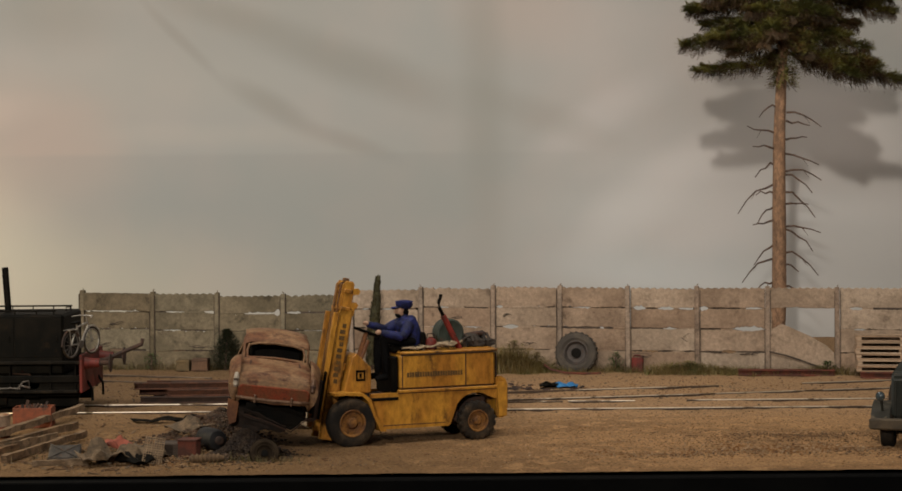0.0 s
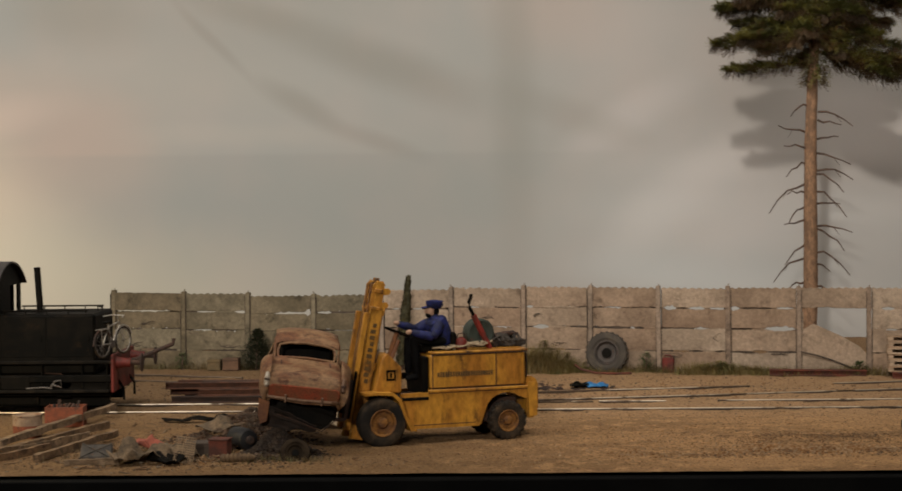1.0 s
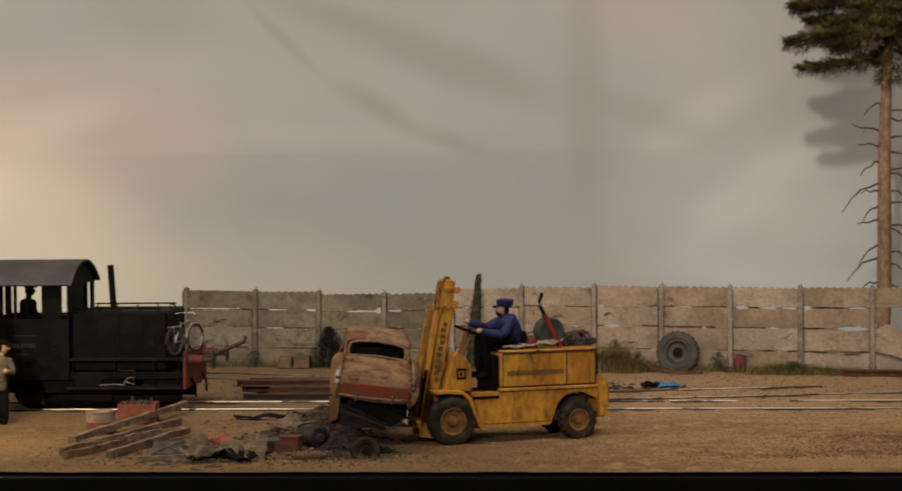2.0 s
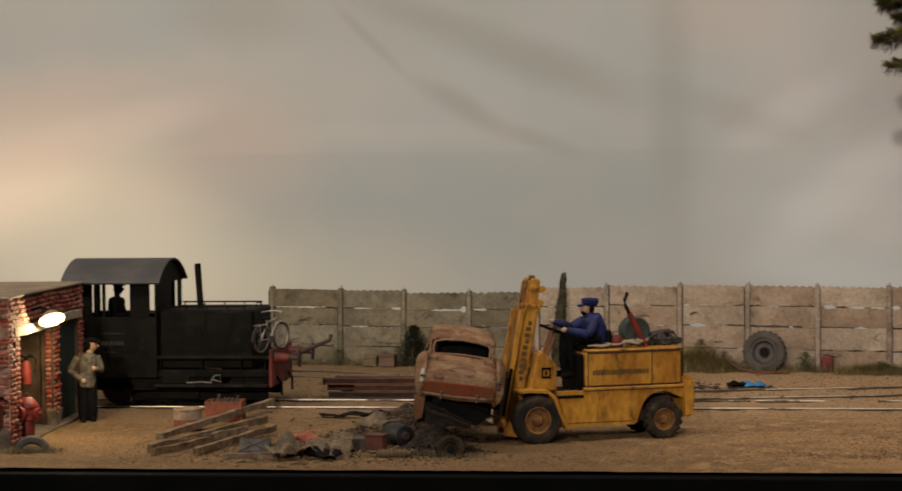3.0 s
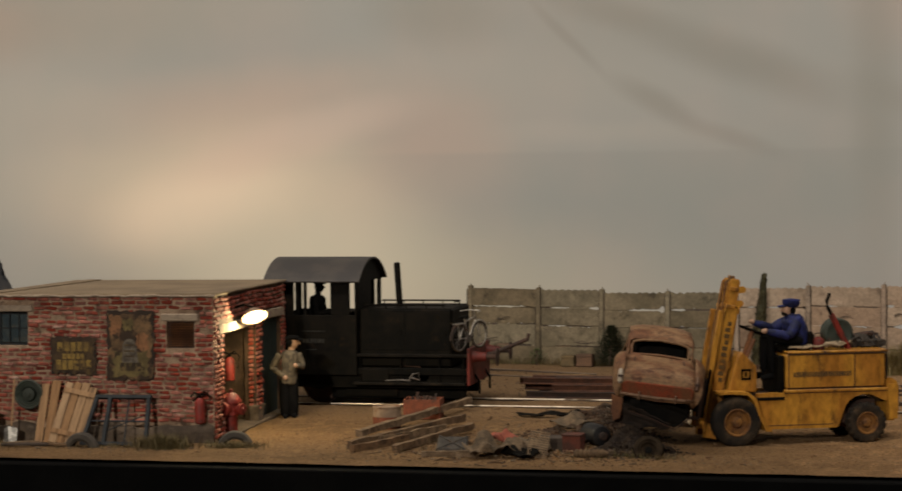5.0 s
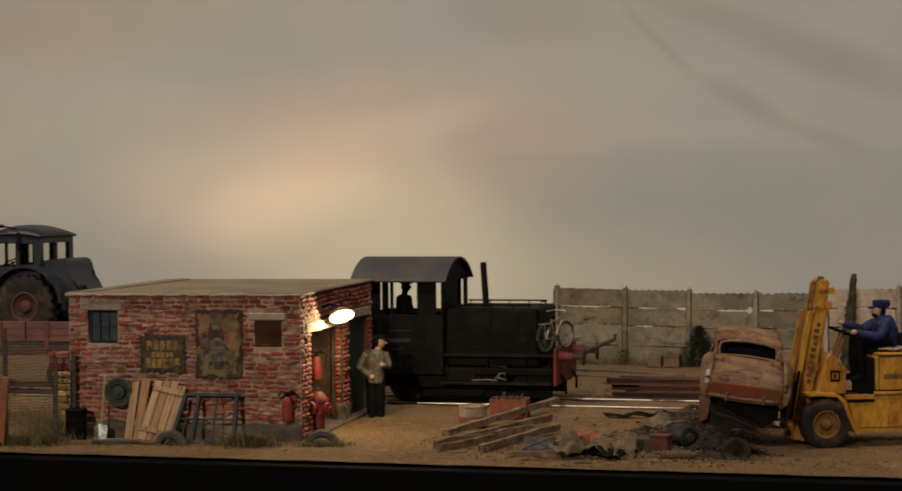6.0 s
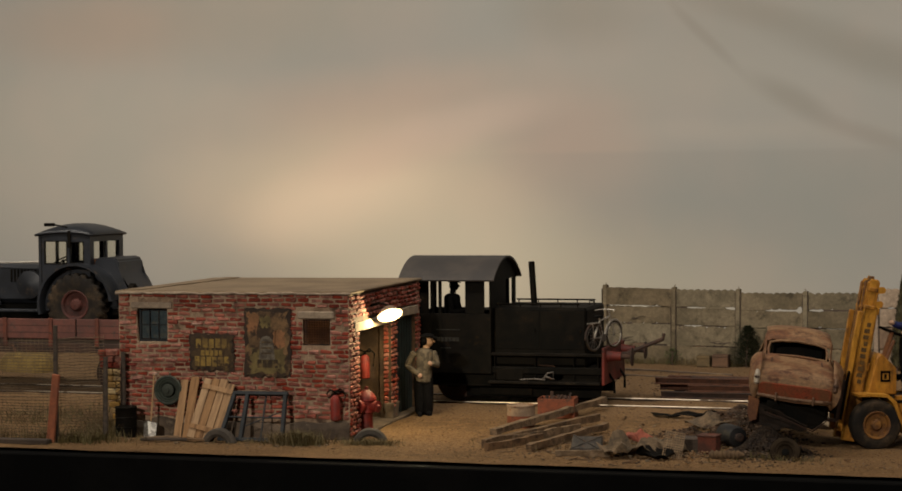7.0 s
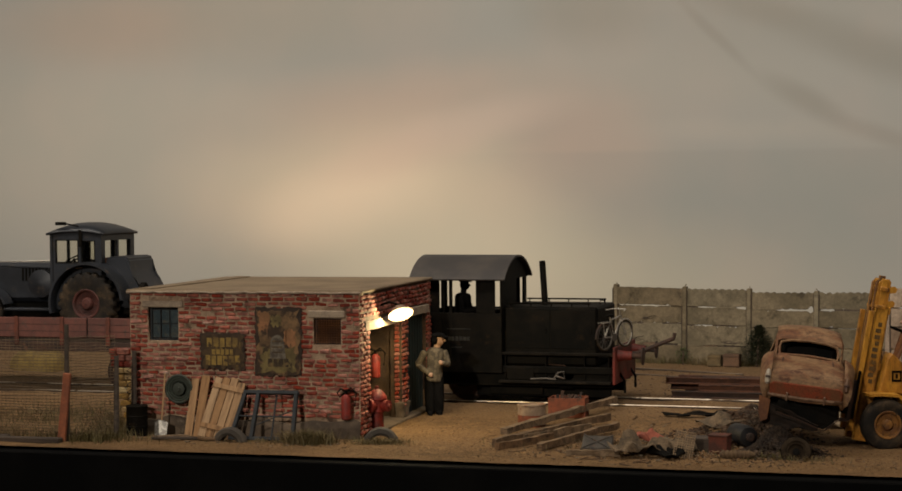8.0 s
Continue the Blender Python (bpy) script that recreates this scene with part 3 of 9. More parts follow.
def embankment():
    ob = thing("ballast_bank", 0, 0, 0, label="low ballast embankment with a rusty rail along its top", category="embankment", kind="structure")
    bm = bmesh.new()
    n = 200
    prof = [(53.9, -0.04), (54.6, 0.02), (55.1, 0.10), (55.5, 0.14), (58.2, 0.14), (59.4, -0.04)]
    rows = []
    for i in range(n + 1):
        x = -44 + 38.5 * i / n
        rows.append([bm.verts.new((x, y + 0.1 * noise.noise(Vector((x * 1.3, y, 0))), z + 0.03 * noise.noise(Vector((x * 2.1, y * 2, 3))))) for y, z in prof])
    for p, q in zip(rows, rows[1:]):
        for j in range(len(prof) - 1):
            bm.faces.new((p[j], q[j], q[j + 1], p[j + 1]))
    part("ballast", bm, BALLAST, ob)
    for y in (56.0, 57.4):
        bm = bmesh.new()
        box(bm, (-44, y - 0.06, 0.14), (-5.5, y + 0.06, 0.30))
        part("rail", bm, RUST, ob, "rust-brown rail")
    rnd = random.Random(4)
    for i in range(42):
        x = -43 + i * 0.9
        bm = bmesh.new()
        box(bm, (x, 55.55, 0.08), (x + 0.28, 57.85, 0.18), 0.015)
        part("sleeper", bm, WOOD_DARK, ob)
    return ob


embankment()


# ---- concrete fence ----
POSTS = [(-9.83, 49.1), (-7.9, 48.75), (-6.17, 48.6), (-4.43, 48.55), (-2.62, 48.5), (-0.80, 48.4), (1.09, 47.95), (2.78, 47.5), (4.51, 47.05), (6.22, 46.6), (7.93, 46.25), (9.62, 45.95), (11.35, 45.6), (13.1, 45.3), (14.9, 45.0)]
TOPS = [2.08, 2.03, 2.02, 1.96, 2.06, 2.12, 2.17, 2.18, 2.17, 2.17, 2.18, 2.18, 2.18, 2.18, 2.18]


# breaks along the joints of the right-hand panels: panel, joint, (centre, width, depth)
BREAKS = {0: {1: [(0.95, 0.5, 0.035)], 2: []}, 6: {2: [(0.40, 0.42, 0.050)], 3: [(0.10, 0.20, 0.03)]}, 7: {2: [(1.05, 0.10, 0.02)], 3: [(0.55, 0.5, 0.012)]}, 1: {3: [(0.55, 0.5, 0.012), (1.50, 0.34, 0.028)]}, 2: {3: [(1.10, 0.95, 0.020), (1.54, 0.16, 0.085)]}, 3: {3: [(0.22, 0.36, 0.022)]}, 8: {1: [(0.5, 0.4, 0.015)], 2: [(1.05, 0.42, 0.022)], 3: [(0.22, 0.34, 0.05), (0.90, 0.42, 0.032), (1.42, 0.36, 0.022)]},
          9: {2: [(1.22, 0.78, 0.058)], 3: [(0.10, 0.22, 0.055), (1.35, 0.4, 0.02)]}, 11: {2: [(0.5, 0.3, 0.02)], 3: [(0.4, 0.3, 0.03)]}}


# jagged cracks in the planks: panel, (centre, height, reach)
CRACKS = {0: [(0.9, 1.18, 0.4), (0.6, 0.62, 0.5)], 1: [(1.2, 0.60, 0.5), (0.3, 1.0, 0.3)], 4: [(1.1, 0.62, 0.4)], 5: [(1.0, 1.35, 0.3)], 6: [(0.9, 0.70, 0.3), (0.3, 1.42, 0.15)], 7: [(0.48, 0.56, 0.55)], 8: [(0.78, 1.98, 0.42), (0.34, 0.44, 0.55), (1.45, 0.9, 0.2)], 9: [(0.5, 0.55, 0.4), (1.2, 0.50, 0.5), (0.35, 1.95, 0.3)], 11: [(0.5, 1.0, 0.4)]}


def ragged_plank(length, z0, z1, rnd, broken=0.0, wavy=0.0, t=0.045, under=(), over=()):
    """A cast plank with uneven, chipped edges; broken: share of chips along its edges."""
    n = 30
    bm = bmesh.new()
    rows = []
    for i in range(n + 1):
        x = length * i / n
        top = z1 - 0.003 + rnd.uniform(-0.012, 0.004) + wavy * 0.018 * math.sin(i * 1.9)
        bot = z0 - 0.003 + rnd.uniform(-0.004, 0.009)
        for c, w, d in under:
            bot += d * max(0.0, 1 - ((x - c) / (w / 2)) ** 2) * rnd.uniform(0.75, 1.1)
        for c, w, d in over:
            top -= d * max(0.0, 1 - ((x - c) / (w / 2)) ** 2) * rnd.uniform(0.75, 1.1)
        if rnd.random() < broken:
            bot += rnd.uniform(0.01, 0.04)
        if rnd.random() < broken * 0.6:
            top -= rnd.uniform(0.01, 0.04)
        rows.append([bm.verts.new((x, y, z)) for y, z in ((-t + 0.015, bot), (-t, bot + 0.010), (-t, top - 0.010), (-t + 0.015, top), (t, top), (t, bot))])
    for p, q in zip(rows, rows[1:]):
        for j in range(6):
            bm.faces.new((p[j], p[(j + 1) % 6], q[(j + 1) % 6], q[j]))
    bm.faces.new(rows[0][::-1])
    bm.faces.new(rows[-1])
    return bm


def build_fence():
    fence = thing("concrete_fence", 0, 0, 0, label="weathered grey concrete plank fence with broken panels along the yard", category="fence")
    rnd = random.Random(11)
    for i, (x, y) in enumerate(POSTS):
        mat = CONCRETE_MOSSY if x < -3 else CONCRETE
        bm = bmesh.new()
        h = TOPS[i] + rnd.uniform(0.0, 0.035)
        box(bm, (-0.055, -0.080, -0.2), (0.055, 0.085, h), 0.012)
        for k in (-1, 1):
            box(bm, (k * 0.048 - 0.010, -0.088, -0.2), (k * 0.048 + 0.010, -0.06, h - 0.04), 0.005)
        tube(bm, [(0, 0, h - 0.02), (0.01, 0, h + 0.03), (rnd.uniform(-0.04, 0.04), 0, h + 0.055)], 0.014, 5)
        rough_up(bm, 0.012, 4.0, i)
        # dark strips down both sides of the post stand in for its groove shade
        for k in (-1, 1):
            groove_shade = bmesh.new()
            box(groove_shade, (k * 0.070 - 0.006, -0.072, 0.0), (k * 0.070 + 0.006, 0.0, h - 0.10))
            rough_up(groove_shade, 0.004, 6.0, i)
            g = part("joint", groove_shade, JOINT, fence)
            g.matrix_basis = pose(x * S, y * S, 0, 0, 0, math.degrees(math.atan2(-0.2, 1)))
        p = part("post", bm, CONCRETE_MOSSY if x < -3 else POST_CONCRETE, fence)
        p.matrix_basis = pose(x * S, y * S, 0, 0, rnd.uniform(-0.6, 0.6), math.degrees(math.atan2(-0.2, 1)))
        if i == len(POSTS) - 1:
            break
        a, b = Vector((x, y, 0)), Vector((*POSTS[i + 1], 0))
        length, turn = (b - a).length, math.degrees(math.atan2(b.y - a.y, b.x - a.x))
        top = (TOPS[i] + TOPS[i + 1]) / 2 - (0.06 if 2 <= i <= 3 else 0.02)
        cuts = [0.0, top * 0.25, top * 0.52, top * 0.76, top]
        # lens-shaped holes along the joints, where the casting has broken away
        gaps = {k: [] for k in range(6)}
        for k in (1, 2, 3):
            for _ in range(rnd.choice((1, 1, 2, 2) if k > 1 else (0, 0, 1))):
                gaps[k].append((rnd.uniform(0.2, length - 0.4), rnd.uniform(0.15, 0.6), rnd.uniform(0.006, 0.016) if x < -1 else rnd.uniform(0.012, 0.045)))
        if i in BREAKS:
            gaps.update({k: list(v) for k, v in BREAKS[i].items()})
        if i == 0:
            gaps[3] = [(length * 0.48, length * 0.95, 0.018)]
        worn = {k: [] for k in range(6)}
        for k in (1, 2, 3):
            if i == 10:
                break
            edges = sorted([(c - w / 2, c + w / 2) for c, w, d in gaps[k]])
            at = 0.0
            for a0, a1 in edges + [(length - 0.11, length)]:
                while a0 > at + 0.02:
                    # stretches that gape a little over a dark strip, and stretches closed flush with mortar
                    end = min(a0, at + rnd.uniform(0.18, 0.75))
                    open_joint = rnd.random() < 0.6
                    if open_joint:
                        worn[k].append(((at + end) / 2, (end - at) * 1.1, rnd.uniform(0.006, 0.017)))
                    bm = bmesh.new()
                    if open_joint:
                        box(bm, (at, -0.020, cuts[k] - 0.03), (end, 0.02, cuts[k] + 0.03))
                    else:
                        box(bm, (at, -0.041, cuts[k] - 0.02), (end, 0.02, cuts[k] + 0.02))
                    q = part("joint", bm, JOINT if open_joint else mat, fence)
                    q.matrix_basis = pose((x + 0.055) * S, y * S, 0, 0, 0, turn)
                    at = end
                at = max(at, a1)
        for k in range(4):
            if i == 10 and k in (1, 2):
                continue
            broken = rnd.choice((0.0, 0.0, 0.05, 0.10, 0.22))
            bm = ragged_plank(length - 0.11, cuts[k] - (0.06 if k == 0 else 0) + (0.006 if k else 0), cuts[k + 1], rnd, broken, wavy=1.0 if k == 3 and i else 0, under=gaps[k] + worn[k], over=gaps[k + 1] + worn[k + 1])
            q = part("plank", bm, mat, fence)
            q.matrix_basis = pose((x + 0.055) * S, (y + rnd.uniform(-0.02, 0.02)) * S, 0, rnd.uniform(-1.0, 1.0), rnd.uniform(-0.5, 0.5), turn)
        for cx, cz, reach in CRACKS.get(i, ()):
            bm = bmesh.new()
            for _ in range(3):
                px, pz, pts = cx + rnd.uniform(-0.08, 0.08) - reach / 2, cz + rnd.uniform(-0.03, 0.03), []
                for _ in range(7):
                    pts.append((px, -0.046, pz))
                    px, pz = px + reach / 6 * rnd.uniform(0.5, 1.2), pz + rnd.uniform(-0.03, 0.03)
                tube(bm, pts, rnd.uniform(0.007, 0.015), 5, 0.5)
            q = part("crack", bm, JOINT, fence, "jagged dark crack")
            q.matrix_basis = pose((x + 0.055) * S, y * S, 0, 0, 0, turn)
        if i == 10:
            # the plank that slid down across the hole
            bm = bmesh.new()
            prism(bm, [(0.02, 0.52), (0.10, 1.12), (0.35, 1.26), (1.05, 0.95), (1.45, 0.72), (1.62, 0.55), (1.66, 0.22), (1.50, 0.10), (1.15, 0.26)], -0.07, 0.03)
            q = part("plank", bm, mat, fence, "broken plank slid down aslant")
            q.matrix_basis = pose(x * S, y * S, 0, 0, 0, turn)
            # dark strip along the plank's lower edge, drawn in as its shade
            bm = bmesh.new()
            tube(bm, [(0.04, -0.075, 0.56), (0.45, -0.075, 0.47), (0.80, -0.075, 0.36), (1.15, -0.075, 0.22), (1.48, -0.075, 0.07)], 0.022, 5)
            q = part("crack", bm, JOINT, fence, "dark crack under the slid plank")
            q.matrix_basis = pose(x * S, y * S, 0, 0, 0, turn)
            bm = bmesh.new()
            prism(bm, [(0.0, 0.50), (0.12, 0.50), (0.10, 1.55), (0.0, 1.6)], -0.045, 0.045)
            q = part("plank_stub", bm, mat, fence)
            q.matrix_basis = pose(x * S, y * S, 0, 0, 0, turn)
    return fence


build_fence()


# ---- brick hut ----
HUT_W, HUT_D, HUT_H = 4.65, 5.30, 2.74
FRONT_HOLES = [(0.38, 1.00, 1.81, 2.45), (3.74, 4.28, 1.77, 2.27)]
SIDE_HOLES = [(0.66, 2.96, 0.0, 2.02), (3.40, 4.92, 0.0, 2.05)]


def wall_core(bm, u0, u1, h, holes, put):
    us = sorted({u0, u1, *[k for a in holes for k in a[:2]]})
    zs = sorted({-0.15, h, *[k for a in holes for k in a[2:]]})
    for a, b in zip(us, us[1:]):
        for c, d in zip(zs, zs[1:]):
            mu, mz = (a + b) / 2, (c + d) / 2
            if not any(p < mu < q and r < mz < s for p, q, r, s in holes):
                put(bm, a, b, c, d)


def weld(bm):
    """Joins boxes that meet face to face into one skin."""
    bmesh.ops.remove_doubles(bm, verts=bm.verts, dist=1e-5)
    seen = {}
    for f in bm.faces:
        seen.setdefault(frozenset(f.verts), []).append(f)
    bmesh.ops.delete(bm, geom=[f for fs in seen.values() if len(fs) > 1 for f in fs], context="FACES_ONLY")


def brick_mesh(length, height, seed):
    bm = bmesh.new()
    box(bm, (-length / 2, -0.05, -height / 2), (length / 2, 0.05, height / 2), 0.014)
    rough_up(bm, 0.026, 9.0, seed * 3.1)
    return mesh_of("brick", bm, BRICK)


PIER_CEMENT = M("pier_cement", (0.12, 0.086, 0.058), (0.07, 0.050, 0.034), 0.95, 0, 4.0, stain=(0.06, 0.042, 0.028), bump=0.8)


def build_hut():
    hut = thing("brick_hut", -16.12, 32.60, 0, 2.6, "small flat-roofed red brick hut with crumbling mortar and peeling posters", "building")
    bm = bmesh.new()
    wall_core(bm, 0, HUT_W, HUT_H, FRONT_HOLES, lambda b, p, q, r, s: box(b, (p, 0.0, r), (q, 0.24, s)))
    weld(bm)
    part("front_wall", bm, MORTAR, hut, "pale sandy mortar wall core")
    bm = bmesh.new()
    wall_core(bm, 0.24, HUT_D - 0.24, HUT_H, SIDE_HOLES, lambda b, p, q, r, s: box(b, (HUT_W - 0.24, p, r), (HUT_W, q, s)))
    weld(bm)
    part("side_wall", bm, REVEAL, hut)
    bm = bmesh.new()
    box(bm, (0, 0.24, -0.15), (0.24, HUT_D - 0.24, HUT_H))
    part("side_wall", bm, MORTAR, hut)
    bm = bmesh.new()
    box(bm, (0, HUT_D - 0.24, -0.15), (HUT_W, HUT_D, HUT_H))
    part("back_wall", bm, MORTAR, hut)
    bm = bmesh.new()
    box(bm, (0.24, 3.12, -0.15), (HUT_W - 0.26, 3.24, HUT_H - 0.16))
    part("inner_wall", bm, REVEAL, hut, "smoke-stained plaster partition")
    bm = bmesh.new()
    box(bm, (0.20, 0.20, -0.06), (HUT_W + 0.15, HUT_D - 0.2, 0.045), 0.01)
    part("threshold", bm, PLASTER, hut, "worn concrete floor slab")
    # roof slab with a low kerb along one side
    bm = bmesh.new()
    box(bm, (-0.06, -0.05, HUT_H), (HUT_W + 0.06, HUT_D + 0.05, HUT_H + 0.055), 0.02)
    rough_up(bm, 0.012, 2.0)
    roof = part("roof", bm, ROOFING, hut, "grey-brown felt flat roof")
    bm = bmesh.new()
    box(bm, (-0.055, -0.072, HUT_H - 0.008), (HUT_W + 0.05, -0.01, HUT_H + 0.036), 0.012)
    bmesh.ops.subdivide_edges(bm, edges=[e for e in bm.edges if abs(e.verts[0].co.x - e.verts[1].co.x) > 1], cuts=40)
    rough_up(bm, 0.022, 7.0)
    part("verge", bm, LINTEL, roof, "crumbling pale mortar verge")
    bm = bmesh.new()
    prism(bm, [(0.05, 0.10), (0.42, 0.10), (0.62, HUT_D - 0.2), (0.30, HUT_D - 0.1)], HUT_H + 0.05, HUT_H + 0.075, "z")
    part("felt_strip", bm, ROOFING, roof)
    # bricks: rows of shared meshes, one shape in ten or so
    rnd = random.Random(7)
    kinds = [brick_mesh(rnd.uniform(0.200, 0.226), rnd.uniform(0.060, 0.075), i) for i in range(14)]
    halves = [brick_mesh(rnd.uniform(0.10, 0.112), 0.063, 40 + i) for i in range(5)]
    course, pitch = 0.0885, 0.238
    joined = []

    def lay(u0, u1, z0, z1, holes, place, separate, skip=0.03):
        row, z = 0, z0 + course / 2
        while z < z1:
            cuts = sorted((p, q) for p, q, r, s in holes if r - 0.045 < z < s + 0.045)
            free, at = [], u0
            for p, q in cuts:
                if p > at:
                    free.append((at, p))
                at = max(at, q)
            if at < u1:
                free.append((at, u1))
            for a, b in free:
                u = a
                first = row % 2 == 1
                while u < b - 0.05:
                    w = min(pitch * (0.5 if first else 1.0) * rnd.uniform(0.92, 1.08), b - u)
                    if b - u - w < 0.07:
                        w = b - u
                    first = False
                    cu = u + w / 2
                    u += w
                    if rnd.random() < skip:
                        continue
                    small = w < 0.17
                    me = rnd.choice(halves if small else kinds)
                    m = place(cu, z + rnd.uniform(-0.008, 0.008) + 0.014 * math.sin(cu * 2.1 + row * 0.3), rnd.uniform(-0.010, 0.020), rnd.uniform(-2.4, 2.4))
                    m = m @ Matrix.Diagonal(((w - 0.018) / (0.106 if small else 0.219), 1, 1, 1))
                    if separate and cu > 1.40:
                        ob = new("brick", me)
                        ob.parent, ob.matrix_basis = front, m
                    else:
                        joined.append((me, m))
            row, z = row + 1, z + course

    front = next(o for o in hut.children if o.name.startswith("front_wall"))
    holes = FRONT_HOLES + [(0.24, 1.12, 2.44, 2.60), (3.62, 4.38, 2.26, 2.44)]
    lay(0.0, HUT_W, 0.36, HUT_H - 0.01, holes, lambda u, z, d, r: pose(u * S, (0.032 - d) * S, z * S, rnd.uniform(-3, 3), r, rnd.uniform(-2.5, 2.5)), True, 0.012)
    lay(0.0, HUT_D, 0.05, HUT_H - 0.01, SIDE_HOLES + [(3.26, 5.06, 2.04, 2.26), (0.30, 3.16, 2.00, 2.20)],
        lambda u, z, d, r: pose((HUT_W - 0.026 + d) * S, u * S, z * S, r, rnd.uniform(-3, 3), 90 + rnd.uniform(-2.5, 2.5)), False, 0.02)
    # courses on the reveal beside the first doorway
    for k in range(22):
        joined.append((rnd.choice(halves), pose((HUT_W - 0.10) * S, 2.97 * S, (0.1 + k * course) * S, 0, 0, rnd.uniform(-3, 3))))
    bm = bmesh.new()
    for me, m in joined:
        b2 = bmesh.new()
        b2.from_mesh(me)
        bmesh.ops.transform(b2, matrix=m, verts=b2.verts)
        tmp = bpy.data.meshes.new("tmp")
        b2.to_mesh(tmp)
        b2.free()
        bm.from_mesh(tmp)
        bpy.data.meshes.remove(tmp)
    me = bpy.data.meshes.new("brickwork")
    bm.to_mesh(me)
    bm.free()
    me.materials.append(BRICK)
    ob = new("brickwork", me)
    ob.parent = next(o for o in hut.children if o.name.startswith("side_wall"))
    ob["kind"] = "stuff"
    # cement patches at the foot of the front wall
    bm = bmesh.new()
    n = 40
    rows = []
    for i in range(n + 1):
        x = HUT_W * i / n
        h = 0.30 + 0.16 * noise.noise(Vector((x * 1.7, 2.0, 0))) + 0.06 * noise.noise(Vector((x * 6, 5.0, 0)))
        rows.append([bm.verts.new(p) for p in ((x, -0.055, -0.1), (x, -0.05, h * 0.6), (x, -0.028, h), (x, 0.01, h + 0.01))])
    for p, q in zip(rows, rows[1:]):
        for j in range(3):
            bm.faces.new((p[j], q[j], q[j + 1], p[j + 1]))
    rough_up(bm, 0.012, 6.0)
    part("plinth", bm, PLASTER, hut, "crumbling dark grey cement plinth")
    # lintels
    for lo, hi in (((0.26, -0.04, 2.46), (1.10, 0.2, 2.58)), ((3.64, -0.04, 2.28), (4.36, 0.2, 2.42))):
        bm = bmesh.new()
        box(bm, lo, hi, 0.015)
        rough_up(bm, 0.008, 6.0)
        part("lintel", bm, LINTEL, hut, "sandy concrete lintel")
    for lo, hi in (((HUT_W - 0.2, 3.27, 2.06), (HUT_W + 0.05, 5.05, 2.24)), ((HUT_W - 0.2, 0.31, 2.005), (HUT_W + 0.035, 3.15, 2.19))):
        bm = bmesh.new()
        box(bm, lo, hi, 0.015)
        bmesh.ops.subdivide_edges(bm, edges=[e for e in bm.edges if abs(e.verts[0].co.y - e.verts[1].co.y) > 1], cuts=16)
        rough_up(bm, 0.014, 5.0)
        part("lintel", bm, LINTEL, hut, "sandy concrete lintel")
    # crumbling cement round the foot of the pier between the doorways
    bm = bmesh.new()
    box(bm, (HUT_W - 0.16, 2.91, -0.05), (HUT_W + 0.05, 3.41, 0.36), 0.03)
    bmesh.ops.subdivide_edges(bm, edges=bm.edges[:], cuts=3, use_grid_fill=True)
    rough_up(bm, 0.045, 5.5, 2.0)
    part("pier_foot", bm, PIER_CEMENT, hut, "crumbling sandy cement at the pier's foot", smooth=True)
    # windows
    for i, (a, b, c, d) in enumerate(FRONT_HOLES):
        win = new("window")
        win.parent = hut
        win["label"] = "small steel window with dusty dark panes" if i == 0 else "small square window behind a rusty wire grille"
        bm = bmesh.new()
        for lo, hi in (((a, 0.10, c), (a + 0.04, 0.15, d)), ((b - 0.04, 0.10, c), (b, 0.15, d)), ((a + 0.04, 0.10, c), (b - 0.04, 0.15, c + 0.04)), ((a + 0.04, 0.10, d - 0.04), (b - 0.04, 0.15, d))):
            box(bm, lo, hi)
        part("frame", bm, FRAME_BLUE, win)
        if i == 0:
            for k in (1, 2):
                bm = bmesh.new()
                u = a + (b - a) * k / 3
                box(bm, (u - 0.008, 0.105, c + 0.04), (u + 0.008, 0.14, d - 0.04))
                part("bar", bm, FRAME_BLUE, win)
            bm = bmesh.new()
            box(bm, (a + 0.04, 0.108, (c + d) / 2 - 0.008), (b - 0.04, 0.138, (c + d) / 2 + 0.008))
            part("bar", bm, FRAME_BLUE, win)
            for k in range(3):
                for r in range(2):
                    bm = bmesh.new()
                    u0, u1 = a + 0.04 + (b - a - 0.08) * k / 3, a + 0.04 + (b - a - 0.08) * (k + 1) / 3
                    z0 = c + 0.04 + (d - c - 0.08) * r / 2
                    box(bm, (u0 + 0.012, 0.118, z0 + 0.012), (u1 - 0.012, 0.124, z0 + (d - c - 0.08) / 2 - 0.012))
                    part("pane", bm, TINTED_PANE, win)
        else:
            bm = bmesh.new()
            for k in range(1, 11):
                u, z = a + (b - a) * k / 11, c + (d - c) * k / 11
                cyl(bm, (u, 0.03, c), (u, 0.03, d), 0.006, n=5)
                cyl(bm, (a, 0.03, z), (b, 0.03, z), 0.006, n=5)
            part("grille", bm, RUST, win, "rusty wire grille")
    # doors
    door = new("door")
    door.parent = hut
    door["label"] = "closed dark green plank door"
    bm = bmesh.new()
    box(bm, (HUT_W - 0.13, 3.41, 0.05), (HUT_W - 0.07, 4.91, 2.04), 0.008)
    part("door_leaf", bm, M("door_green", (0.013, 0.022, 0.020), (0.008, 0.013, 0.012), 0.7, 0, 2.0, stain=(0.026, 0.022, 0.016), slo=0.6), door)
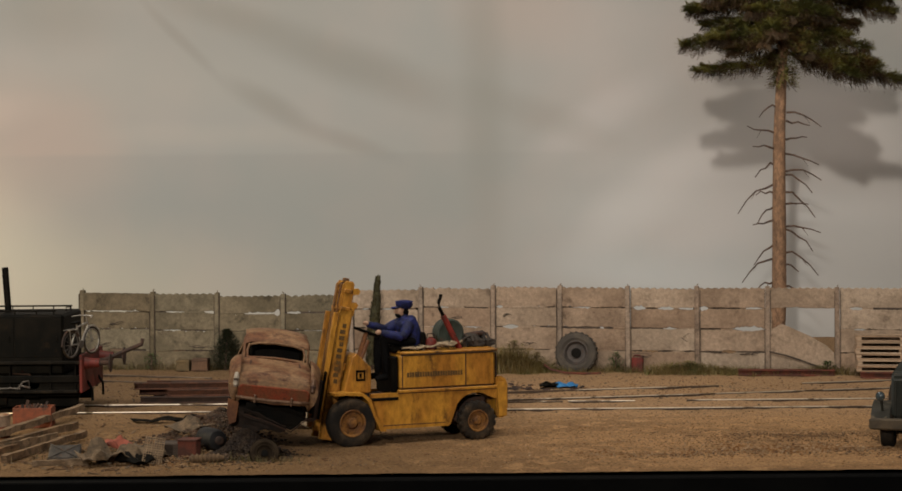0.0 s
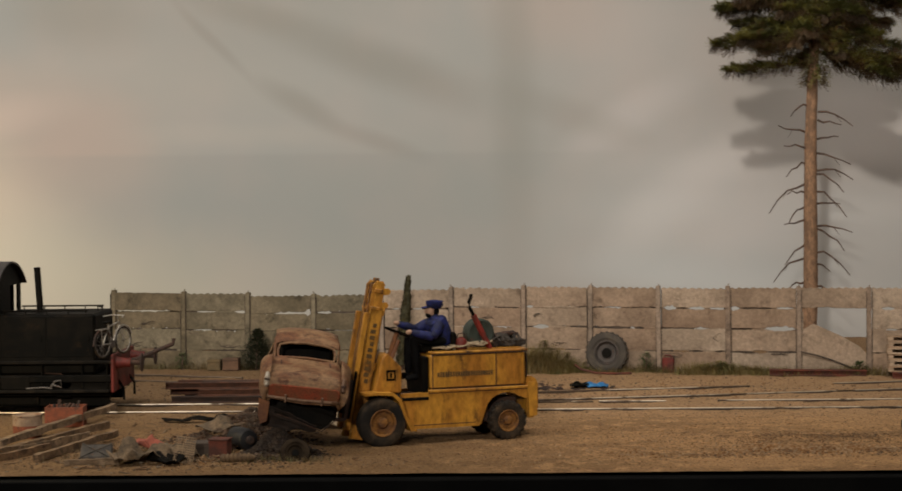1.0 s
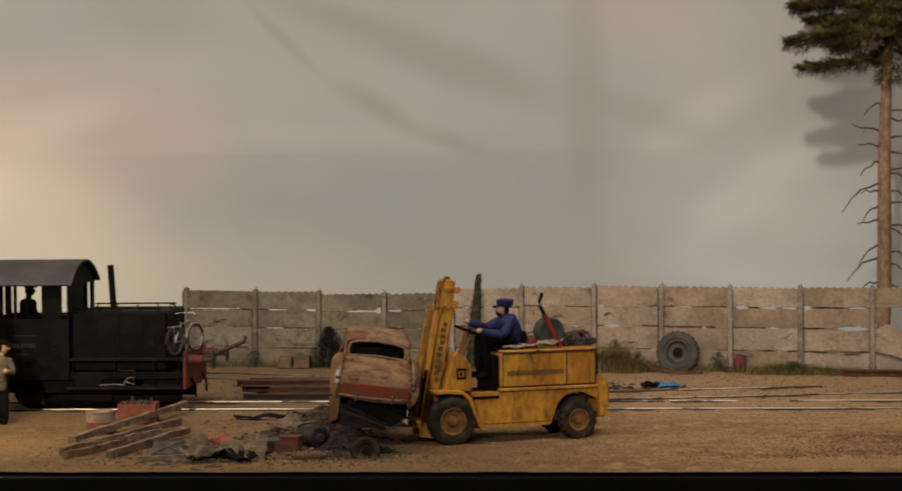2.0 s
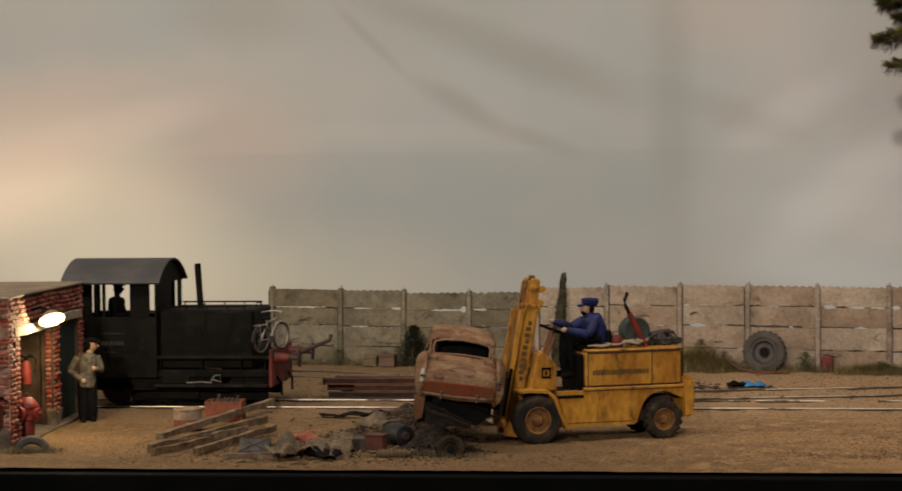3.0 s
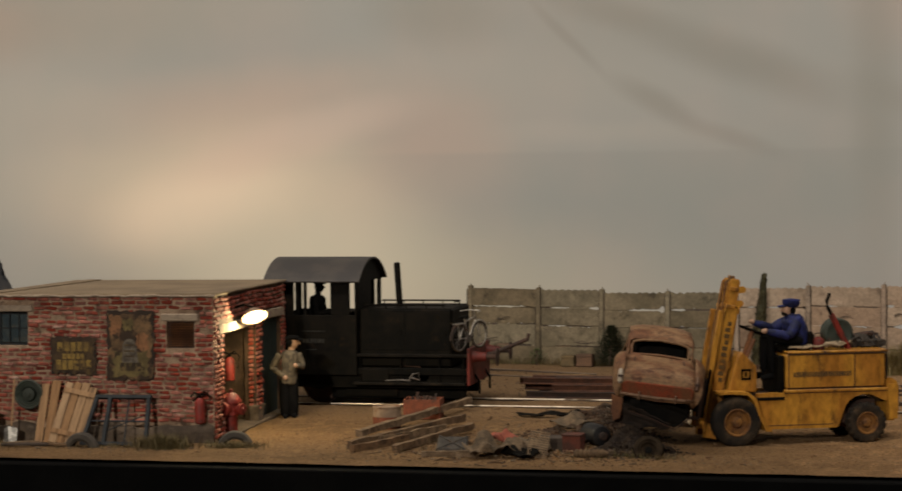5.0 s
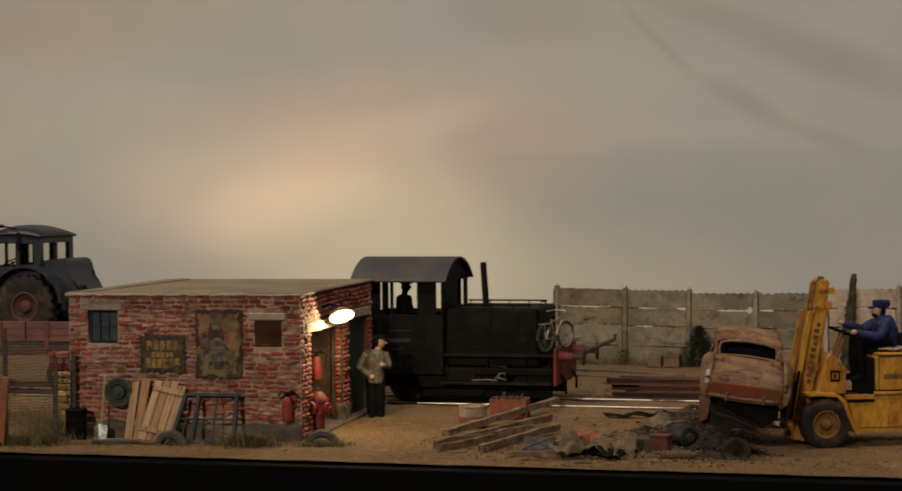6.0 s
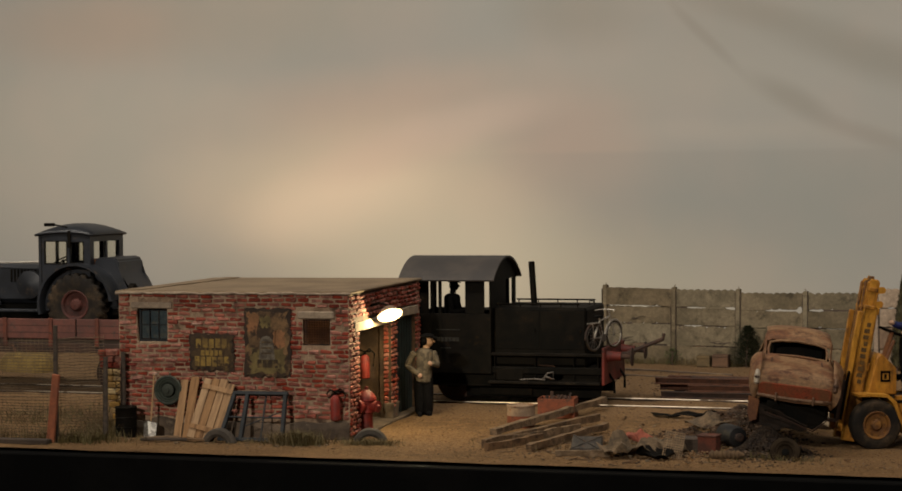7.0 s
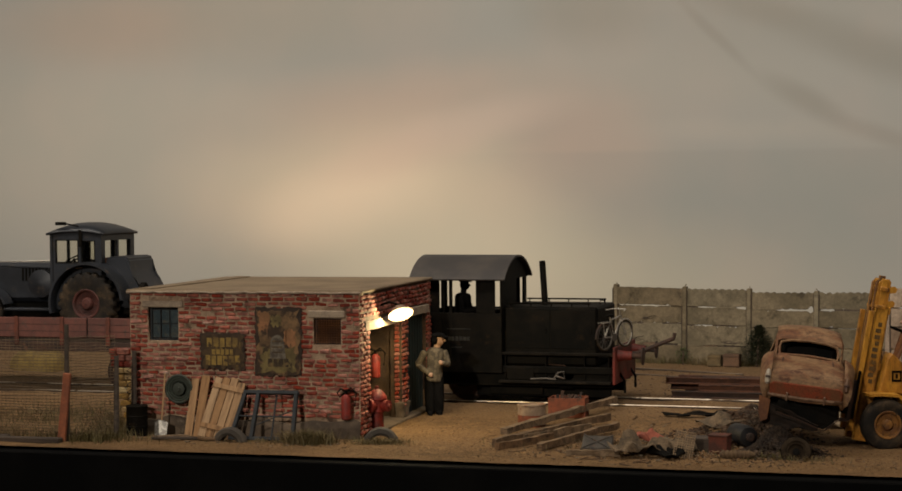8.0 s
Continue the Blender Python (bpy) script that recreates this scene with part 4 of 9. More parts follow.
    for k in range(1, 7):
        bm = bmesh.new()
        u = 3.41 + 1.50 * k / 7
        box(bm, (HUT_W - 0.072, u - 0.006, 0.08), (HUT_W - 0.066, u + 0.006, 2.02))
        part("batten", bm, BLACK_PAINT, door)
    bm = bmesh.new()
    cyl(bm, (HUT_W - 0.08, 3.52, 1.02), (HUT_W + 0.0, 3.52, 1.02), 0.014, n=8)
    cyl(bm, (HUT_W - 0.01, 3.49, 1.02), (HUT_W - 0.01, 3.64, 1.02), 0.012, n=8)
    part("door_handle", bm, GREY_METAL, door)
    return hut


hut = build_hut()


def ragged(x0, x1, z0, z1, n, rnd, wild):
    edge = []
    for i in range(n):
        edge.append((x0 + (x1 - x0) * i / n, z0 + rnd.uniform(-wild, wild)))
    for i in range(n):
        edge.append((x1 + rnd.uniform(-wild, wild * 0.6), z0 + (z1 - z0) * i / n))
    for i in range(n):
        edge.append((x1 - (x1 - x0) * i / n, z1 + rnd.uniform(-wild, wild * 0.6)))
    for i in range(n):
        edge.append((x0 + rnd.uniform(-wild * 0.6, wild), z1 - (z1 - z0) * i / n))
    return edge


def poster(x0, x1, z0, z1, back, paint, label, seed, rows, ink):
    """A weather-torn sheet pasted on a dark older one, in hut coordinates."""
    ob = thing("poster", 0, 0, label=label, category="poster")
    ob.matrix_basis = hut.matrix_basis
    rnd = random.Random(seed)
    bm = bmesh.new()
    prism(bm, ragged(x0, x1, z0, z1, 14, rnd, 0.028), -0.056, -0.050)
    part("backing_sheet", bm, back, ob)
    bm = bmesh.new()
    prism(bm, ragged(x0 + 0.05, x1 - 0.04, z0 + 0.04, z1 - 0.05, 12, rnd, 0.06), -0.062, -0.057)
    part("print", bm, paint, ob)
    bm = bmesh.new()
    for cz, hh, count, share in rows:
        bars(bm, (x0 + x1) / 2 + 0.01, z0 + (z1 - z0) * cz, (x1 - x0) * share, hh, (-0.0655, -0.0625), count, seed + count)
    part("lettering", bm, ink, ob, "faded lettering")
    return ob


POSTER_INK = M("faded_poster_ink", (0.030, 0.020, 0.012), (0.055, 0.036, 0.018), 0.9, 0, 5.0, stain=(0.13, 0.085, 0.035), sscale=7.0, slo=0.52, shi=0.62, bump=0.3)
YELLOW_INK = M("faded_yellow_ink", (0.25, 0.160, 0.040), (0.120, 0.075, 0.026), 0.9, 0, 4.0, stain=(0.045, 0.028, 0.015), sscale=6.0, slo=0.53, shi=0.60, bump=0.3)
POSTER_BACK = M("old_poster_backing", (0.028, 0.018, 0.012), (0.046, 0.028, 0.018), 0.9, 0, 2.5, stain=(0.035, 0.025, 0.018), bump=0.5)
poster(1.47, 2.38, 1.27, 1.98, POSTER_BACK, M("dark_poster", (0.034, 0.021, 0.012), (0.062, 0.038, 0.018), 0.85, 0, 3.0, 0.42, 0.56, stain=(0.17, 0.105, 0.028), sscale=4.0, slo=0.56, shi=0.66, bump=0.4, stretch=(1.7, 1, 0.8)), "dark brown poster with faded yellow lettering torn on the brick wall", 5, ((0.74, 0.19, 5, 0.72), (0.48, 0.11, 5, 0.50), (0.25, 0.20, 6, 0.78)), YELLOW_INK)
poster(2.58, 3.52, 1.17, 2.48, POSTER_BACK, M("brown_poster", (0.095, 0.056, 0.027), (0.170, 0.098, 0.045), 0.85, 0, 2.4, 0.44, 0.58, stain=(0.036, 0.022, 0.013), sscale=3.0, slo=0.47, shi=0.60, bump=0.4), "large torn brown and cream poster on the brick wall", 8, ((0.19, 0.17, 4, 0.46),), POSTER_INK)
# faded print on the large poster: salmon scraps above, an olive field below, a pale arched picture between
big = bpy.data.objects["poster.001"]
big["label"] = "large torn salmon and olive poster with a faded arched picture"
rnd = random.Random(31)
OLIVE_PRINT = M("olive_print", (0.150, 0.110, 0.042), (0.088, 0.064, 0.026), 0.9, 0, 4.0, stain=(0.032, 0.021, 0.012), sscale=5.0, slo=0.52, shi=0.64, bump=0.3)
SALMON_PRINT = M("salmon_print", (0.240, 0.110, 0.050), (0.160, 0.080, 0.036), 0.9, 0, 4.0, stain=(0.060, 0.034, 0.018), sscale=5.0, slo=0.52, shi=0.64, bump=0.3)
for name, x0, x1, z0, z1, ink in (("olive_field", 2.70, 3.40, 1.26, 1.72, OLIVE_PRINT), ("salmon_scrap", 2.64, 2.86, 2.02, 2.40, SALMON_PRINT), ("salmon_scrap", 3.18, 3.40, 1.76, 2.06, SALMON_PRINT), ("salmon_scrap", 2.90, 3.12, 2.12, 2.32, OLIVE_PRINT)):
    bm = bmesh.new()
    prism(bm, ragged(x0, x1, z0, z1, 9, rnd, 0.045), -0.0640, -0.0622)
    part(name, bm, ink, big)
bm = bmesh.new()
prism(bm, [(2.88, 1.50), (3.20, 1.50), (3.17, 1.80)] + arc(3.03, 1.82, 0.13, 0, 180, 8) + [(2.90, 1.80)], -0.0670, -0.0645)
part("arched_picture", bm, M("faded_blue_grey_ink", (0.125, 0.105, 0.078), (0.060, 0.046, 0.034), 0.9, 0, 7.0, stain=(0.20, 0.16, 0.105), slo=0.54, bump=0.3), big)
bm = bmesh.new()
for z in (1.62, 1.72, 1.83):
    box(bm, (2.93, -0.0690, z - 0.014), (3.13, -0.0672, z + 0.014))
part("picture_bars", bm, POSTER_INK, big)


# ---- wheels ----
def wheel(parent, name, c, r, w, tyre_mat, rim_mat, hub=0.55, axis=(0, 1, 0), lugs=0, rim_label=""):
    """A wheel at c in its thing's frame: tyre with lugs, dished rim, hub cap."""
    c, ax = Vector(c), Vector(axis).normalized()
    a, b = c - ax * w / 2, c + ax * w / 2
    holder = new(name)
    holder.parent = parent
    bm = bmesh.new()
    ri = r * hub
    fm, _ = axis_frame(a, b)
    prof = [(ri, 0.06, 0), (ri + (r - ri) * 0.35, 0.0, 0), (r * 0.86, 0.02, 0), (r * 0.93, 0.05, 1), (r * 0.985, 0.14, 1), (r, 0.32, 1), (r, 0.5, 1), (r, 0.68, 1), (r * 0.985, 0.86, 1), (r * 0.93, 0.95, 1), (r * 0.86, 0.98, 0), (ri + (r - ri) * 0.35, 1.0, 0), (ri, 0.94, 0)]
    n = lugs * 8 if lugs else 36
    rings = []
    for rad, h, tread in prof:
        ring = []
        for i in range(n):
            # chevron lugs, staggered between the two sides
            lug = 0.0
            if lugs and tread and h != 0.5:
                turn = (i / 8 + (0.5 if h > 0.5 else 0.0) + abs(h - 0.5) * 0.9) % 1.0
                lug = 0.055 * r if turn < 0.5 else -0.02 * r
            t = 2 * math.pi * i / n
            ring.append(bm.verts.new(fm @ Vector(((rad + lug) * math.cos(t), (rad + lug) * math.sin(t), h * w))))
        rings.append(ring)
    for p, q in zip(rings, rings[1:]):
        for i in range(n):
            bm.faces.new((p[i], p[(i + 1) % n], q[(i + 1) % n], q[i]))
    part("tyre", bm, tyre_mat, holder, smooth=True)
    bm = bmesh.new()
    lathe(bm, [(ri * 1.02, 0.08), (ri * 0.96, 0.03), (ri * 0.86, 0.06), (ri * 0.80, 0.26), (ri * 0.45, 0.30), (ri * 0.40, 0.16), (ri * 0.30, 0.06), (0.02 * r, 0.03)], a, b, 28, caps=False)
    lathe(bm, [(ri * 1.02, 0.92), (ri * 0.96, 0.97), (ri * 0.86, 0.94), (ri * 0.80, 0.74), (ri * 0.45, 0.70), (ri * 0.40, 0.84), (ri * 0.30, 0.94), (0.02 * r, 0.97)], a, b, 28, caps=False)
    rim = part("rim", bm, rim_mat, holder, rim_label, smooth=True)
    bm = bmesh.new()
    for i in range(6):
        t = 2 * math.pi * i / 6
        for h0, h1 in ((0.05, 0.3), (0.7, 0.95)):
            p = Vector((ri * 0.6 * math.cos(t), ri * 0.6 * math.sin(t), 0))
            cyl(bm, fm @ (p + Vector((0, 0, w * (0.24 if h0 < 0.5 else 0.68)))), fm @ (p + Vector((0, 0, w * (0.32 if h0 < 0.5 else 0.76)))), ri * 0.06, n=6)
    part("wheel_nuts", bm, rim_mat, rim)
    return holder


def figure(name, limbs, balls, label, m, mats):
    """A plain painted figure: one mesh of tapered limbs, with no features."""
    bm = bmesh.new()
    for a, b, r0, r1, k in limbs:
        n0 = len(bm.faces)
        lathe(bm, [(r0 * 0.5, -0.06), (r0 * 0.9, 0.0), (r0, 0.08), ((r0 + r1) / 2 * 1.05, 0.5), (r1, 0.92), (r1 * 0.85, 1.0), (r1 * 0.45, 1.05)], a, b, 12)
        bm.faces.ensure_lookup_table()
        for f in bm.faces[n0:]:
            f.material_index = k
    for c, rx, ry, rz, k in balls:
        n0 = len(bm.faces)
        ball(bm, c, rx, ry, rz)
        bm.faces.ensure_lookup_table()
        for f in bm.faces[n0:]:
            f.material_index = k
    rough_up(bm, 0.016, 8.0)
    ob = part(name, bm, tuple(mats), smooth=True)
    ob.matrix_basis = m
    return tagged(ob, label, "figurine")


# ---- forklift ----
FORK_X, FORK_Y, FORK_TURN = 0.262, 35.17, 201.9


def build_forklift():
    fl = thing("forklift", FORK_X, FORK_Y, 0, FORK_TURN, "dirty yellow forklift truck with raised tilted mast, carrying a car wreck", "forklift")
    W = 0.55
    # lower body: side plates with wheel arches
    for y0, y1 in ((0.36, 0.50), (-0.50, -0.36)):
        bm = bmesh.new()
        pts = [(-0.44, 0.95), (-0.44, 0.72)] + arc(0.0, 0.40, 0.47, 140, 20, 8)[1:-1] + [(0.52, 0.30), (0.56, 0.27), (1.86, 0.27), (2.05, 0.50), (2.08, 0.93)]
        prism(bm, pts, y0, y1)
        part("side_plate", bm, YELLOW, fl)
    bm = bmesh.new()
    box(bm, (0.3, -0.36, 0.32), (1.95, 0.36, 0.90), 0.03)
    box(bm, (-0.3, -0.25, 0.30), (0.3, 0.25, 0.75), 0.03)
    part("chassis", bm, DARK_RUST, fl)
    # ledge between lower body and hood
    bm = bmesh.new()
    box(bm, (-0.46, -0.53, 0.93), (1.56, 0.53, 0.985), 0.012)
    part("ledge", bm, YELLOW, fl)
    # hood with side doors
    bm = bmesh.new()
    box(bm, (-0.40, -0.50, 0.985), (1.52, 0.50, 1.64), 0.045)
    part("hood", bm, YELLOW, fl)
    bm = bmesh.new()
    box(bm, (-0.45, -0.52, 1.64), (1.50, 0.52, 1.685), 0.015)
    part("hood_lid", bm, YELLOW, fl)
    for x0, x1 in ((0.22, 1.46), (-0.30, 0.19)):
        bm = bmesh.new()
        box(bm, (x0, 0.50, 1.02), (x1, 0.512, 1.61), 0.005)
        part("side_door", bm, YELLOW, fl)
    bm = bmesh.new()
    box(bm, (-0.435, -0.44, 1.02), (-0.40, 0.44, 1.60), 0.005)
    grille = part("radiator_grille", bm, BLACK_PAINT, fl, "black radiator grille")
    for k in range(7):
        bm = bmesh.new()
        box(bm, (-0.46, -0.42 + k * 0.135, 1.04), (-0.435, -0.39 + k * 0.135, 1.58))
        part("slat", bm, DARK_RUST, grille)
    bm = bmesh.new()
    bars(bm, 0.84, 1.26, 1.12, 0.100, (0.513, 0.516), 22, 3)
    part("lettering", bm, LETTER, fl, "worn black lettering")
    # panel seams, and dark strips as drop shadows below ledge and lid
    for lo, hi in (((-0.46, 0.500, 0.914), (1.56, 0.506, 0.930)), ((-0.43, 0.500, 1.622), (1.50, 0.522, 1.638)), ((0.200, 0.500, 1.00), (0.215, 0.508, 1.62)), ((1.47, 0.500, 1.00), (1.485, 0.508, 1.62)), ((-0.33, 0.500, 1.00), (1.50, 0.508, 1.012)), ((0.62, 0.498, 0.33), (1.86, 0.503, 0.345))):
        bm = bmesh.new()
        box(bm, lo, hi)
        part("panel_seam", bm, DARK_RUST, fl)
    # counterweight
    bm = bmesh.new()
    prism(bm, [(-0.42, 0.36), (-0.60, 0.36), (-0.66, 0.52), (-0.66, 1.02), (-0.58, 1.14), (-0.42, 1.16)], -0.50, 0.50)
    bmesh.ops.bevel(bm, geom=bm.edges, offset=0.03, segments=2, affect="EDGES")
    part("counterweight", bm, YELLOW, fl)
    for y in (0.505, -0.53):
        bm = bmesh.new()
        prism(bm, [(-0.46, 0.40), (-0.62, 0.40), (-0.62, 1.05), (-0.42, 1.05)], y, y + 0.025)
        part("tail_plate", bm, YELLOW, fl)
    # front fender and step
    for y0, y1 in ((0.30, 0.70), (-0.70, -0.30)):
        bm = bmesh.new()
        outer = [(1.86, 0.26)] + [(2.06, 0.55), (2.16, 0.86), (2.30, 0.98), (2.62, 1.00), (2.86, 0.99)]
        inner = [(2.86, 0.95), (2.62, 0.955), (2.33, 0.93), (2.22, 0.82), (2.12, 0.55), (1.98, 0.26)]
        prism(bm, outer + inner, y0, y1)
        part("fender", bm, YELLOW, fl)
    bm = bmesh.new()
    box(bm, (1.56, -0.5, 0.80), (2.12, 0.52, 0.86), 0.01)
    part("footplate", bm, BLACK_PAINT, fl, "black step plate")
    bm = bmesh.new()
    box(bm, (1.54, -0.45, 0.86), (1.66, 0.45, 1.60), 0.02)
    part("seat_bulkhead", bm, BLACK_PAINT, fl)
    # dash cowl
    bm = bmesh.new()
    prism(bm, [(2.06, 0.95), (2.60, 0.97), (2.42, 1.62), (2.34, 1.70), (2.06, 1.42)], -0.42, 0.42)
    bmesh.ops.bevel(bm, geom=bm.edges, offset=0.02, segments=1, affect="EDGES")
    part("dash_cowl", bm, YELLOW, fl)
    bm = bmesh.new()
    for lo, hi in (((2.18, 0.422, 1.18), (2.36, 0.43, 1.22)), ((2.18, 0.422, 1.34), (2.36, 0.43, 1.38)), ((2.18, 0.422, 1.22), (2.21, 0.43, 1.34)), ((2.33, 0.422, 1.22), (2.36, 0.43, 1.34)), ((2.25, 0.422, 1.24), (2.29, 0.43, 1.32))):
        box(bm, lo, hi)
    part("badge", bm, BLACK_PAINT, fl, "black square badge")
    # steering column and wheel
    bm = bmesh.new()
    cyl(bm, (2.22, 0.05, 1.45), (2.02, 0.05, 2.05), 0.055, 0.04)
    part("steering_column", bm, RUST, fl, "rusty orange steering column")
    bm = bmesh.new()
    cyl(bm, (2.24, 0.34, 1.55), (2.08, 0.34, 1.92), 0.035, 0.03)
    part("lever", bm, RUST, fl)
    bm = bmesh.new()
    fm, _ = axis_frame((2.02, 0.05, 2.05), (1.96, 0.05, 2.2))
    tube(bm, [fm @ Vector((0.24 * math.cos(t * math.pi / 12), 0.24 * math.sin(t * math.pi / 12), 0)) for t in range(25)], 0.02)
    for t in range(3):
        a = t * 2 * math.pi / 3
        tube(bm, [fm @ Vector((0, 0, -0.01)), fm @ Vector((0.24 * math.cos(a), 0.24 * math.sin(a), 0))], 0.014)
    part("steering_wheel", bm, BLACK_PAINT, fl)
    # seat
    bm = bmesh.new()
    box(bm, (0.98, -0.30, 1.66), (1.60, 0.30, 1.78), 0.04)
    part("seat", bm, BLACK_PAINT, fl, "black padded seat")
    bm = bmesh.new()
    box(bm, (0.90, -0.28, 1.74), (1.00, 0.28, 2.02), 0.04)
    part("backrest", bm, BLACK_PAINT, fl)
    # mast, tilted back over the front axle
    mast = new("mast")
    mast.parent = fl
    mast.matrix_basis = pose(2.84 * S, 0, 0.10 * S, 0, -10.5, 0)
    for y in (0.24, -0.27):
        bm = bmesh.new()
        out = y if y < 0 else y + 0.03
        for lo, hi in (((-0.05, y, 0.0), (0.19, y + 0.03, 2.42)), ((-0.05, out - (0 if y < 0 else 0.10), 0.0), (-0.02, out + (0.10 if y < 0 else 0), 2.42)), ((0.16, out - (0 if y < 0 else 0.10), 0.0), (0.19, out + (0.10 if y < 0 else 0), 2.42))):
            box(bm, lo, hi, 0.004)
        part("outer_channel", bm, YELLOW, mast)
        bm = bmesh.new()
        box(bm, (0.215, out - (0.0 if y < 0 else 0.07), 0.15), (0.305, out + (0.07 if y < 0 else 0.0), 2.34), 0.008)
        part("front_rail", bm, YELLOW, mast)
        bm = bmesh.new()
        box(bm, (0.03, y + (-0.09 if y > 0 else 0.05), 0.25), (0.15, y + (-0.02 if y > 0 else 0.12), 2.94), 0.01)
        part("inner_channel", bm, YELLOW, mast)
    for z in (0.30, 1.30, 2.32):
        bm = bmesh.new()
        box(bm, (-0.08, -0.26, z), (-0.05, 0.26, z + 0.14), 0.008)
        part("cross_brace", bm, YELLOW, mast)
    bm = bmesh.new()
    box(bm, (0.0, -0.24, 2.72), (0.17, 0.24, 2.80), 0.012)
    box(bm, (0.02, -0.27, 2.40), (0.20, 0.29, 2.47), 0.012)
    part("head_beam", bm, YELLOW, mast)
    for y in (0.17, -0.22):
        bm = bmesh.new()
        prism(bm, [(-0.02, 2.42), (0.20, 2.42), (0.20, 2.86), (0.14, 2.95), (0.02, 2.95), (-0.02, 2.90)], y, y + 0.035)
        part("head_plate", bm, YELLOW, mast)
        for z in (2.44, 2.70):
            bm = bmesh.new()
            prism(bm, [(-0.02, z), (-0.13, z + 0.03), (-0.15, z + 0.10), (-0.10, z + 0.14), (-0.02, z + 0.12)], y - 0.02, y + 0.05)
            part("guide_bracket", bm, YELLOW, mast)
    bm = bmesh.new()
    box(bm, (0.06, -0.10, 2.93), (0.13, 0.10, 3.00), 0.01)
    part("hose_clamp", bm, RIM, mast)
    for y in (0.10, -0.10):
        bm = bmesh.new()
        lathe(bm, [(0.04, 0), (0.075, 0.1), (0.06, 0.5), (0.075, 0.9), (0.04, 1)], (0.09, y - 0.05, 2.85), (0.09, y + 0.05, 2.85), 16)
        part("chain_pulley", bm, RIM, mast)
        bm = bmesh.new()
        for dx in (-0.02, 0.20):
            box(bm, (dx, y - 0.035, 0.5), (dx + 0.02, y + 0.035, 2.88))
        part("chain", bm, RIM, mast)
    bm = bmesh.new()
    cyl(bm, (0.08, 0, 0.1), (0.08, 0, 1.8), 0.07)
    cyl(bm, (0.08, 0, 1.8), (0.08, 0, 2.75), 0.045)
    part("lift_cylinder", bm, RIM, mast)
    bm = bmesh.new()
    for i, z in enumerate([1.05 + 0.115 * k for k in range(10)]):
        box(bm, (0.035, 0.272, z), (0.035 + (0.10 if i % 3 else 0.07), 0.28, z + 0.075))
    part("lettering", bm, LETTER, mast, "worn black upright lettering")
    # carriage and forks
    bm = bmesh.new()
    for z in (0.42, 0.95):
        box(bm, (0.31, -0.42, z), (0.35, 0.42, z + 0.12), 0.01)
    for y in (-0.45, 0.38):
        box(bm, (0.31, y, 0.36), (0.35, y + 0.07, 1.25), 0.01)
    part("fork_carriage", bm, BLACK_PAINT, mast)
    for y in (0.28, -0.40):
        bm = bmesh.new()
        prism(bm, [(0.35, 0.36), (0.41, 0.30), (1.60, 0.24), (1.60, 0.26), (0.42, 0.36), (0.42, 1.06), (0.35, 1.06)], y, y + 0.12)
        part("fork", bm, DARK_RUST, mast, "dark bare steel fork")
    # wheels
    for y in (0.56, -0.56):
        wheel(fl, "front_wheel", (2.52, y, 0.44), 0.455, 0.30, RUBBER, RIM, 0.56)
    for y in (0.50, -0.50):
        wheel(fl, "rear_wheel", (0.0, y, 0.345), 0.36, 0.22, RUBBER, RIM, 0.58, lugs=18)
    # exhaust stack
    bm = bmesh.new()
    tube(bm, [(0.20, 0.18, 1.68), (0.26, 0.18, 1.80), (0.53, 0.18, 2.32)], 0.055, 10)
    ex = part("exhaust_pipe", bm, HYDRANT_RED, fl, "rusty red exhaust pipe")
    bm = bmesh.new()
    tube(bm, [(0.52, 0.18, 2.30), (0.60, 0.18, 2.46), (0.62, 0.18, 2.56), (0.58, 0.18, 2.66), (0.57, 0.18, 2.72)], 0.035, 8)
    part("tailpipe", bm, BLACK_PAINT, ex)
    return fl


build_forklift()
FL = pose(FORK_X * S, FORK_Y * S, 0, 0, 0, FORK_TURN)


def on_hood(x, y, z, rz=0, rx=0, ry=0):
    return FL @ pose(x * S, y * S, z * S, rx, ry, rz)


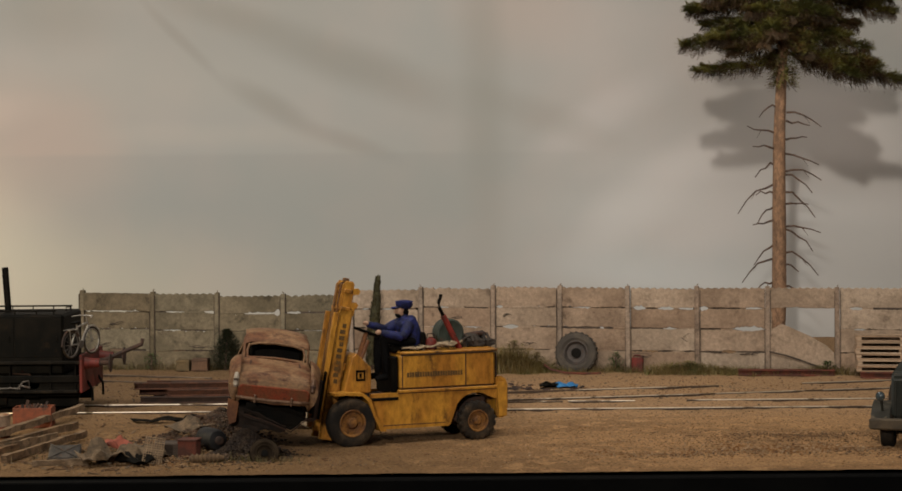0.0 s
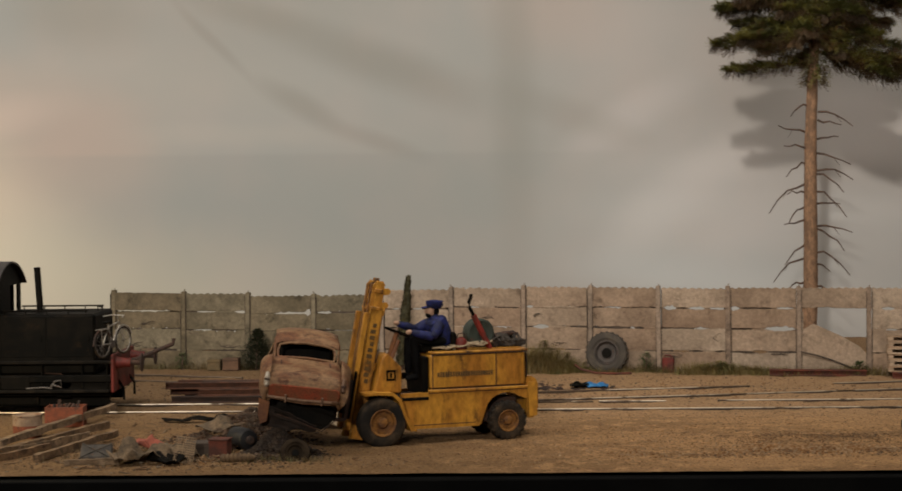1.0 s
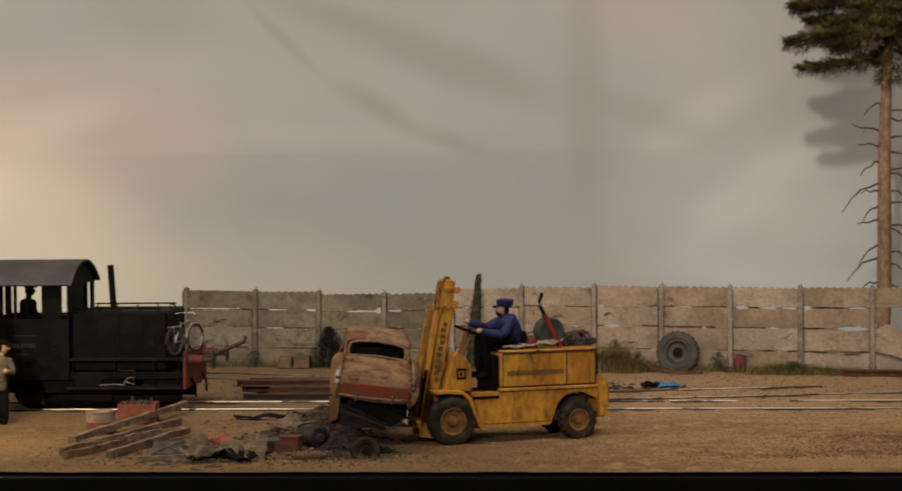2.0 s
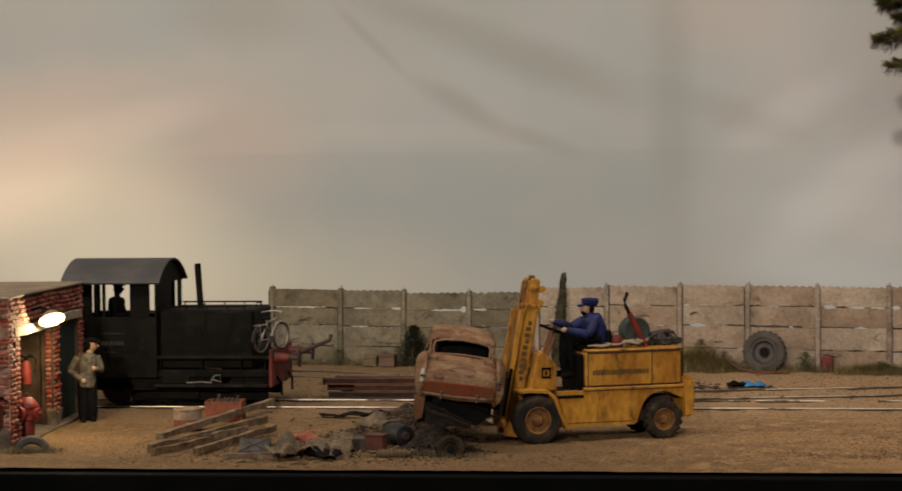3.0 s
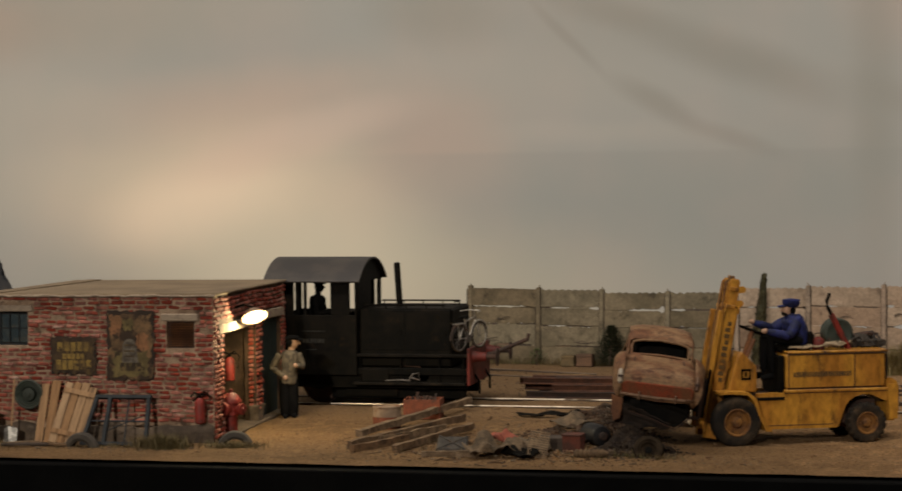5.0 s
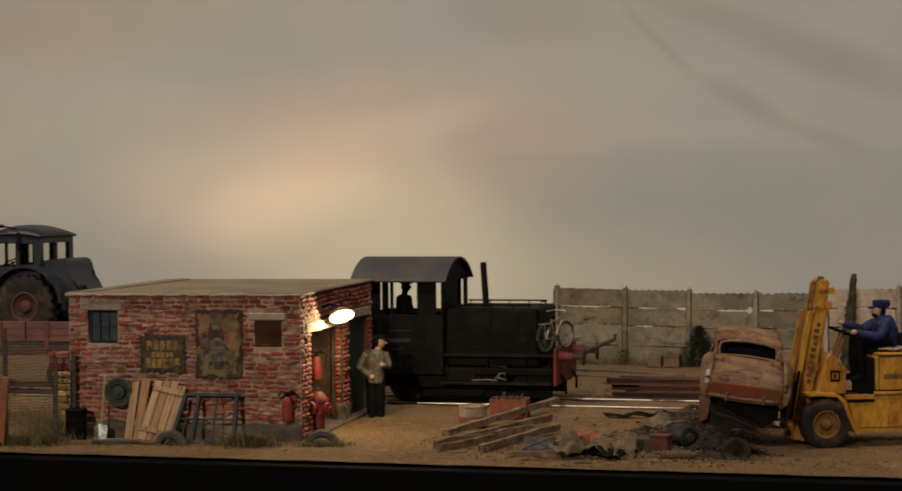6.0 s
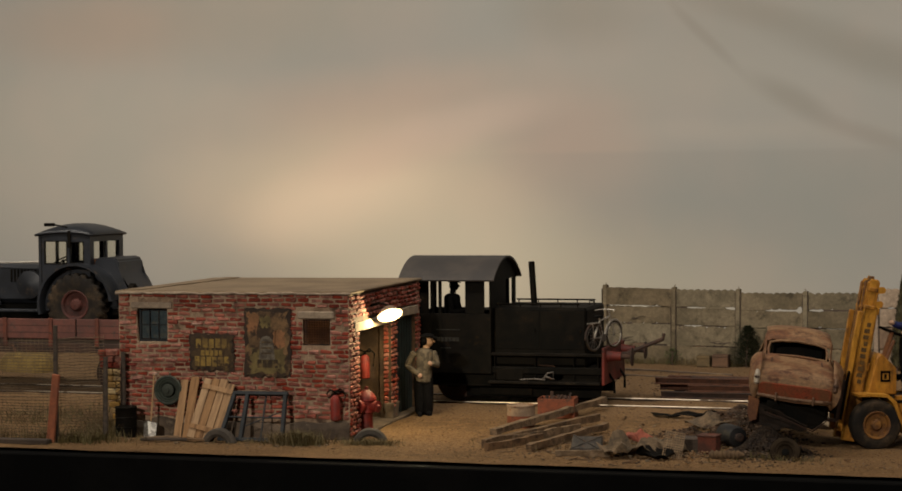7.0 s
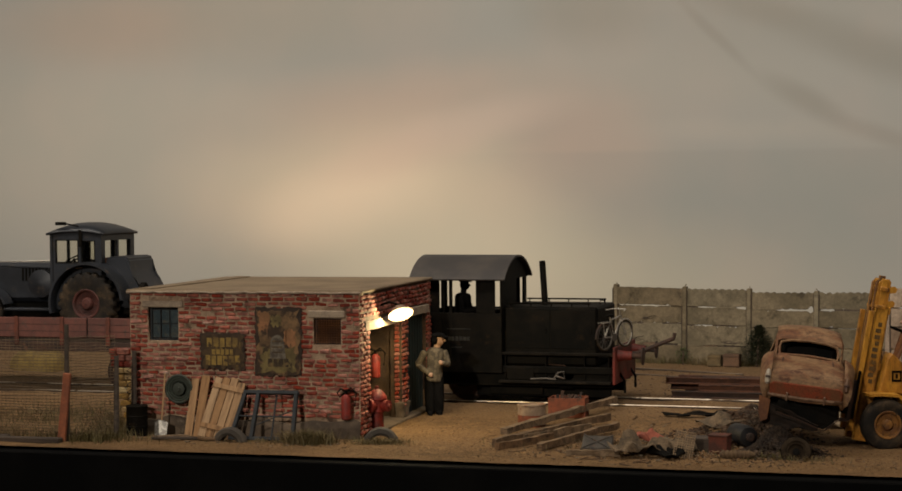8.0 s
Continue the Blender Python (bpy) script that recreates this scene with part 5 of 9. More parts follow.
figure("figurine", [((1.05, 0, 1.78), (1.25, 0, 2.27), 0.20, 0.215, 0), ((1.10, 0.11, 1.86), (1.72, 0.16, 1.92), 0.110, 0.088, 1), ((1.10, -0.11, 1.86), (1.72, -0.16, 1.92), 0.110, 0.088, 1),
                    ((1.72, 0.16, 1.92), (1.66, 0.18, 1.28), 0.088, 0.062, 1), ((1.72, -0.16, 1.92), (1.72, -0.18, 1.28), 0.088, 0.062, 1),
                    ((1.66, 0.18, 1.22), (1.89, 0.18, 1.18), 0.055, 0.05, 1), ((1.72, -0.18, 1.22), (1.94, -0.18, 1.18), 0.055, 0.05, 1),
                    ((1.22, 0.22, 2.19), (1.40, 0.33, 1.95), 0.105, 0.09, 0), ((1.40, 0.31, 1.95), (1.78, 0.24, 2.04), 0.088, 0.062, 0),
                    ((1.22, -0.22, 2.19), (1.52, -0.30, 2.05), 0.105, 0.09, 0), ((1.52, -0.28, 2.05), (1.90, -0.20, 2.18), 0.088, 0.062, 0), ((1.22, 0, 2.20), (1.30, 0, 2.37), 0.125, 0.080, 0), ((1.26, 0, 2.47), (1.24, 0, 2.59), 0.135, 0.170, 0)],
       [((1.32, 0, 2.41), 0.112, 0.095, 0.125, 2), ((1.24, 0, 2.59), 0.175, 0.155, 0.035, 0), ((1.42, 0, 2.485), 0.085, 0.09, 0.018, 0), ((1.25, 0, 2.40), 0.098, 0.102, 0.10, 1), ((1.36, 0, 2.345), 0.075, 0.075, 0.06, 1), ((1.43, 0, 2.41), 0.03, 0.022, 0.028, 2), ((1.84, 0.23, 2.05), 0.06, 0.045, 0.045, 2), ((1.94, -0.19, 2.20), 0.06, 0.045, 0.045, 2)],
       "painted driver figurine in blue jacket and blue cap on the forklift", FL, (BLUE_CLOTH, DARK_CLOTH, SKIN))

# clutter on the forklift's hood
bm = bmesh.new()
rnd = random.Random(5)
for k in range(9):
    cx, cy = 1.16 - 0.105 * k + rnd.uniform(-0.05, 0.05), 0.20 + rnd.uniform(-0.08, 0.08)
    tube(bm, [(cx + (0.22 + rnd.uniform(-0.03, 0.03)) * math.cos(t * 0.5), cy + 0.19 * math.sin(t * 0.5 + k), 0.03 + 0.04 * abs(math.sin(t * 0.9 + k)) + 0.008 * k) for t in range(14)], 0.019, 6)
ob = part("rope", bm, ROPE)
ob.matrix_basis = on_hood(0, 0, 1.685)
tagged(ob, "tangled pale rope lying on the forklift's hood", "rope")
can = thing("fuel_can", 0, 0, label="small red metal can standing on the forklift's hood", category="can")
can.matrix_basis = on_hood(0.80, 0.22, 1.685)
bm = bmesh.new()
lathe(bm, [(0.10, 0), (0.115, 0.06), (0.115, 0.65), (0.10, 0.8), (0.04, 0.95), (0.04, 1)], (0, 0, 0), (0, 0, 0.24), 16)
part("body", bm, RED_PAINT, can, smooth=True)
bm = bmesh.new()
tube(bm, [(0.09, 0, 0.19), (0.06, 0, 0.30), (-0.06, 0, 0.30), (-0.09, 0, 0.19)], 0.012)
part("handle", bm, DARK_RUST, can)
drum = thing("cable_drum", 0, 0, label="grey-green round steel drum standing on edge on the hood", category="drum")
drum.matrix_basis = on_hood(0.30, -0.15, 1.685 + 0.275)
bm = bmesh.new()
lathe(bm, [(0.02, 0.1), (0.20, 0.06), (0.24, 0.0), (0.275, 0.05), (0.275, 0.16), (0.255, 0.2), (0.255, 0.8), (0.275, 0.84), (0.275, 0.95), (0.24, 1), (0.2, 0.94), (0.02, 0.9)], (0, -0.14, 0), (0, 0.14, 0), 32)
part("body", bm, GREEN_DRUM, drum, smooth=True)
bm = bmesh.new()
cyl(bm, (0, 0.11, 0), (0, 0.16, 0), 0.05)
part("hub", bm, DARK_RUST, drum)
GREASY_IRON = M("greasy_iron", (0.034, 0.026, 0.019), (0.014, 0.011, 0.009), 0.75, 0, 6.0, stain=(0.07, 0.045, 0.025), sscale=9.0, bump=0.6)
eng = thing("engine_block", 0, 0, label="dirty dark engine block lying on the forklift's hood", category="engine")
eng.matrix_basis = on_hood(-0.18, -0.12, 1.685, 6)
bm = bmesh.new()
box(bm, (-0.36, -0.17, 0.0), (0.26, 0.17, 0.20), 0.03)
bmesh.ops.subdivide_edges(bm, edges=bm.edges[:], cuts=4, use_grid_fill=True)
rough_up(bm, 0.10, 4.0, 3.0)
rough_up(bm, 0.05, 13.0, 8.0)
part("block", bm, GREASY_IRON, eng)
rnd = random.Random(12)
for k in range(5):
    bm = bmesh.new()
    x = -0.30 + k * 0.12
    tube(bm, [(x, 0.17, 0.03), (x + rnd.uniform(-0.03, 0.05), 0.20, 0.12), (x + rnd.uniform(-0.02, 0.06), 0.10, 0.20 + rnd.uniform(0, 0.06))], 0.026, 7)
    part("manifold_pipe", bm, GREASY_IRON, eng, smooth=True)
bm = bmesh.new()
box(bm, (-0.30, -0.15, 0.19), (0.12, 0.13, 0.255), 0.015, Matrix.Rotation(0.10, 4, "Y"))
bmesh.ops.subdivide_edges(bm, edges=bm.edges[:], cuts=3, use_grid_fill=True)
rough_up(bm, 0.05, 7.0, 1.0)
part("head_cover", bm, DARK_RUST, eng)


# ---- car wreck on the forks ----
BUMPER_RUST = M("rusty_chrome", (0.135, 0.078, 0.045), (0.070, 0.034, 0.018), 0.45, 0.25, 5.0, stain=(0.030, 0.014, 0.008), slo=0.52, bump=0.3)
PALE_LAMP = M("dusty_lamp_glass", (0.42, 0.37, 0.30), (0.28, 0.23, 0.17), 0.35, 0, 6.0, stain=(0.10, 0.055, 0.03), sscale=9.0, bump=0.2)


def build_wreck():
    """A rounded saloon, tail towards the viewer. Local x right, y along the car towards its nose, z up from its sills."""
    car = thing("car_wreck", -3.20, 32.40, 0.68, 7, "rusty beige and red saloon wreck tilted on the forks", "car", rx=-1.5, ry=7.0)
    car.scale = (0.89, 0.95, 0.98)
    secs = []
    # station along the car: y, half width at sill, belt and roof, sill z, belt z, roof z
    stations = [(0.00, 0.66, 0.71, 0.46, 0.30, 0.64, 0.66), (0.08, 0.72, 0.77, 0.56, 0.22, 0.76, 0.79), (0.45, 0.75, 0.80, 0.60, 0.18, 0.85, 0.91), (0.80, 0.77, 0.80, 0.62, 0.18, 0.90, 0.97),
                (0.88, 0.78, 0.79, 0.63, 0.18, 0.92, 1.03), (1.08, 0.78, 0.79, 0.64, 0.18, 0.93, 1.29), (1.30, 0.78, 0.79, 0.64, 0.18, 0.93, 1.46), (1.60, 0.78, 0.82, 0.64, 0.18, 0.93, 1.52), (2.20, 0.78, 0.82, 0.63, 0.18, 0.92, 1.51), (2.60, 0.78, 0.82, 0.60, 0.18, 0.92, 1.35),
                (2.95, 0.78, 0.81, 0.54, 0.18, 0.90, 0.98), (3.50, 0.74, 0.76, 0.45, 0.20, 0.84, 0.88), (3.75, 0.60, 0.66, 0.35, 0.28, 0.72, 0.74)]
    bm = bmesh.new()
    for y, ws, wb, wr, zs, zb, zr in stations:
        half = [(ws, zs), (wb * 1.0, (zs + zb) / 2), (wb * 0.985, zb - 0.05), (wb * 0.90, zb + 0.02), ((wb + wr) / 2 * 0.94, zb + (zr - zb) * 0.5), (wr, zb + (zr - zb) * 0.88), (wr * 0.6, zr - (zr - zb) * 0.01), (0.0, zr + 0.015)]
        ring = [(x, z) for x, z in half] + [(-x, z) for x, z in half[-2::-1]]
        secs.append([bm.verts.new((x, y, z)) for x, z in ring])
    n = len(secs[0])
    for p, q in zip(secs, secs[1:]):
        for j in range(n - 1):
            bm.faces.new((p[j], q[j], q[j + 1], p[j + 1]))
    bm.faces.new(secs[0])
    bm.faces.new(secs[-1][::-1])
    # rear window: an opening in the slope behind the roof
    cut = [f for f in bm.faces if 0.89 < f.calc_center_median().y < 1.07 and abs(f.calc_center_median().x) < 0.57 and f.calc_center_median().z > 0.98]
    win_side = [f for f in bm.faces if 1.3 < f.calc_center_median().y < 2.58 and abs(f.calc_center_median().x) > 0.6 and f.calc_center_median().z > 1.02]
    bmesh.ops.delete(bm, geom=cut + win_side, context="FACES")
    bmesh.ops.subdivide_edges(bm, edges=bm.edges, cuts=1, smooth=0.6, use_grid_fill=True)
    rough_up(bm, 0.022, 2.2)
    ob = part("body", bm, CAR_PAINT, car, smooth=True)
    mod = ob.modifiers.new("thickness", "SOLIDIFY")
    mod.thickness, mod.offset = 0.02 * S, -1
    # window surround and lid seam
    bm = bmesh.new()
    outline = [(-0.57, 0.88, 1.02), (-0.585, 0.98, 1.14), (-0.55, 1.07, 1.24), (-0.36, 1.085, 1.285), (0.0, 1.09, 1.305), (0.36, 1.085, 1.285), (0.55, 1.07, 1.24), (0.585, 0.98, 1.14), (0.57, 0.88, 1.02), (0.36, 0.87, 1.03), (0.0, 0.87, 1.045), (-0.36, 0.87, 1.03), (-0.57, 0.88, 1.02)]
    tube(bm, outline, 0.025, 6)
    part("window_frame", bm, CAR_PAINT, car)
    # solid black block puts the cabin's shade behind the rear window
    bm = bmesh.new()
    box(bm, (-0.60, 0.95, 0.30), (0.60, 2.7, 0.93), 0.05)
    part("interior", bm, BLACK_PAINT, car, "dark gutted interior")
    bm = bmesh.new()
    box(bm, (-0.56, 1.45, 0.93), (0.56, 1.62, 1.30), 0.06)
    part("seat_back", bm, BLACK_PAINT, car, "burnt black seat back")
    bm = bmesh.new()
    tube(bm, [(-0.48, 0.93, 1.00), (-0.50, 0.60, 0.93), (-0.47, 0.2, 0.80), (-0.36, 0.02, 0.66), (0.36, 0.02, 0.66), (0.47, 0.2, 0.80), (0.50, 0.60, 0.93), (0.48, 0.93, 1.00)], 0.014, 5)
    part("boot_lid_seam", bm, DARK_RUST, car)
    # tail panel, bumper, lamps
    bm = bmesh.new()
    prism(bm, [(-0.70, 0.34), (-0.72, 0.52), (-0.64, 0.58), (0.64, 0.58), (0.72, 0.52), (0.70, 0.34)], -0.035, 0.06)
    bmesh.ops.bevel(bm, geom=bm.edges, offset=0.02, segments=1, affect="EDGES")
    part("tail_panel", bm, CAR_RED, car, "red-brown tail panel")
    bm = bmesh.new()
    tube(bm, [(-0.82, 0.30, 0.36), (-0.78, 0.05, 0.35), (-0.55, -0.09, 0.34), (0, -0.12, 0.33), (0.55, -0.09, 0.34), (0.78, 0.05, 0.35), (0.82, 0.30, 0.36)], 0.032, 8)
    bump = part("bumper", bm, BUMPER_RUST, car, "rust-brown bumper worn bright along its top")
    for x in (-0.36, 0.36):
        bm = bmesh.new()
        box(bm, (x - 0.02, -0.17, 0.27), (x + 0.02, -0.10, 0.42), 0.012)
        part("overrider", bm, BUMPER_RUST, bump)
    for x in (-0.76, 0.76):
        bm = bmesh.new()
        lathe(bm, [(0.02, 0), (0.05, 0.1), (0.058, 0.5), (0.05, 0.9), (0.01, 1)], (x, -0.03, 0.52), (x, 0.02, 0.80), 12)
        lamp = part("tail_lamp", bm, PALE_LAMP if x < 0 else BUMPER_RUST, car, "pale dusty tail lamp" if x < 0 else "rusted tail lamp", smooth=True)
        bm = bmesh.new()
        box(bm, (x - 0.05, -0.075, 0.635), (x + 0.05, -0.03, 0.675), 0.01)
        part("lamp_band", bm, DARK_RUST, lamp)
    # bulging rear wings with a wheel arch cut into them
    for k in (-1, 1):
        bm = bmesh.new()
        rows = []
        for i in range(15):
            u = i / 14
            y = -0.02 + 1.55 * u
            top = 0.62 + 0.46 * math.sin(math.pi * min(1.0, 0.16 + 0.86 * u)) ** 0.7
            bulge = 0.185 * math.sin(math.pi * min(1.0, 0.22 + 0.76 * u)) ** 0.6
            low = max(0.20, 0.36 + math.sqrt(max(0.0, 0.40 ** 2 - (y - 0.72) ** 2)) * 0.9) if abs(y - 0.72) < 0.40 else 0.24
            rows.append([bm.verts.new((k * (0.70 + bulge * math.sin(math.pi * v) ** 0.6 + 0.05 * (1 - v)), y, low + (top - low) * v)) for v in [j / 8 for j in range(9)]])
        for p, q in zip(rows, rows[1:]):
            for j in range(8):
                bm.faces.new((p[j], q[j], q[j + 1], p[j + 1]))
        bm.faces.new(rows[0])
        rough_up(bm, 0.012, 3.0, k)
        ob = part("rear_wing", bm, CAR_PAINT, car, smooth=True)
        ob.modifiers.new("thickness", "SOLIDIFY").thickness = 0.02 * S
    # torn floor pan, axle and hanging sheet; pan and sheet black for the shade
    bm = bmesh.new()
    box(bm, (-0.66, 0.1, 0.10), (0.66, 3.4, 0.20), 0.02)
    rough_up(bm, 0.03, 3.0)
    part("floor_pan", bm, BLACK_PAINT, car, "dark rusted floor pan")
    bm = bmesh.new()
    cyl(bm, (-0.72, 0.6, 0.02), (0.72, 0.6, 0.06), 0.05)
    ball(bm, (0, 0.6, 0.04), 0.14)
    part("rear_axle", bm, DARK_RUST, car)
    for seed, x0, x1, z0, z1, y, mt, tag in ((4.0, -0.62, 0.40, -0.20, 0.20, 0.60, BLACK_PAINT, "crumpled black sheet metal hanging down"),):
        bm = bmesh.new()
        rows = []
        for i in range(11):
            u = i / 10
            low = z0 + 0.18 * noise.noise(Vector((u * 4 + seed, 0, 0)))
            rows.append([bm.verts.new((x0 + (x1 - x0) * u, y + 0.10 * noise.noise(Vector((u * 4, v * 3, seed))), z1 + (low - z1) * v)) for v in [j / 6 for j in range(7)]])
        for p, q in zip(rows, rows[1:]):
            for j in range(6):
                bm.faces.new((p[j], q[j], q[j + 1], p[j + 1]))
        ob = part("torn_sheet", bm, mt, car, tag)
        ob.modifiers.new("thickness", "SOLIDIFY").thickness = 0.02 * S
    bm = bmesh.new()
    prism(bm, [(-0.88, 0.30), (-0.87, 0.02), (-0.80, -0.16), (-0.68, -0.10), (-0.66, 0.25)], -0.02, 0.05)
    part("torn_sheet", bm, RUST, car, "torn orange-brown rusty sheet metal")
    # boot floor torn loose on one side, and the sheet folded back under it
    bm = bmesh.new()
    prism(bm, [(-0.52, 0.26), (0.44, 0.24), (0.70, 0.06), (0.42, -0.19), (-0.02, -0.06), (-0.55, 0.05)], 0.10, 0.14)
    bmesh.ops.subdivide_edges(bm, edges=bm.edges, cuts=2, use_grid_fill=True)
    rough_up(bm, 0.05, 3.0)
    part("boot_floor", bm, BLACK_PAINT, car, "black boot floor torn loose and hanging")
    bm = bmesh.new()
    rows = []
    for i in range(9):
        u = i / 8
        rows.append([bm.verts.new((-0.80 + 1.12 * u, 0.05 + 0.20 * v + 0.07 * noise.noise(Vector((u * 3, v * 3, 2))), 0.24 - 0.34 * u - (0.46 - 0.34 * u) * v + 0.05 * noise.noise(Vector((u * 5, v * 4, 7))))) for v in [j / 5 for j in range(6)]])
    for p, q in zip(rows, rows[1:]):
        for j in range(5):
            bm.faces.new((p[j], q[j], q[j + 1], p[j + 1]))
    ob = part("folded_sheet", bm, M("dark_brown_sheet", (0.024, 0.015, 0.010), (0.012, 0.009, 0.007), 0.85, 0, 3.0, stain=(0.06, 0.028, 0.015), slo=0.6, bump=0.4), car, "dark brown sheet folded back under the boot")
    ob.modifiers.new("thickness", "SOLIDIFY").thickness = 0.02 * S
    bm = bmesh.new()
    tube(bm, [(0.72, 0.08, 0.06), (0.43, 0.08, -0.20), (-0.02, 0.08, -0.07), (-0.50, 0.06, 0.04)], 0.012, 6)
    part("torn_edge", bm, DARK_RUST, car, "rusty torn edge")
    return car


build_wreck()


# ---- locomotive ----
DUSTY_BOARD = M("dusty_black_steel", (0.010, 0.0078, 0.0055), (0.005, 0.004, 0.003), 0.9, 0, 3.0, spec=0.08, stain=(0.026, 0.018, 0.011), bump=0.3)
STENCIL = M("faded_stencil", (0.016, 0.014, 0.010), (0.007, 0.006, 0.005), 0.8, 0, 8.0, bump=0.1)


def build_loco():
    lo = thing("locomotive", -12.2, 39.7, 0.08, 0, "small black shunting locomotive with open cab on the track", "locomotive")
    h = 1.12
    # cab floor, frame
    bm = bmesh.new()
    box(bm, (0.0, -1.05, 0.62), (4.42, 1.05, 0.78), 0.02)
    for y in (-1.0, 0.94):
        box(bm, (0.05, y, 0.34), (4.38, y + 0.06, 0.64), 0.01)
    part("frame", bm, BLACK_PAINT, lo)
    # cab side panels with door openings at the rear
    for y in (-h, h - 0.05):
        bm = bmesh.new()
        box(bm, (0.60, y, 0.62), (1.96, y + 0.05, 1.92), 0.008)
        part("side_panel", bm, BLACK_PAINT, lo)
        bm = bmesh.new()
        box(bm, (1.38, y, 1.92), (1.81, y + 0.05, 2.70), 0.008)
        part("side_pillar", bm, BLACK_PAINT, lo)
        bm = bmesh.new()
        box(bm, (1.93, y, 1.92), (1.96, y + 0.05, 2.70), 0.006)
        part("corner_post", bm, BLACK_PAINT, lo)
        bm = bmesh.new()
        box(bm, (0.07, y, 0.62), (0.60, y + 0.05, 1.92), 0.008)
        part("lower_panel", bm, BLACK_PAINT, lo)
        if y < 0:
            bm = bmesh.new()
            box(bm, (0.24, y, 1.92), (0.55, y + 0.05, 2.64), 0.008)
            part("rear_panel", bm, BLACK_PAINT, lo)
            bm = bmesh.new()
            cyl(bm, (0.66, y + 0.02, 1.9), (0.66, y + 0.02, 2.66), 0.022, n=8)
            part("grab_rail", bm, BLACK_PAINT, lo)
        for x in (0.01, 0.775) if y < 0 else (0.01,):
            bm = bmesh.new()
            box(bm, (x, y - 0.005, 0.62), (x + 0.07, y + 0.05, 2.70), 0.008)
            part("cab_post", bm, BLACK_PAINT, lo)
        bm = bmesh.new()
        box(bm, (0.0, y - 0.01, 2.62), (1.98, y + 0.06, 2.72), 0.008)
        part("cant_rail", bm, BLACK_PAINT, lo)
    # front and rear cab walls with windows
    for x, holes in ((1.91, [(0.20, 0.90, 1.98, 2.62)]), (0.0, [(-0.85, -0.30, 1.90, 2.60), (0.30, 0.85, 1.90, 2.60)])):
        bm = bmesh.new()
        wall_core(bm, -h + 0.05, h - 0.05, 2.72, holes, lambda b, p, q, r, s: box(b, (x, p, max(r, 0.62)), (x + 0.05, q, s)))
        weld(bm)
        part("cab_wall", bm, BLACK_PAINT, lo)
        bm = bmesh.new()
        prism(bm, [(-h, 2.72)] + [(y, z) for y, z in arc(0, 1.30, 1.80, 128, 52, 14)] + [(h, 2.72)], x, x + 0.05, "x")
        part("gable", bm, BLACK_PAINT, lo)
    # barrel roof
    bm = bmesh.new()
    outer, inner = arc(0, 1.27, 1.88, 132.5, 47.5, 20), arc(0, 1.27, 1.84, 47.5, 132.5, 20)
    prism(bm, outer + inner, -0.10, 2.06, "x")
    part("roof", bm, ROOF_PAINT, lo, "dull grey barrel roof", smooth=True)
    # hood
    bm = bmesh.new()
    box(bm, (1.96, -0.95, 0.78), (4.04, 0.95, 2.06), 0.05)
    hood = part("hood", bm, BLACK_PAINT, lo)
    for k in range(2):
        bm = bmesh.new()
        box(bm, (2.02 + k * 1.0, -0.958, 1.16), (2.99 + k * 1.0, -0.95, 1.98), 0.004)
        part("hood_door", bm, BLACK_PAINT, hood)
        bm = bmesh.new()
        cyl(bm, (2.90 + k * 1.0, -0.97, 1.5), (2.90 + k * 1.0, -0.97, 1.6), 0.012, n=6)
        part("latch", bm, BLACK_PAINT, hood)
    # handrails on the hood
    for y in (-0.85, 0.85):
        bm = bmesh.new()
        cyl(bm, (2.05, y, 2.13), (3.86, y, 2.13), 0.018, n=8)
        for x in (2.1, 2.55, 3.0, 3.45, 3.82):
            cyl(bm, (x, y, 2.05), (x, y, 2.13), 0.014, n=6)
        part("handrail", bm, BLACK_PAINT, lo)
    bm = bmesh.new()
    tube(bm, [(3.86, 0.2, 2.05), (3.86, 0.2, 2.14), (3.97, 0.2, 2.14), (3.97, 0.2, 2.05)], 0.015)
    part("lifting_eye", bm, BLACK_PAINT, lo)
    bm = bmesh.new()
    lathe(bm, [(0.075, 0), (0.07, 0.1), (0.07, 0.98), (0.055, 1.0), (0.05, 0.9)], (2.66, 0, 2.05), (2.60, 0, 3.02), 14)
    part("chimney", bm, BLACK_PAINT, lo, smooth=True)
    # running boards and side tanks
    for k in (-1, 1):
        bm = bmesh.new()
        ys = sorted((k * 0.95, k * 1.12))
        box(bm, (1.96, ys[0], 1.02), (4.40, ys[1], 1.08), 0.01)
        part("running_board", bm, DUSTY_BOARD, lo)
        bm = bmesh.new()
        ys = sorted((k * 0.80, k * 1.06))
        box(bm, (2.04, ys[0], 0.475), (2.66, ys[1], 0.76), 0.02)
        part("tool_box", bm, BLACK_PAINT, lo)
        # black plate added to fill the shaded gap below the frame
        bm = bmesh.new()
        ys = sorted((k * 0.72, k * 0.78))
        box(bm, (1.30, ys[0], 0.10), (4.30, ys[1], 0.62), 0.01)
        part("frame_plate", bm, BLACK_PAINT, lo)
        for x in (2.0, 2.9, 3.75, 4.28):
            bm = bmesh.new()
            ys = sorted((k * 0.79, k * 1.04))
            box(bm, (x, ys[0], 0.48), (x + 0.03, ys[1], 1.02), 0.004)
            part("board_bracket", bm, BLACK_PAINT, lo)
        bm = bmesh.new()
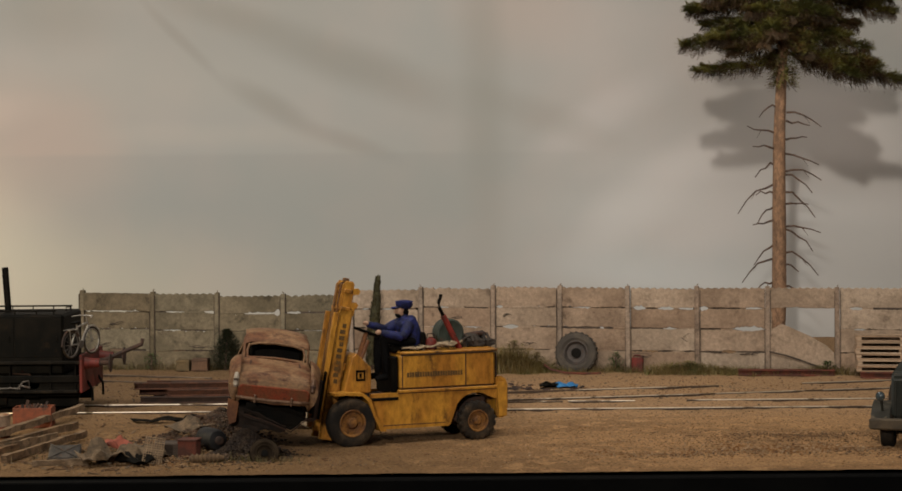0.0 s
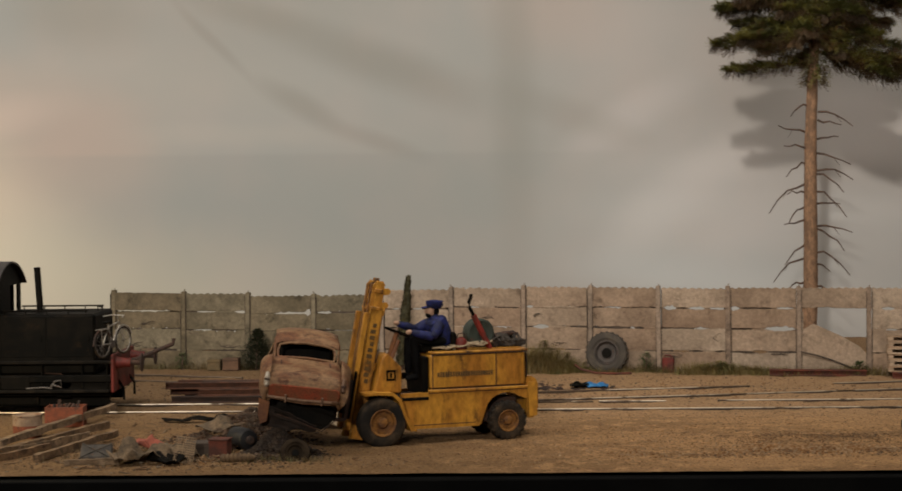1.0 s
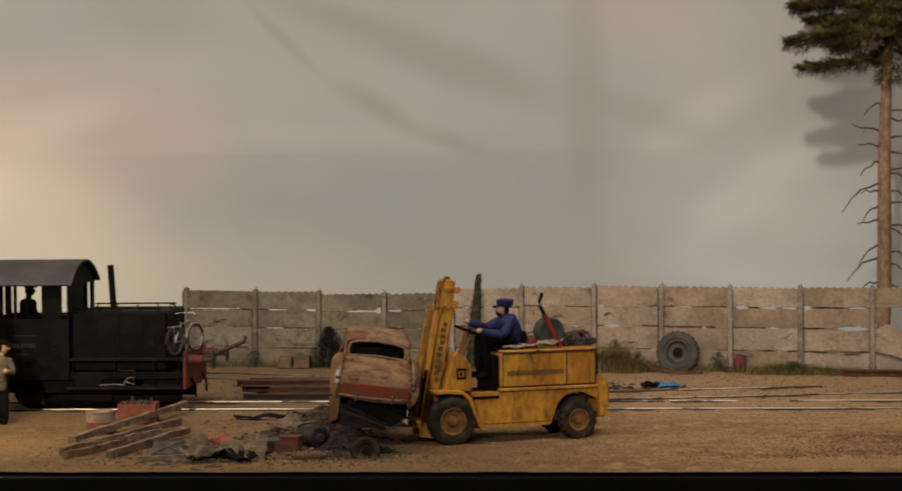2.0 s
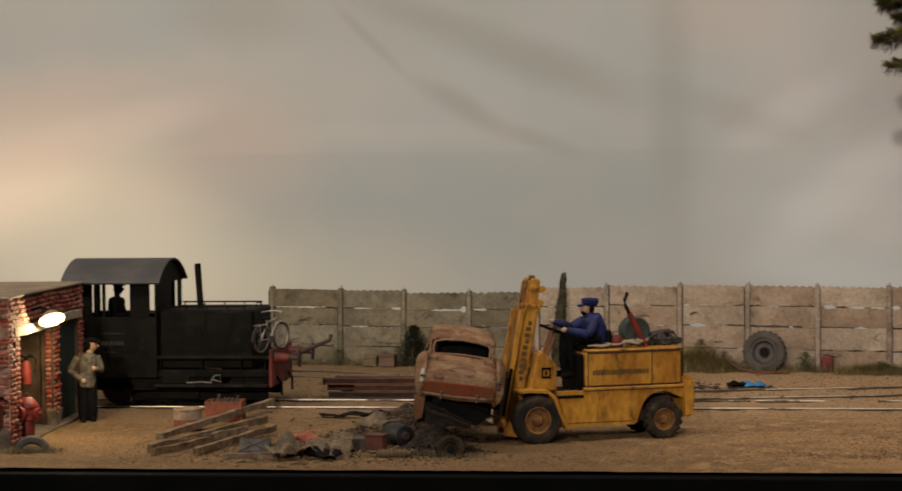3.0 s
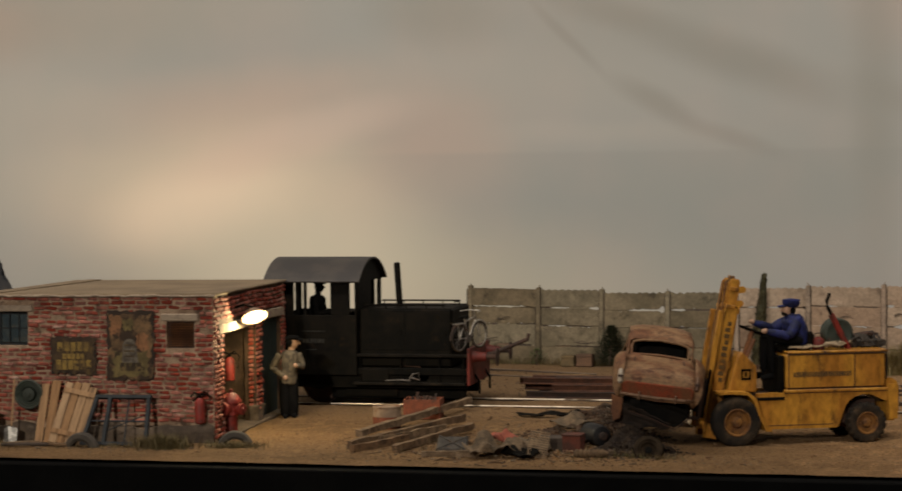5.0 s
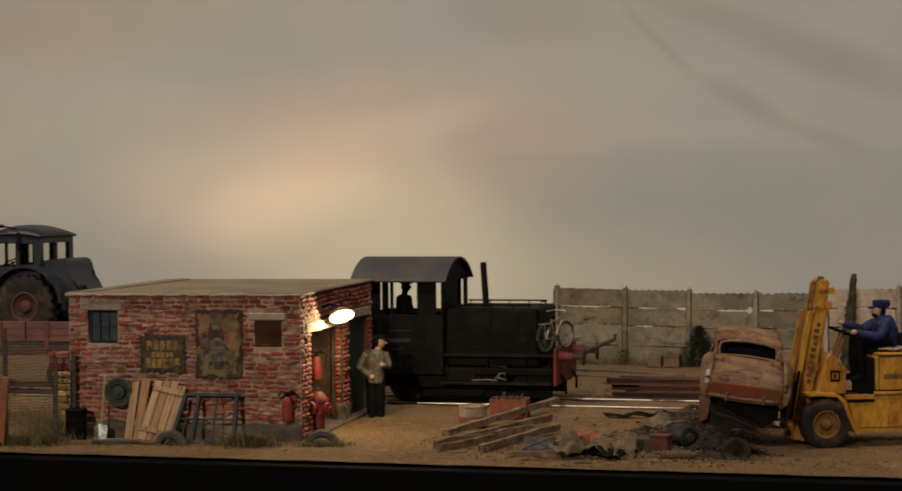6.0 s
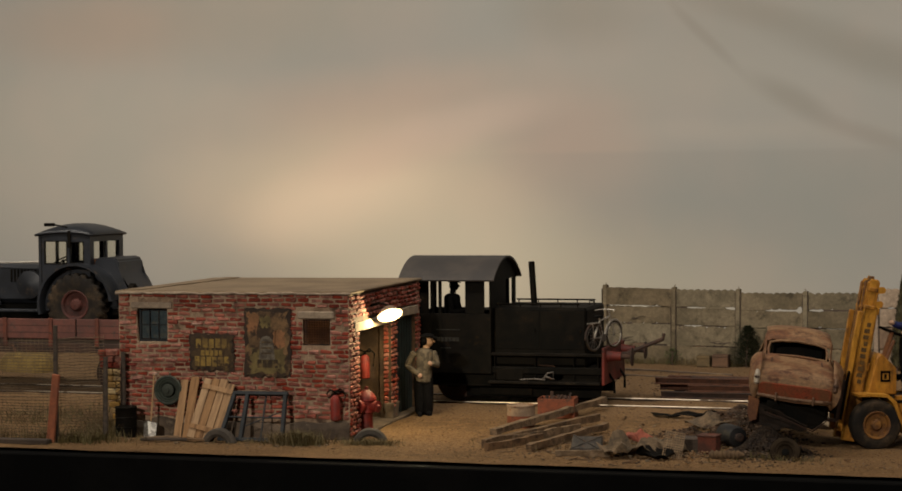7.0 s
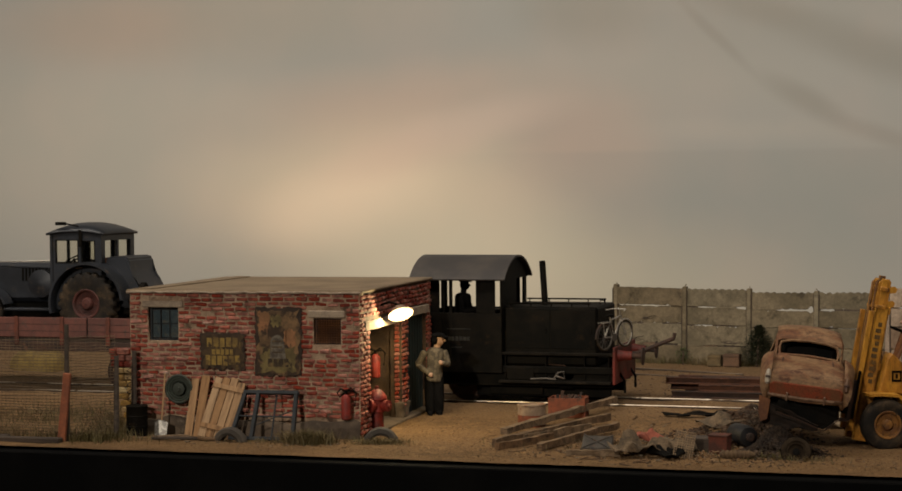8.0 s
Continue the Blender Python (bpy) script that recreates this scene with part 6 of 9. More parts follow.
        tube(bm, [(2.72, k * 0.92, 0.84), (3.30, k * 0.92, 0.80), (3.42, k * 0.92, 0.62), (4.20, k * 0.92, 0.60)], 0.022, 6)
        part("brake_rod", bm, DARK_RUST, lo)
        bm = bmesh.new()
        cyl(bm, (3.42, k * 0.86, 0.60), (3.42, k * 1.0, 0.60), 0.11, n=14)
        part("sand_valve", bm, BLACK_PAINT, lo)
        bm = bmesh.new()
        ys = sorted((k * 0.95, k * 1.20))
        box(bm, (1.90, ys[0], 0.42), (4.36, ys[1], 0.475), 0.01)
        part("step_board", bm, DUSTY_BOARD, lo)
        for x in (0.15, 0.48):
            bm = bmesh.new()
            box(bm, (x, min(k * 1.0, k * 1.12), 0.16), (x + 0.04, max(k * 1.0, k * 1.12), 0.62), 0.006)
            part("step_hanger", bm, BLACK_PAINT, lo)
        bm = bmesh.new()
        ys = sorted((k * 0.98, k * 1.16))
        box(bm, (0.10, ys[0], 0.20), (0.56, ys[1], 0.235), 0.008)
        part("cab_step", bm, BLACK_PAINT, lo)
    bm = bmesh.new()
    bars(bm, 1.0, 1.36, 0.52, 0.10, (-1.128, -1.121), 6, 8)
    part("number_bars", bm, STENCIL, lo, "faint pale stencilled bars")
    bm = bmesh.new()
    box(bm, (0.72, -1.128, 1.56), (1.26, -1.121, 1.58))
    box(bm, (0.82, -1.128, 1.16), (1.06, -1.121, 1.18))
    part("stencil_line", bm, STENCIL, lo)
    # controls in the cab
    bm = bmesh.new()
    box(bm, (1.35, -0.45, 0.78), (1.85, 0.45, 1.95), 0.04)
    part("control_desk", bm, BLACK_PAINT, lo)
    # buffer beams, buffers and coupling
    for x, d in ((4.40, 1), (0.02, -1)):
        bm = bmesh.new()
        x0, x1 = sorted((x, x + d * 0.06))
        box(bm, (x0, -1.16, 0.42), (x1, 1.16, 1.22), 0.012)
        beam = part("buffer_beam", bm, RED_PAINT, lo, "dull red buffer beam")
        for y in (-0.82, 0.82):
            bm = bmesh.new()
            lathe(bm, [(0.14, 0), (0.12, 0.15), (0.10, 0.6), (0.095, 1.0)], (x + d * 0.06, y, 1.02), (x + d * 0.36, y, 1.02), 16)
            part("buffer_sleeve", bm, RED_PAINT, beam, smooth=True)
            bm = bmesh.new()
            lathe(bm, [(0.055, 0), (0.055, 0.80), (0.19, 0.86), (0.20, 0.94), (0.12, 1.0)], (x + d * 0.34, y, 1.02), (x + d * 0.62, y, 1.02), 18)
            part("buffer_head", bm, DARK_RUST, beam, "dark steel buffer head", smooth=True)
        bm = bmesh.new()
        tube(bm, [(x + d * 0.05, 0, 0.98), (x + d * 0.35, 0, 1.02), (x + d * 1.12, 0, 1.34), (x + d * 1.14, 0, 1.46)] if d > 0 else [(x + d * 0.05, 0, 0.98), (x + d * 0.32, 0, 0.98), (x + d * 0.36, 0, 0.86)], 0.045, 8)
        part("coupling_hook", bm, DARK_RUST, beam)
        for y in (-0.6, 0.6):
            bm = bmesh.new()
            tube(bm, [(x + d * 0.05, y, 0.62), (x + d * 0.16, y, 0.45), (x + d * 0.16, y, 0.20)], 0.03)
            part("brake_hose", bm, BLACK_PAINT, beam)
    # plain black plates stand in for the shade between the wheels
    for y in (-0.84, 0.80):
        bm = bmesh.new()
        box(bm, (1.62, y, 0.14), (2.80, y + 0.04, 0.50), 0.01)
        part("brake_gear", bm, BLACK_PAINT, lo)
    # wheels, rods
    for x in (1.05, 3.35):
        for y in (-0.68, 0.68):
            bm = bmesh.new()
            lathe(bm, [(0.05, 0.2), (0.36, 0.25), (0.38, 0.05), (0.43, 0.0), (0.43, 0.8), (0.47, 0.85), (0.47, 1.0), (0.05, 0.9)], (x, y * 1.06, 0.43), (x, y * 0.90, 0.43), 26)
            part("wheel", bm, DARK_RUST, lo, smooth=True)
        bm = bmesh.new()
        box(bm, (x - 0.16, -0.98, 0.30), (x + 0.16, -0.86, 0.62), 0.03)
        part("axle_box", bm, BLACK_PAINT, lo)
        bm = bmesh.new()
        cyl(bm, (x, -0.9, 0.43), (x, 0.9, 0.43), 0.06)
        part("axle", bm, DARK_RUST, lo)
    # head lamp on the hood's front
    bm = bmesh.new()
    lathe(bm, [(0.08, 0), (0.13, 0.2), (0.14, 1.0), (0.12, 1.0), (0.02, 0.8)], (4.04, -0.62, 1.45), (4.20, -0.62, 1.45), 16)
    part("head_lamp", bm, BLACK_PAINT, lo, smooth=True)
    return lo


build_loco()
figure("figurine", [((0, 0, 0.0), (0.02, 0, 0.55), 0.15, 0.17, 0), ((0.02, 0, 0.55), (0.02, 0, 1.15), 0.17, 0.18, 0), ((0.02, -0.17, 1.10), (0.10, -0.22, 0.78), 0.075, 0.06, 0), ((0.10, -0.22, 0.78), (0.36, -0.16, 0.84), 0.06, 0.05, 0),
                    ((0.02, 0.17, 1.10), (0.14, 0.22, 0.80), 0.075, 0.06, 0), ((0.03, 0, 1.15), (0.04, 0, 1.28), 0.06, 0.06, 1)],
       [((0.06, 0, 1.36), 0.11, 0.09, 0.13, 1), ((0.17, 0, 1.35), 0.028, 0.02, 0.028, 1), ((0.05, 0, 1.46), 0.14, 0.125, 0.06, 0), ((0.15, 0, 1.43), 0.08, 0.08, 0.016, 0), ((0.38, -0.15, 0.85), 0.05, 0.04, 0.04, 1)],
       "dark painted driver figurine with cap standing in the locomotive's cab", pose((-12.2 + 0.88) * S, 39.25 * S, (0.08 + 1.14) * S), (DARK_CLOTH, DARK_CLOTH))


# ---- spruce behind the fence ----
def spray(verts, faces, base, along, up, length, width, rnd):
    """A flat twig covered with needles: a spine of thin needle blades on both sides."""
    side = along.cross(up).normalized()
    n = max(3, int(length / 0.045))
    for i in range(n):
        p = base + along * (length * i / n) - Vector((0, 0, 0.16 * length * (i / n) ** 2))
        for s in (-1, 1):
            tip = p + (side * s * rnd.uniform(0.7, 1.0) + along * 0.7 + up * rnd.uniform(-0.2, 0.5)).normalized() * width * (1 - 0.4 * i / n)
            w = along * 0.016
            k = len(verts)
            verts += [p - w, p + w, tip]
            faces.append((k, k + 1, k + 2))


def build_tree():
    tree = thing("spruce_tree", 8.92, 50.6, 0, 0, "tall spruce with bare lower trunk, dead twigs and drooping green crown", "tree")
    rnd = random.Random(21)
    bm = bmesh.new()
    height = 15.0
    rows = []
    n = 18
    for i in range(61):
        z = height * i / 60
        r = 0.205 * (1 - z / height) ** 0.6 + 0.015
        cx, cy = 0.020 * z + 0.03 * math.sin(z * 0.8), 0.02 * math.sin(z * 1.1)
        rows.append([bm.verts.new((cx + r * (1 + 0.10 * noise.noise(Vector((math.cos(a) * 2, math.sin(a) * 2, z * 1.6)))) * math.cos(a), cy + r * math.sin(a), z - 0.1)) for a in [2 * math.pi * j / n for j in range(n)]])
    for p, q in zip(rows, rows[1:]):
        for j in range(n):
            bm.faces.new((p[j], p[(j + 1) % n], q[(j + 1) % n], q[j]))
    part("trunk", bm, BARK, tree, "reddish-brown scaly bark", smooth=True)
    # dead twigs: height, direction (0 right, 180 left), length
    for z, turn, length in ((1.95, 10, 0.75), (2.1, 170, 0.55), (2.55, 0, 0.5), (2.75, 195, 1.1), (2.9, 20, 1.15), (3.05, 160, 0.7), (3.5, -15, 0.95), (3.55, 30, 1.2), (3.75, 185, 0.75), (4.1, 165, 0.6), (4.2, 15, 0.8), (4.5, 190, 0.65), (4.55, -25, 1.0),
                            (4.75, 175, 1.3), (5.0, 20, 0.9), (5.15, -10, 1.2), (5.3, 200, 0.7), (5.6, 0, 1.1), (5.75, 160, 0.8), (5.95, 25, 0.7), (6.2, 180, 1.0), (6.45, -20, 0.8), (6.7, 10, 1.15), (6.9, 170, 0.6)):
        a = radians(turn)
        d = Vector((math.cos(a), -math.sin(abs(a) if turn < 0 else 0.3) * 0.6, 0)).normalized()
        bm = bmesh.new()
        c = Vector((0.02 * z, 0, z))
        length *= 0.82
        bend, rise = rnd.uniform(-0.85, 0.05), rnd.uniform(-0.10, 0.25)
        pts = [c + d * (0.14 + length * t) + Vector((0, rnd.uniform(-0.05, 0.05), rise * length * t + bend * length * t * t + rnd.uniform(-0.05, 0.05))) for t in (0, 0.25, 0.5, 0.75, 1.0)]
        tube(bm, pts, 0.034, 5, 0.4)
        if length > 0.8:
            tube(bm, [pts[2], pts[2] + Vector((d.x * 0.15, -0.1, -0.22))], 0.012, 4, 0.4)
        part("dead_twig", bm, TWIG, tree)
    # crown: layered boughs with gaps between them, green shoots on top and brown dead ones hanging below
    green, brown, limbs = ([], []), ([], []), bmesh.new()
    # height at the trunk, direction (0 right, 180 left), reach, height of the tip, fullness
    boughs = [(8.20, 181, 2.40, 7.80, 0.42), (8.15, 172, 2.15, 7.92, 0.40), (9.00, 184, 2.75, 8.50, 0.80), (9.10, 204, 2.30, 8.62, 0.85), (9.35, 166, 2.20, 9.12, 0.70), (9.90, 178, 2.60, 9.45, 0.80), (10.05, 200, 2.40, 9.75, 0.80),
              (8.45, -4, 3.25, 7.48, 0.72), (8.60, -26, 2.70, 7.75, 0.90), (8.75, 9, 2.60, 8.05, 0.95), (9.30, -12, 1.80, 8.72, 0.80), (9.45, 18, 1.70, 8.90, 0.80), (9.95, 2, 3.00, 9.68, 0.55), (10.15, -10, 2.90, 9.92, 0.65),
              (9.15, -62, 1.30, 8.60, 0.55), (9.15, 240, 1.40, 8.60, 0.55), (9.75, -90, 1.20, 9.25, 0.60), (9.75, -45, 1.60, 9.25, 0.60), (9.75, 228, 1.70, 9.35, 0.60),
              (9.50, -5, 2.30, 8.35, 0.85), (9.90, 8, 2.10, 9.05, 0.95), (10.30, 4, 3.10, 9.35, 0.80), (9.60, 187, 2.00, 8.75, 0.85), (10.25, 180, 2.50, 9.45, 0.80), (9.20, -72, 1.50, 8.25, 0.85), (9.60, 250, 1.50, 8.85, 0.85), (8.85, 202, 1.70, 8.35, 0.70), (8.75, -38, 2.30, 7.60, 0.70),
              (8.60, 92, 1.60, 8.20, 0.60), (9.05, 125, 1.90, 8.60, 0.60), (9.05, 58, 1.70, 8.62, 0.60), (9.65, 95, 1.80, 9.30, 0.70)]
    z, level = 10.4, 0
    while z < 14.6:
        reach = 0.30 + (14.9 - z) * 0.46
        for k in range(6):
            reach_k = reach * rnd.uniform(0.6, 1.1)
            boughs.append((z + rnd.uniform(-0.2, 0.2), 60 * (k + rnd.uniform(-0.35, 0.35)) + level * 40, reach_k, z - reach_k * rnd.uniform(0.0, 0.22), 0.75))
        z += 0.6
        level += 1
    up = Vector((0, 0, 1))
    for z, turn, length, tip, full in boughs:
        a = radians(turn)
        d = Vector((math.cos(a), math.sin(a) * 0.9, 0))
        base = Vector((0.02 * z, 0, z))
        pts = [base + d * (length * t) + Vector((0, 0, (tip - z) * t ** 0.8 + 0.10 * length * t * (t - 0.75) + 0.06 * noise.noise(Vector((z * 7 + t * 4, a, 0))))) for t in [i / 8 for i in range(9)]]
        tube(limbs, pts, 0.05, 5, 0.25)
        for i in range(int(length * 640 * full)):
            t = rnd.uniform(0.06, 1.0) ** 0.7
            j = min(int(t * 8), 7)
            p = pts[j].lerp(pts[j + 1], t * 8 - j)
            fwd = (pts[j + 1] - pts[j]).normalized()
            side = fwd.cross(up).normalized() * rnd.choice((-1, 1))
            # tufts of shoots, fullest in the middle of the bough
            tuft = max(0.12, 0.62 + 0.95 * noise.noise(Vector((t * length * 2.4, a * 5, z))))
            girth = full * tuft * (1.25 - t) * min(1.0, 0.35 + 2.2 * t)
            roll = rnd.uniform(0, 2 * math.pi)
            out = girth * rnd.random() ** 0.6
            p = p + side * (out * abs(math.cos(roll)) * 0.9) + up * (out * math.sin(roll) * 0.62)
            if math.sin(roll) < 0.1 and rnd.random() < 0.62:
                way = (fwd * rnd.uniform(0.0, 0.7) + side * rnd.uniform(0, 0.6) - up * rnd.uniform(0.4, 1.1)).normalized()
                spray(*brown, p, way, fwd, rnd.uniform(0.14, 0.30), rnd.uniform(0.05, 0.085), rnd)
            else:
                way = (fwd * rnd.uniform(0.3, 1.0) + side * rnd.uniform(0.1, 0.9) + up * rnd.uniform(-0.1, 0.7)).normalized()
                spray(*green, p, way, up, rnd.uniform(0.16, 0.32), rnd.uniform(0.07, 0.115), rnd)
    for _ in range(520):
        # tuft where the crown meets the bare trunk
        a = rnd.uniform(0, 2 * math.pi)
        p = Vector((0.17 + 0.24 * math.cos(a), -0.18 + 0.20 * math.sin(a), rnd.uniform(7.45, 8.35)))
        spray(*(brown if rnd.random() < 0.4 else green), p, Vector((math.cos(a), math.sin(a), rnd.uniform(-0.9, 0.6))).normalized(), up, rnd.uniform(0.15, 0.32), 0.075, rnd)
    part("bough", limbs, TWIG, tree)["kind"] = "stuff"
    for name, (verts, faces), mat, label in (("crown", green, NEEDLES, "green needle shoots"), ("dead_growth", brown, NEEDLES_BROWN, "brown dead shoots hanging under the boughs")):
        me = bpy.data.meshes.new(name)
        me.from_pydata([(v * S)[:] for v in verts], [], faces)
        me.materials.append(mat)
        ob = new(name, me)
        ob.parent = tree
        ob["kind"], ob["label"] = "stuff", label
    return tree


build_tree()


# ---- flat wagon with a tractor on it ----
def build_wagon():
    wg = thing("flat_wagon", -21.95, 39.7, 0.08, 0, "red-brown flat wagon with low side boards on the yard track", "wagon")
    bm = bmesh.new()
    box(bm, (-3.6, -1.12, 1.12), (3.6, 1.12, 1.32), 0.02)
    part("deck", bm, WOOD_DARK, wg, "dark plank deck")
    for y in (-1.18, 1.13):
        for k in range(4):
            bm = bmesh.new()
            x0 = -3.6 + k * 1.8
            box(bm, (x0 + 0.02, y, 1.24), (x0 + 1.78, y + 0.05, 1.70), 0.012)
            board = part("side_board", bm, WAGON_RED, wg)
            for z in (1.38, 1.54):
                bm = bmesh.new()
                box(bm, (x0 + 0.03, y - 0.004 if y < 0 else y + 0.05, z), (x0 + 1.77, y if y < 0 else y + 0.054, z + 0.012))
                part("plank_joint", bm, DARK_RUST, board)
        for k in range(7):
            bm = bmesh.new()
            x = -3.55 + k * 1.18
            box(bm, (x - 0.05, y - 0.05 if y < 0 else y + 0.055, 1.06), (x + 0.05, y - 0.006 if y < 0 else y + 0.10, 1.72), 0.01)
            part("stanchion", bm, RUST_RED, wg)
        bm = bmesh.new()
        box(bm, (-3.62, y - 0.02, 0.92), (3.62, y + 0.07, 1.14), 0.012)
        part("sole_bar", bm, DARK_RUST, wg)
    for x in (-3.66, 3.62):
        bm = bmesh.new()
        box(bm, (x, -1.18, 0.90), (x + 0.05, 1.18, 1.70), 0.012)
        part("end_board", bm, WAGON_RED, wg)
    for z in (1.32, 1.54):
        bm = bmesh.new()
        box(bm, (3.42, -1.192, z), (3.55, -1.184, z + 0.13))
        part("end_mark", bm, CREAM, wg, "white painted end marking")
    for x in (-2.5, 2.5):
        for y in (-0.68, 0.68):
            bm = bmesh.new()
            lathe(bm, [(0.05, 0.2), (0.36, 0.25), (0.38, 0.05), (0.42, 0.0), (0.42, 0.8), (0.46, 0.85), (0.46, 1.0), (0.05, 0.9)], (x, y * 1.06, 0.42), (x, y * 0.90, 0.42), 26)
            part("wheel", bm, DARK_RUST, wg, smooth=True)
            bm = bmesh.new()
            box(bm, (x - 0.18, y * 1.28 - 0.06, 0.30), (x + 0.18, y * 1.28 + 0.06, 0.92), 0.03)
            part("axle_guard", bm, DARK_RUST, wg)
        bm = bmesh.new()
        cyl(bm, (x, -0.9, 0.42), (x, 0.9, 0.42), 0.06)
        part("axle", bm, DARK_RUST, wg)
    for x, d in ((3.67, 1), (-3.67, -1)):
        for y in (-0.82, 0.82):
            bm = bmesh.new()
            lathe(bm, [(0.10, 0), (0.09, 0.6), (0.18, 0.72), (0.19, 0.9), (0.1, 1.0)], (x, y, 1.0), (x + d * 0.50, y, 1.0), 16)
            part("buffer", bm, DARK_RUST, wg, smooth=True)
    return wg


build_wagon()


def build_tractor():
    """Heavy road tractor, nose towards -x. Origin under the rear axle, on the wagon's deck."""
    tr = thing("tractor", -20.2, 39.7, 1.40, 0, "old dark blue-grey road tractor with closed cab and treaded tyres", "tractor")
    # cab built of panels round real windows
    def panel(name, u0, u1, z0, z1, holes, y0, y1):
        bm = bmesh.new()
        us = sorted({u0, u1, *[k for a in holes for k in a[:2]]})
        zs = sorted({z0, z1, *[k for a in holes for k in a[2:]]})
        for a, b in zip(us, us[1:]):
            for c, d in zip(zs, zs[1:]):
                if not any(p < (a + b) / 2 < q and r < (c + d) / 2 < t for p, q, r, t in holes):
                    box(bm, (a, y0, c), (b, y1, d))
        weld(bm)
        return part(name, bm, BLUE_GREY, tr)
    side = [(-0.88, -0.33, 1.66, 2.16), (-0.22, 0.10, 1.68, 2.14)]
    for y0, y1 in ((-0.86, -0.81), (0.81, 0.86)):
        panel("cab_side", -1.05, 0.28, 0.55, 2.36, side, y0, y1)
    for x in (-1.05, 0.23):
        bm = bmesh.new()
        for a, b, c, d in ((-0.81, -0.66, 0.8, 2.36), (0.66, 0.81, 0.8, 2.36), (-0.66, 0.66, 0.8, 1.62), (-0.66, 0.66, 2.16, 2.36), (-0.04, 0.04, 1.62, 2.16)):
            box(bm, (x, a, c), (x + 0.05, b, d))
        part("cab_end", bm, BLUE_GREY, tr)
    for (a, b, c, d) in side:
        for y in (-0.842, 0.838):
            bm = bmesh.new()
            box(bm, (a, y, c), (b, y + 0.004, d))
            part("window_pane", bm, GLASS, tr)
        bm = bmesh.new()
        for lo, hi in (((a - 0.02, -0.872, c - 0.02), (b + 0.02, -0.86, c)), ((a - 0.02, -0.872, d), (b + 0.02, -0.86, d + 0.02)), ((a - 0.02, -0.872, c), (a, -0.86, d)), ((b, -0.872, c), (b + 0.02, -0.86, d))):
            box(bm, lo, hi)
        part("window_frame", bm, BLACK_PAINT, tr)
    # roof, crowned
    bm = bmesh.new()
    nx, ny = 12, 8
    g = []
    for i in range(nx + 1):
        u = -1 + 2 * i / nx
        g.append([bm.verts.new((-0.385 + u * 0.74, v * 0.92, 2.36 + 0.22 * (1 - abs(u) ** 2.6) * (1 - 0.7 * abs(v) ** 2.5) - (0.03 if abs(u) == 1 or abs(v) == 1 else 0))) for v in [-1 + 2 * j / ny for j in range(ny + 1)]])
    for p, q in zip(g, g[1:]):
        for j in range(ny):
            bm.faces.new((p[j], q[j], q[j + 1], p[j + 1]))
    ob = part("roof", bm, BLUE_GREY, tr, smooth=True)
    ob.modifiers.new("thickness", "SOLIDIFY").thickness = 0.05 * S
    # door seam, handle and direction arm
    bm = bmesh.new()
    for lo, hi in (((-0.98, -0.866, 0.85), (-0.965, -0.86, 2.28)), ((-0.235, -0.866, 0.85), (-0.22, -0.86, 2.28))):
        box(bm, lo, hi)
    part("door_seam", bm, BLACK_PAINT, tr)
    bm = bmesh.new()
    tube(bm, [(-0.34, -0.86, 1.53), (-0.34, -0.90, 1.53), (-0.18, -0.90, 1.53)], 0.018)
    part("door_handle", bm, BRIGHT_METAL, tr)
    bm = bmesh.new()
    box(bm, (-0.27, -0.93, 2.02), (-0.19, -0.88, 2.42), 0.01)
    part("indicator_arm", bm, BLACK_PAINT, tr)
    bm = bmesh.new()
    tube(bm, [(-0.30, -0.86, 2.50), (-0.62, -0.90, 2.56)], 0.02)
    box(bm, (-0.86, -0.95, 2.52), (-0.58, -0.90, 2.60), 0.015, None)
    part("mirror", bm, BLACK_PAINT, tr)
    # rear body: box and sloped tail
    bm = bmesh.new()
    prism(bm, [(0.28, 0.55), (0.28, 1.72), (0.33, 1.78), (0.78, 1.79), (0.88, 1.72), (0.92, 1.35), (1.18, 1.05), (1.26, 0.80), (1.15, 0.62)], -0.66, 0.66)
    bmesh.ops.bevel(bm, geom=bm.edges, offset=0.04, segments=2, affect="EDGES")
    part("rear_box", bm, BLUE_GREY, tr, smooth=True)
    bm = bmesh.new()
    lathe(bm, [(0.08, 0), (0.11, 0.2), (0.11, 0.8), (0.06, 1)], (1.14, -0.6, 1.08), (1.32, -0.6, 1.08), 14)
    part("rear_lamp", bm, BLACK_PAINT, tr, smooth=True)
    bm = bmesh.new()
    box(bm, (0.4, -0.62, 0.42), (1.25, 0.62, 0.60), 0.03)
    part("tow_bar", bm, BLACK_PAINT, tr)
    # fenders
    for k in (-1, 1):
        bm = bmesh.new()
        outer = [(x, z) for x, z in arc(0, 0.72, 0.95, 195, 5, 20)]
        inner = [(x, z) for x, z in arc(0, 0.72, 0.89, 5, 195, 20)]
        prism(bm, outer + inner, *sorted((k * 0.62, k * 1.16)))
        part("fender", bm, BLUE_GREY, tr, smooth=True)
        wheel(tr, "rear_wheel", (0, k * 0.94, 0.70), 0.70, 0.40, RUBBER, M("wheel_red", (0.060, 0.017, 0.012), (0.036, 0.013, 0.010), 0.7, 0, 4.0), 0.50, lugs=20)
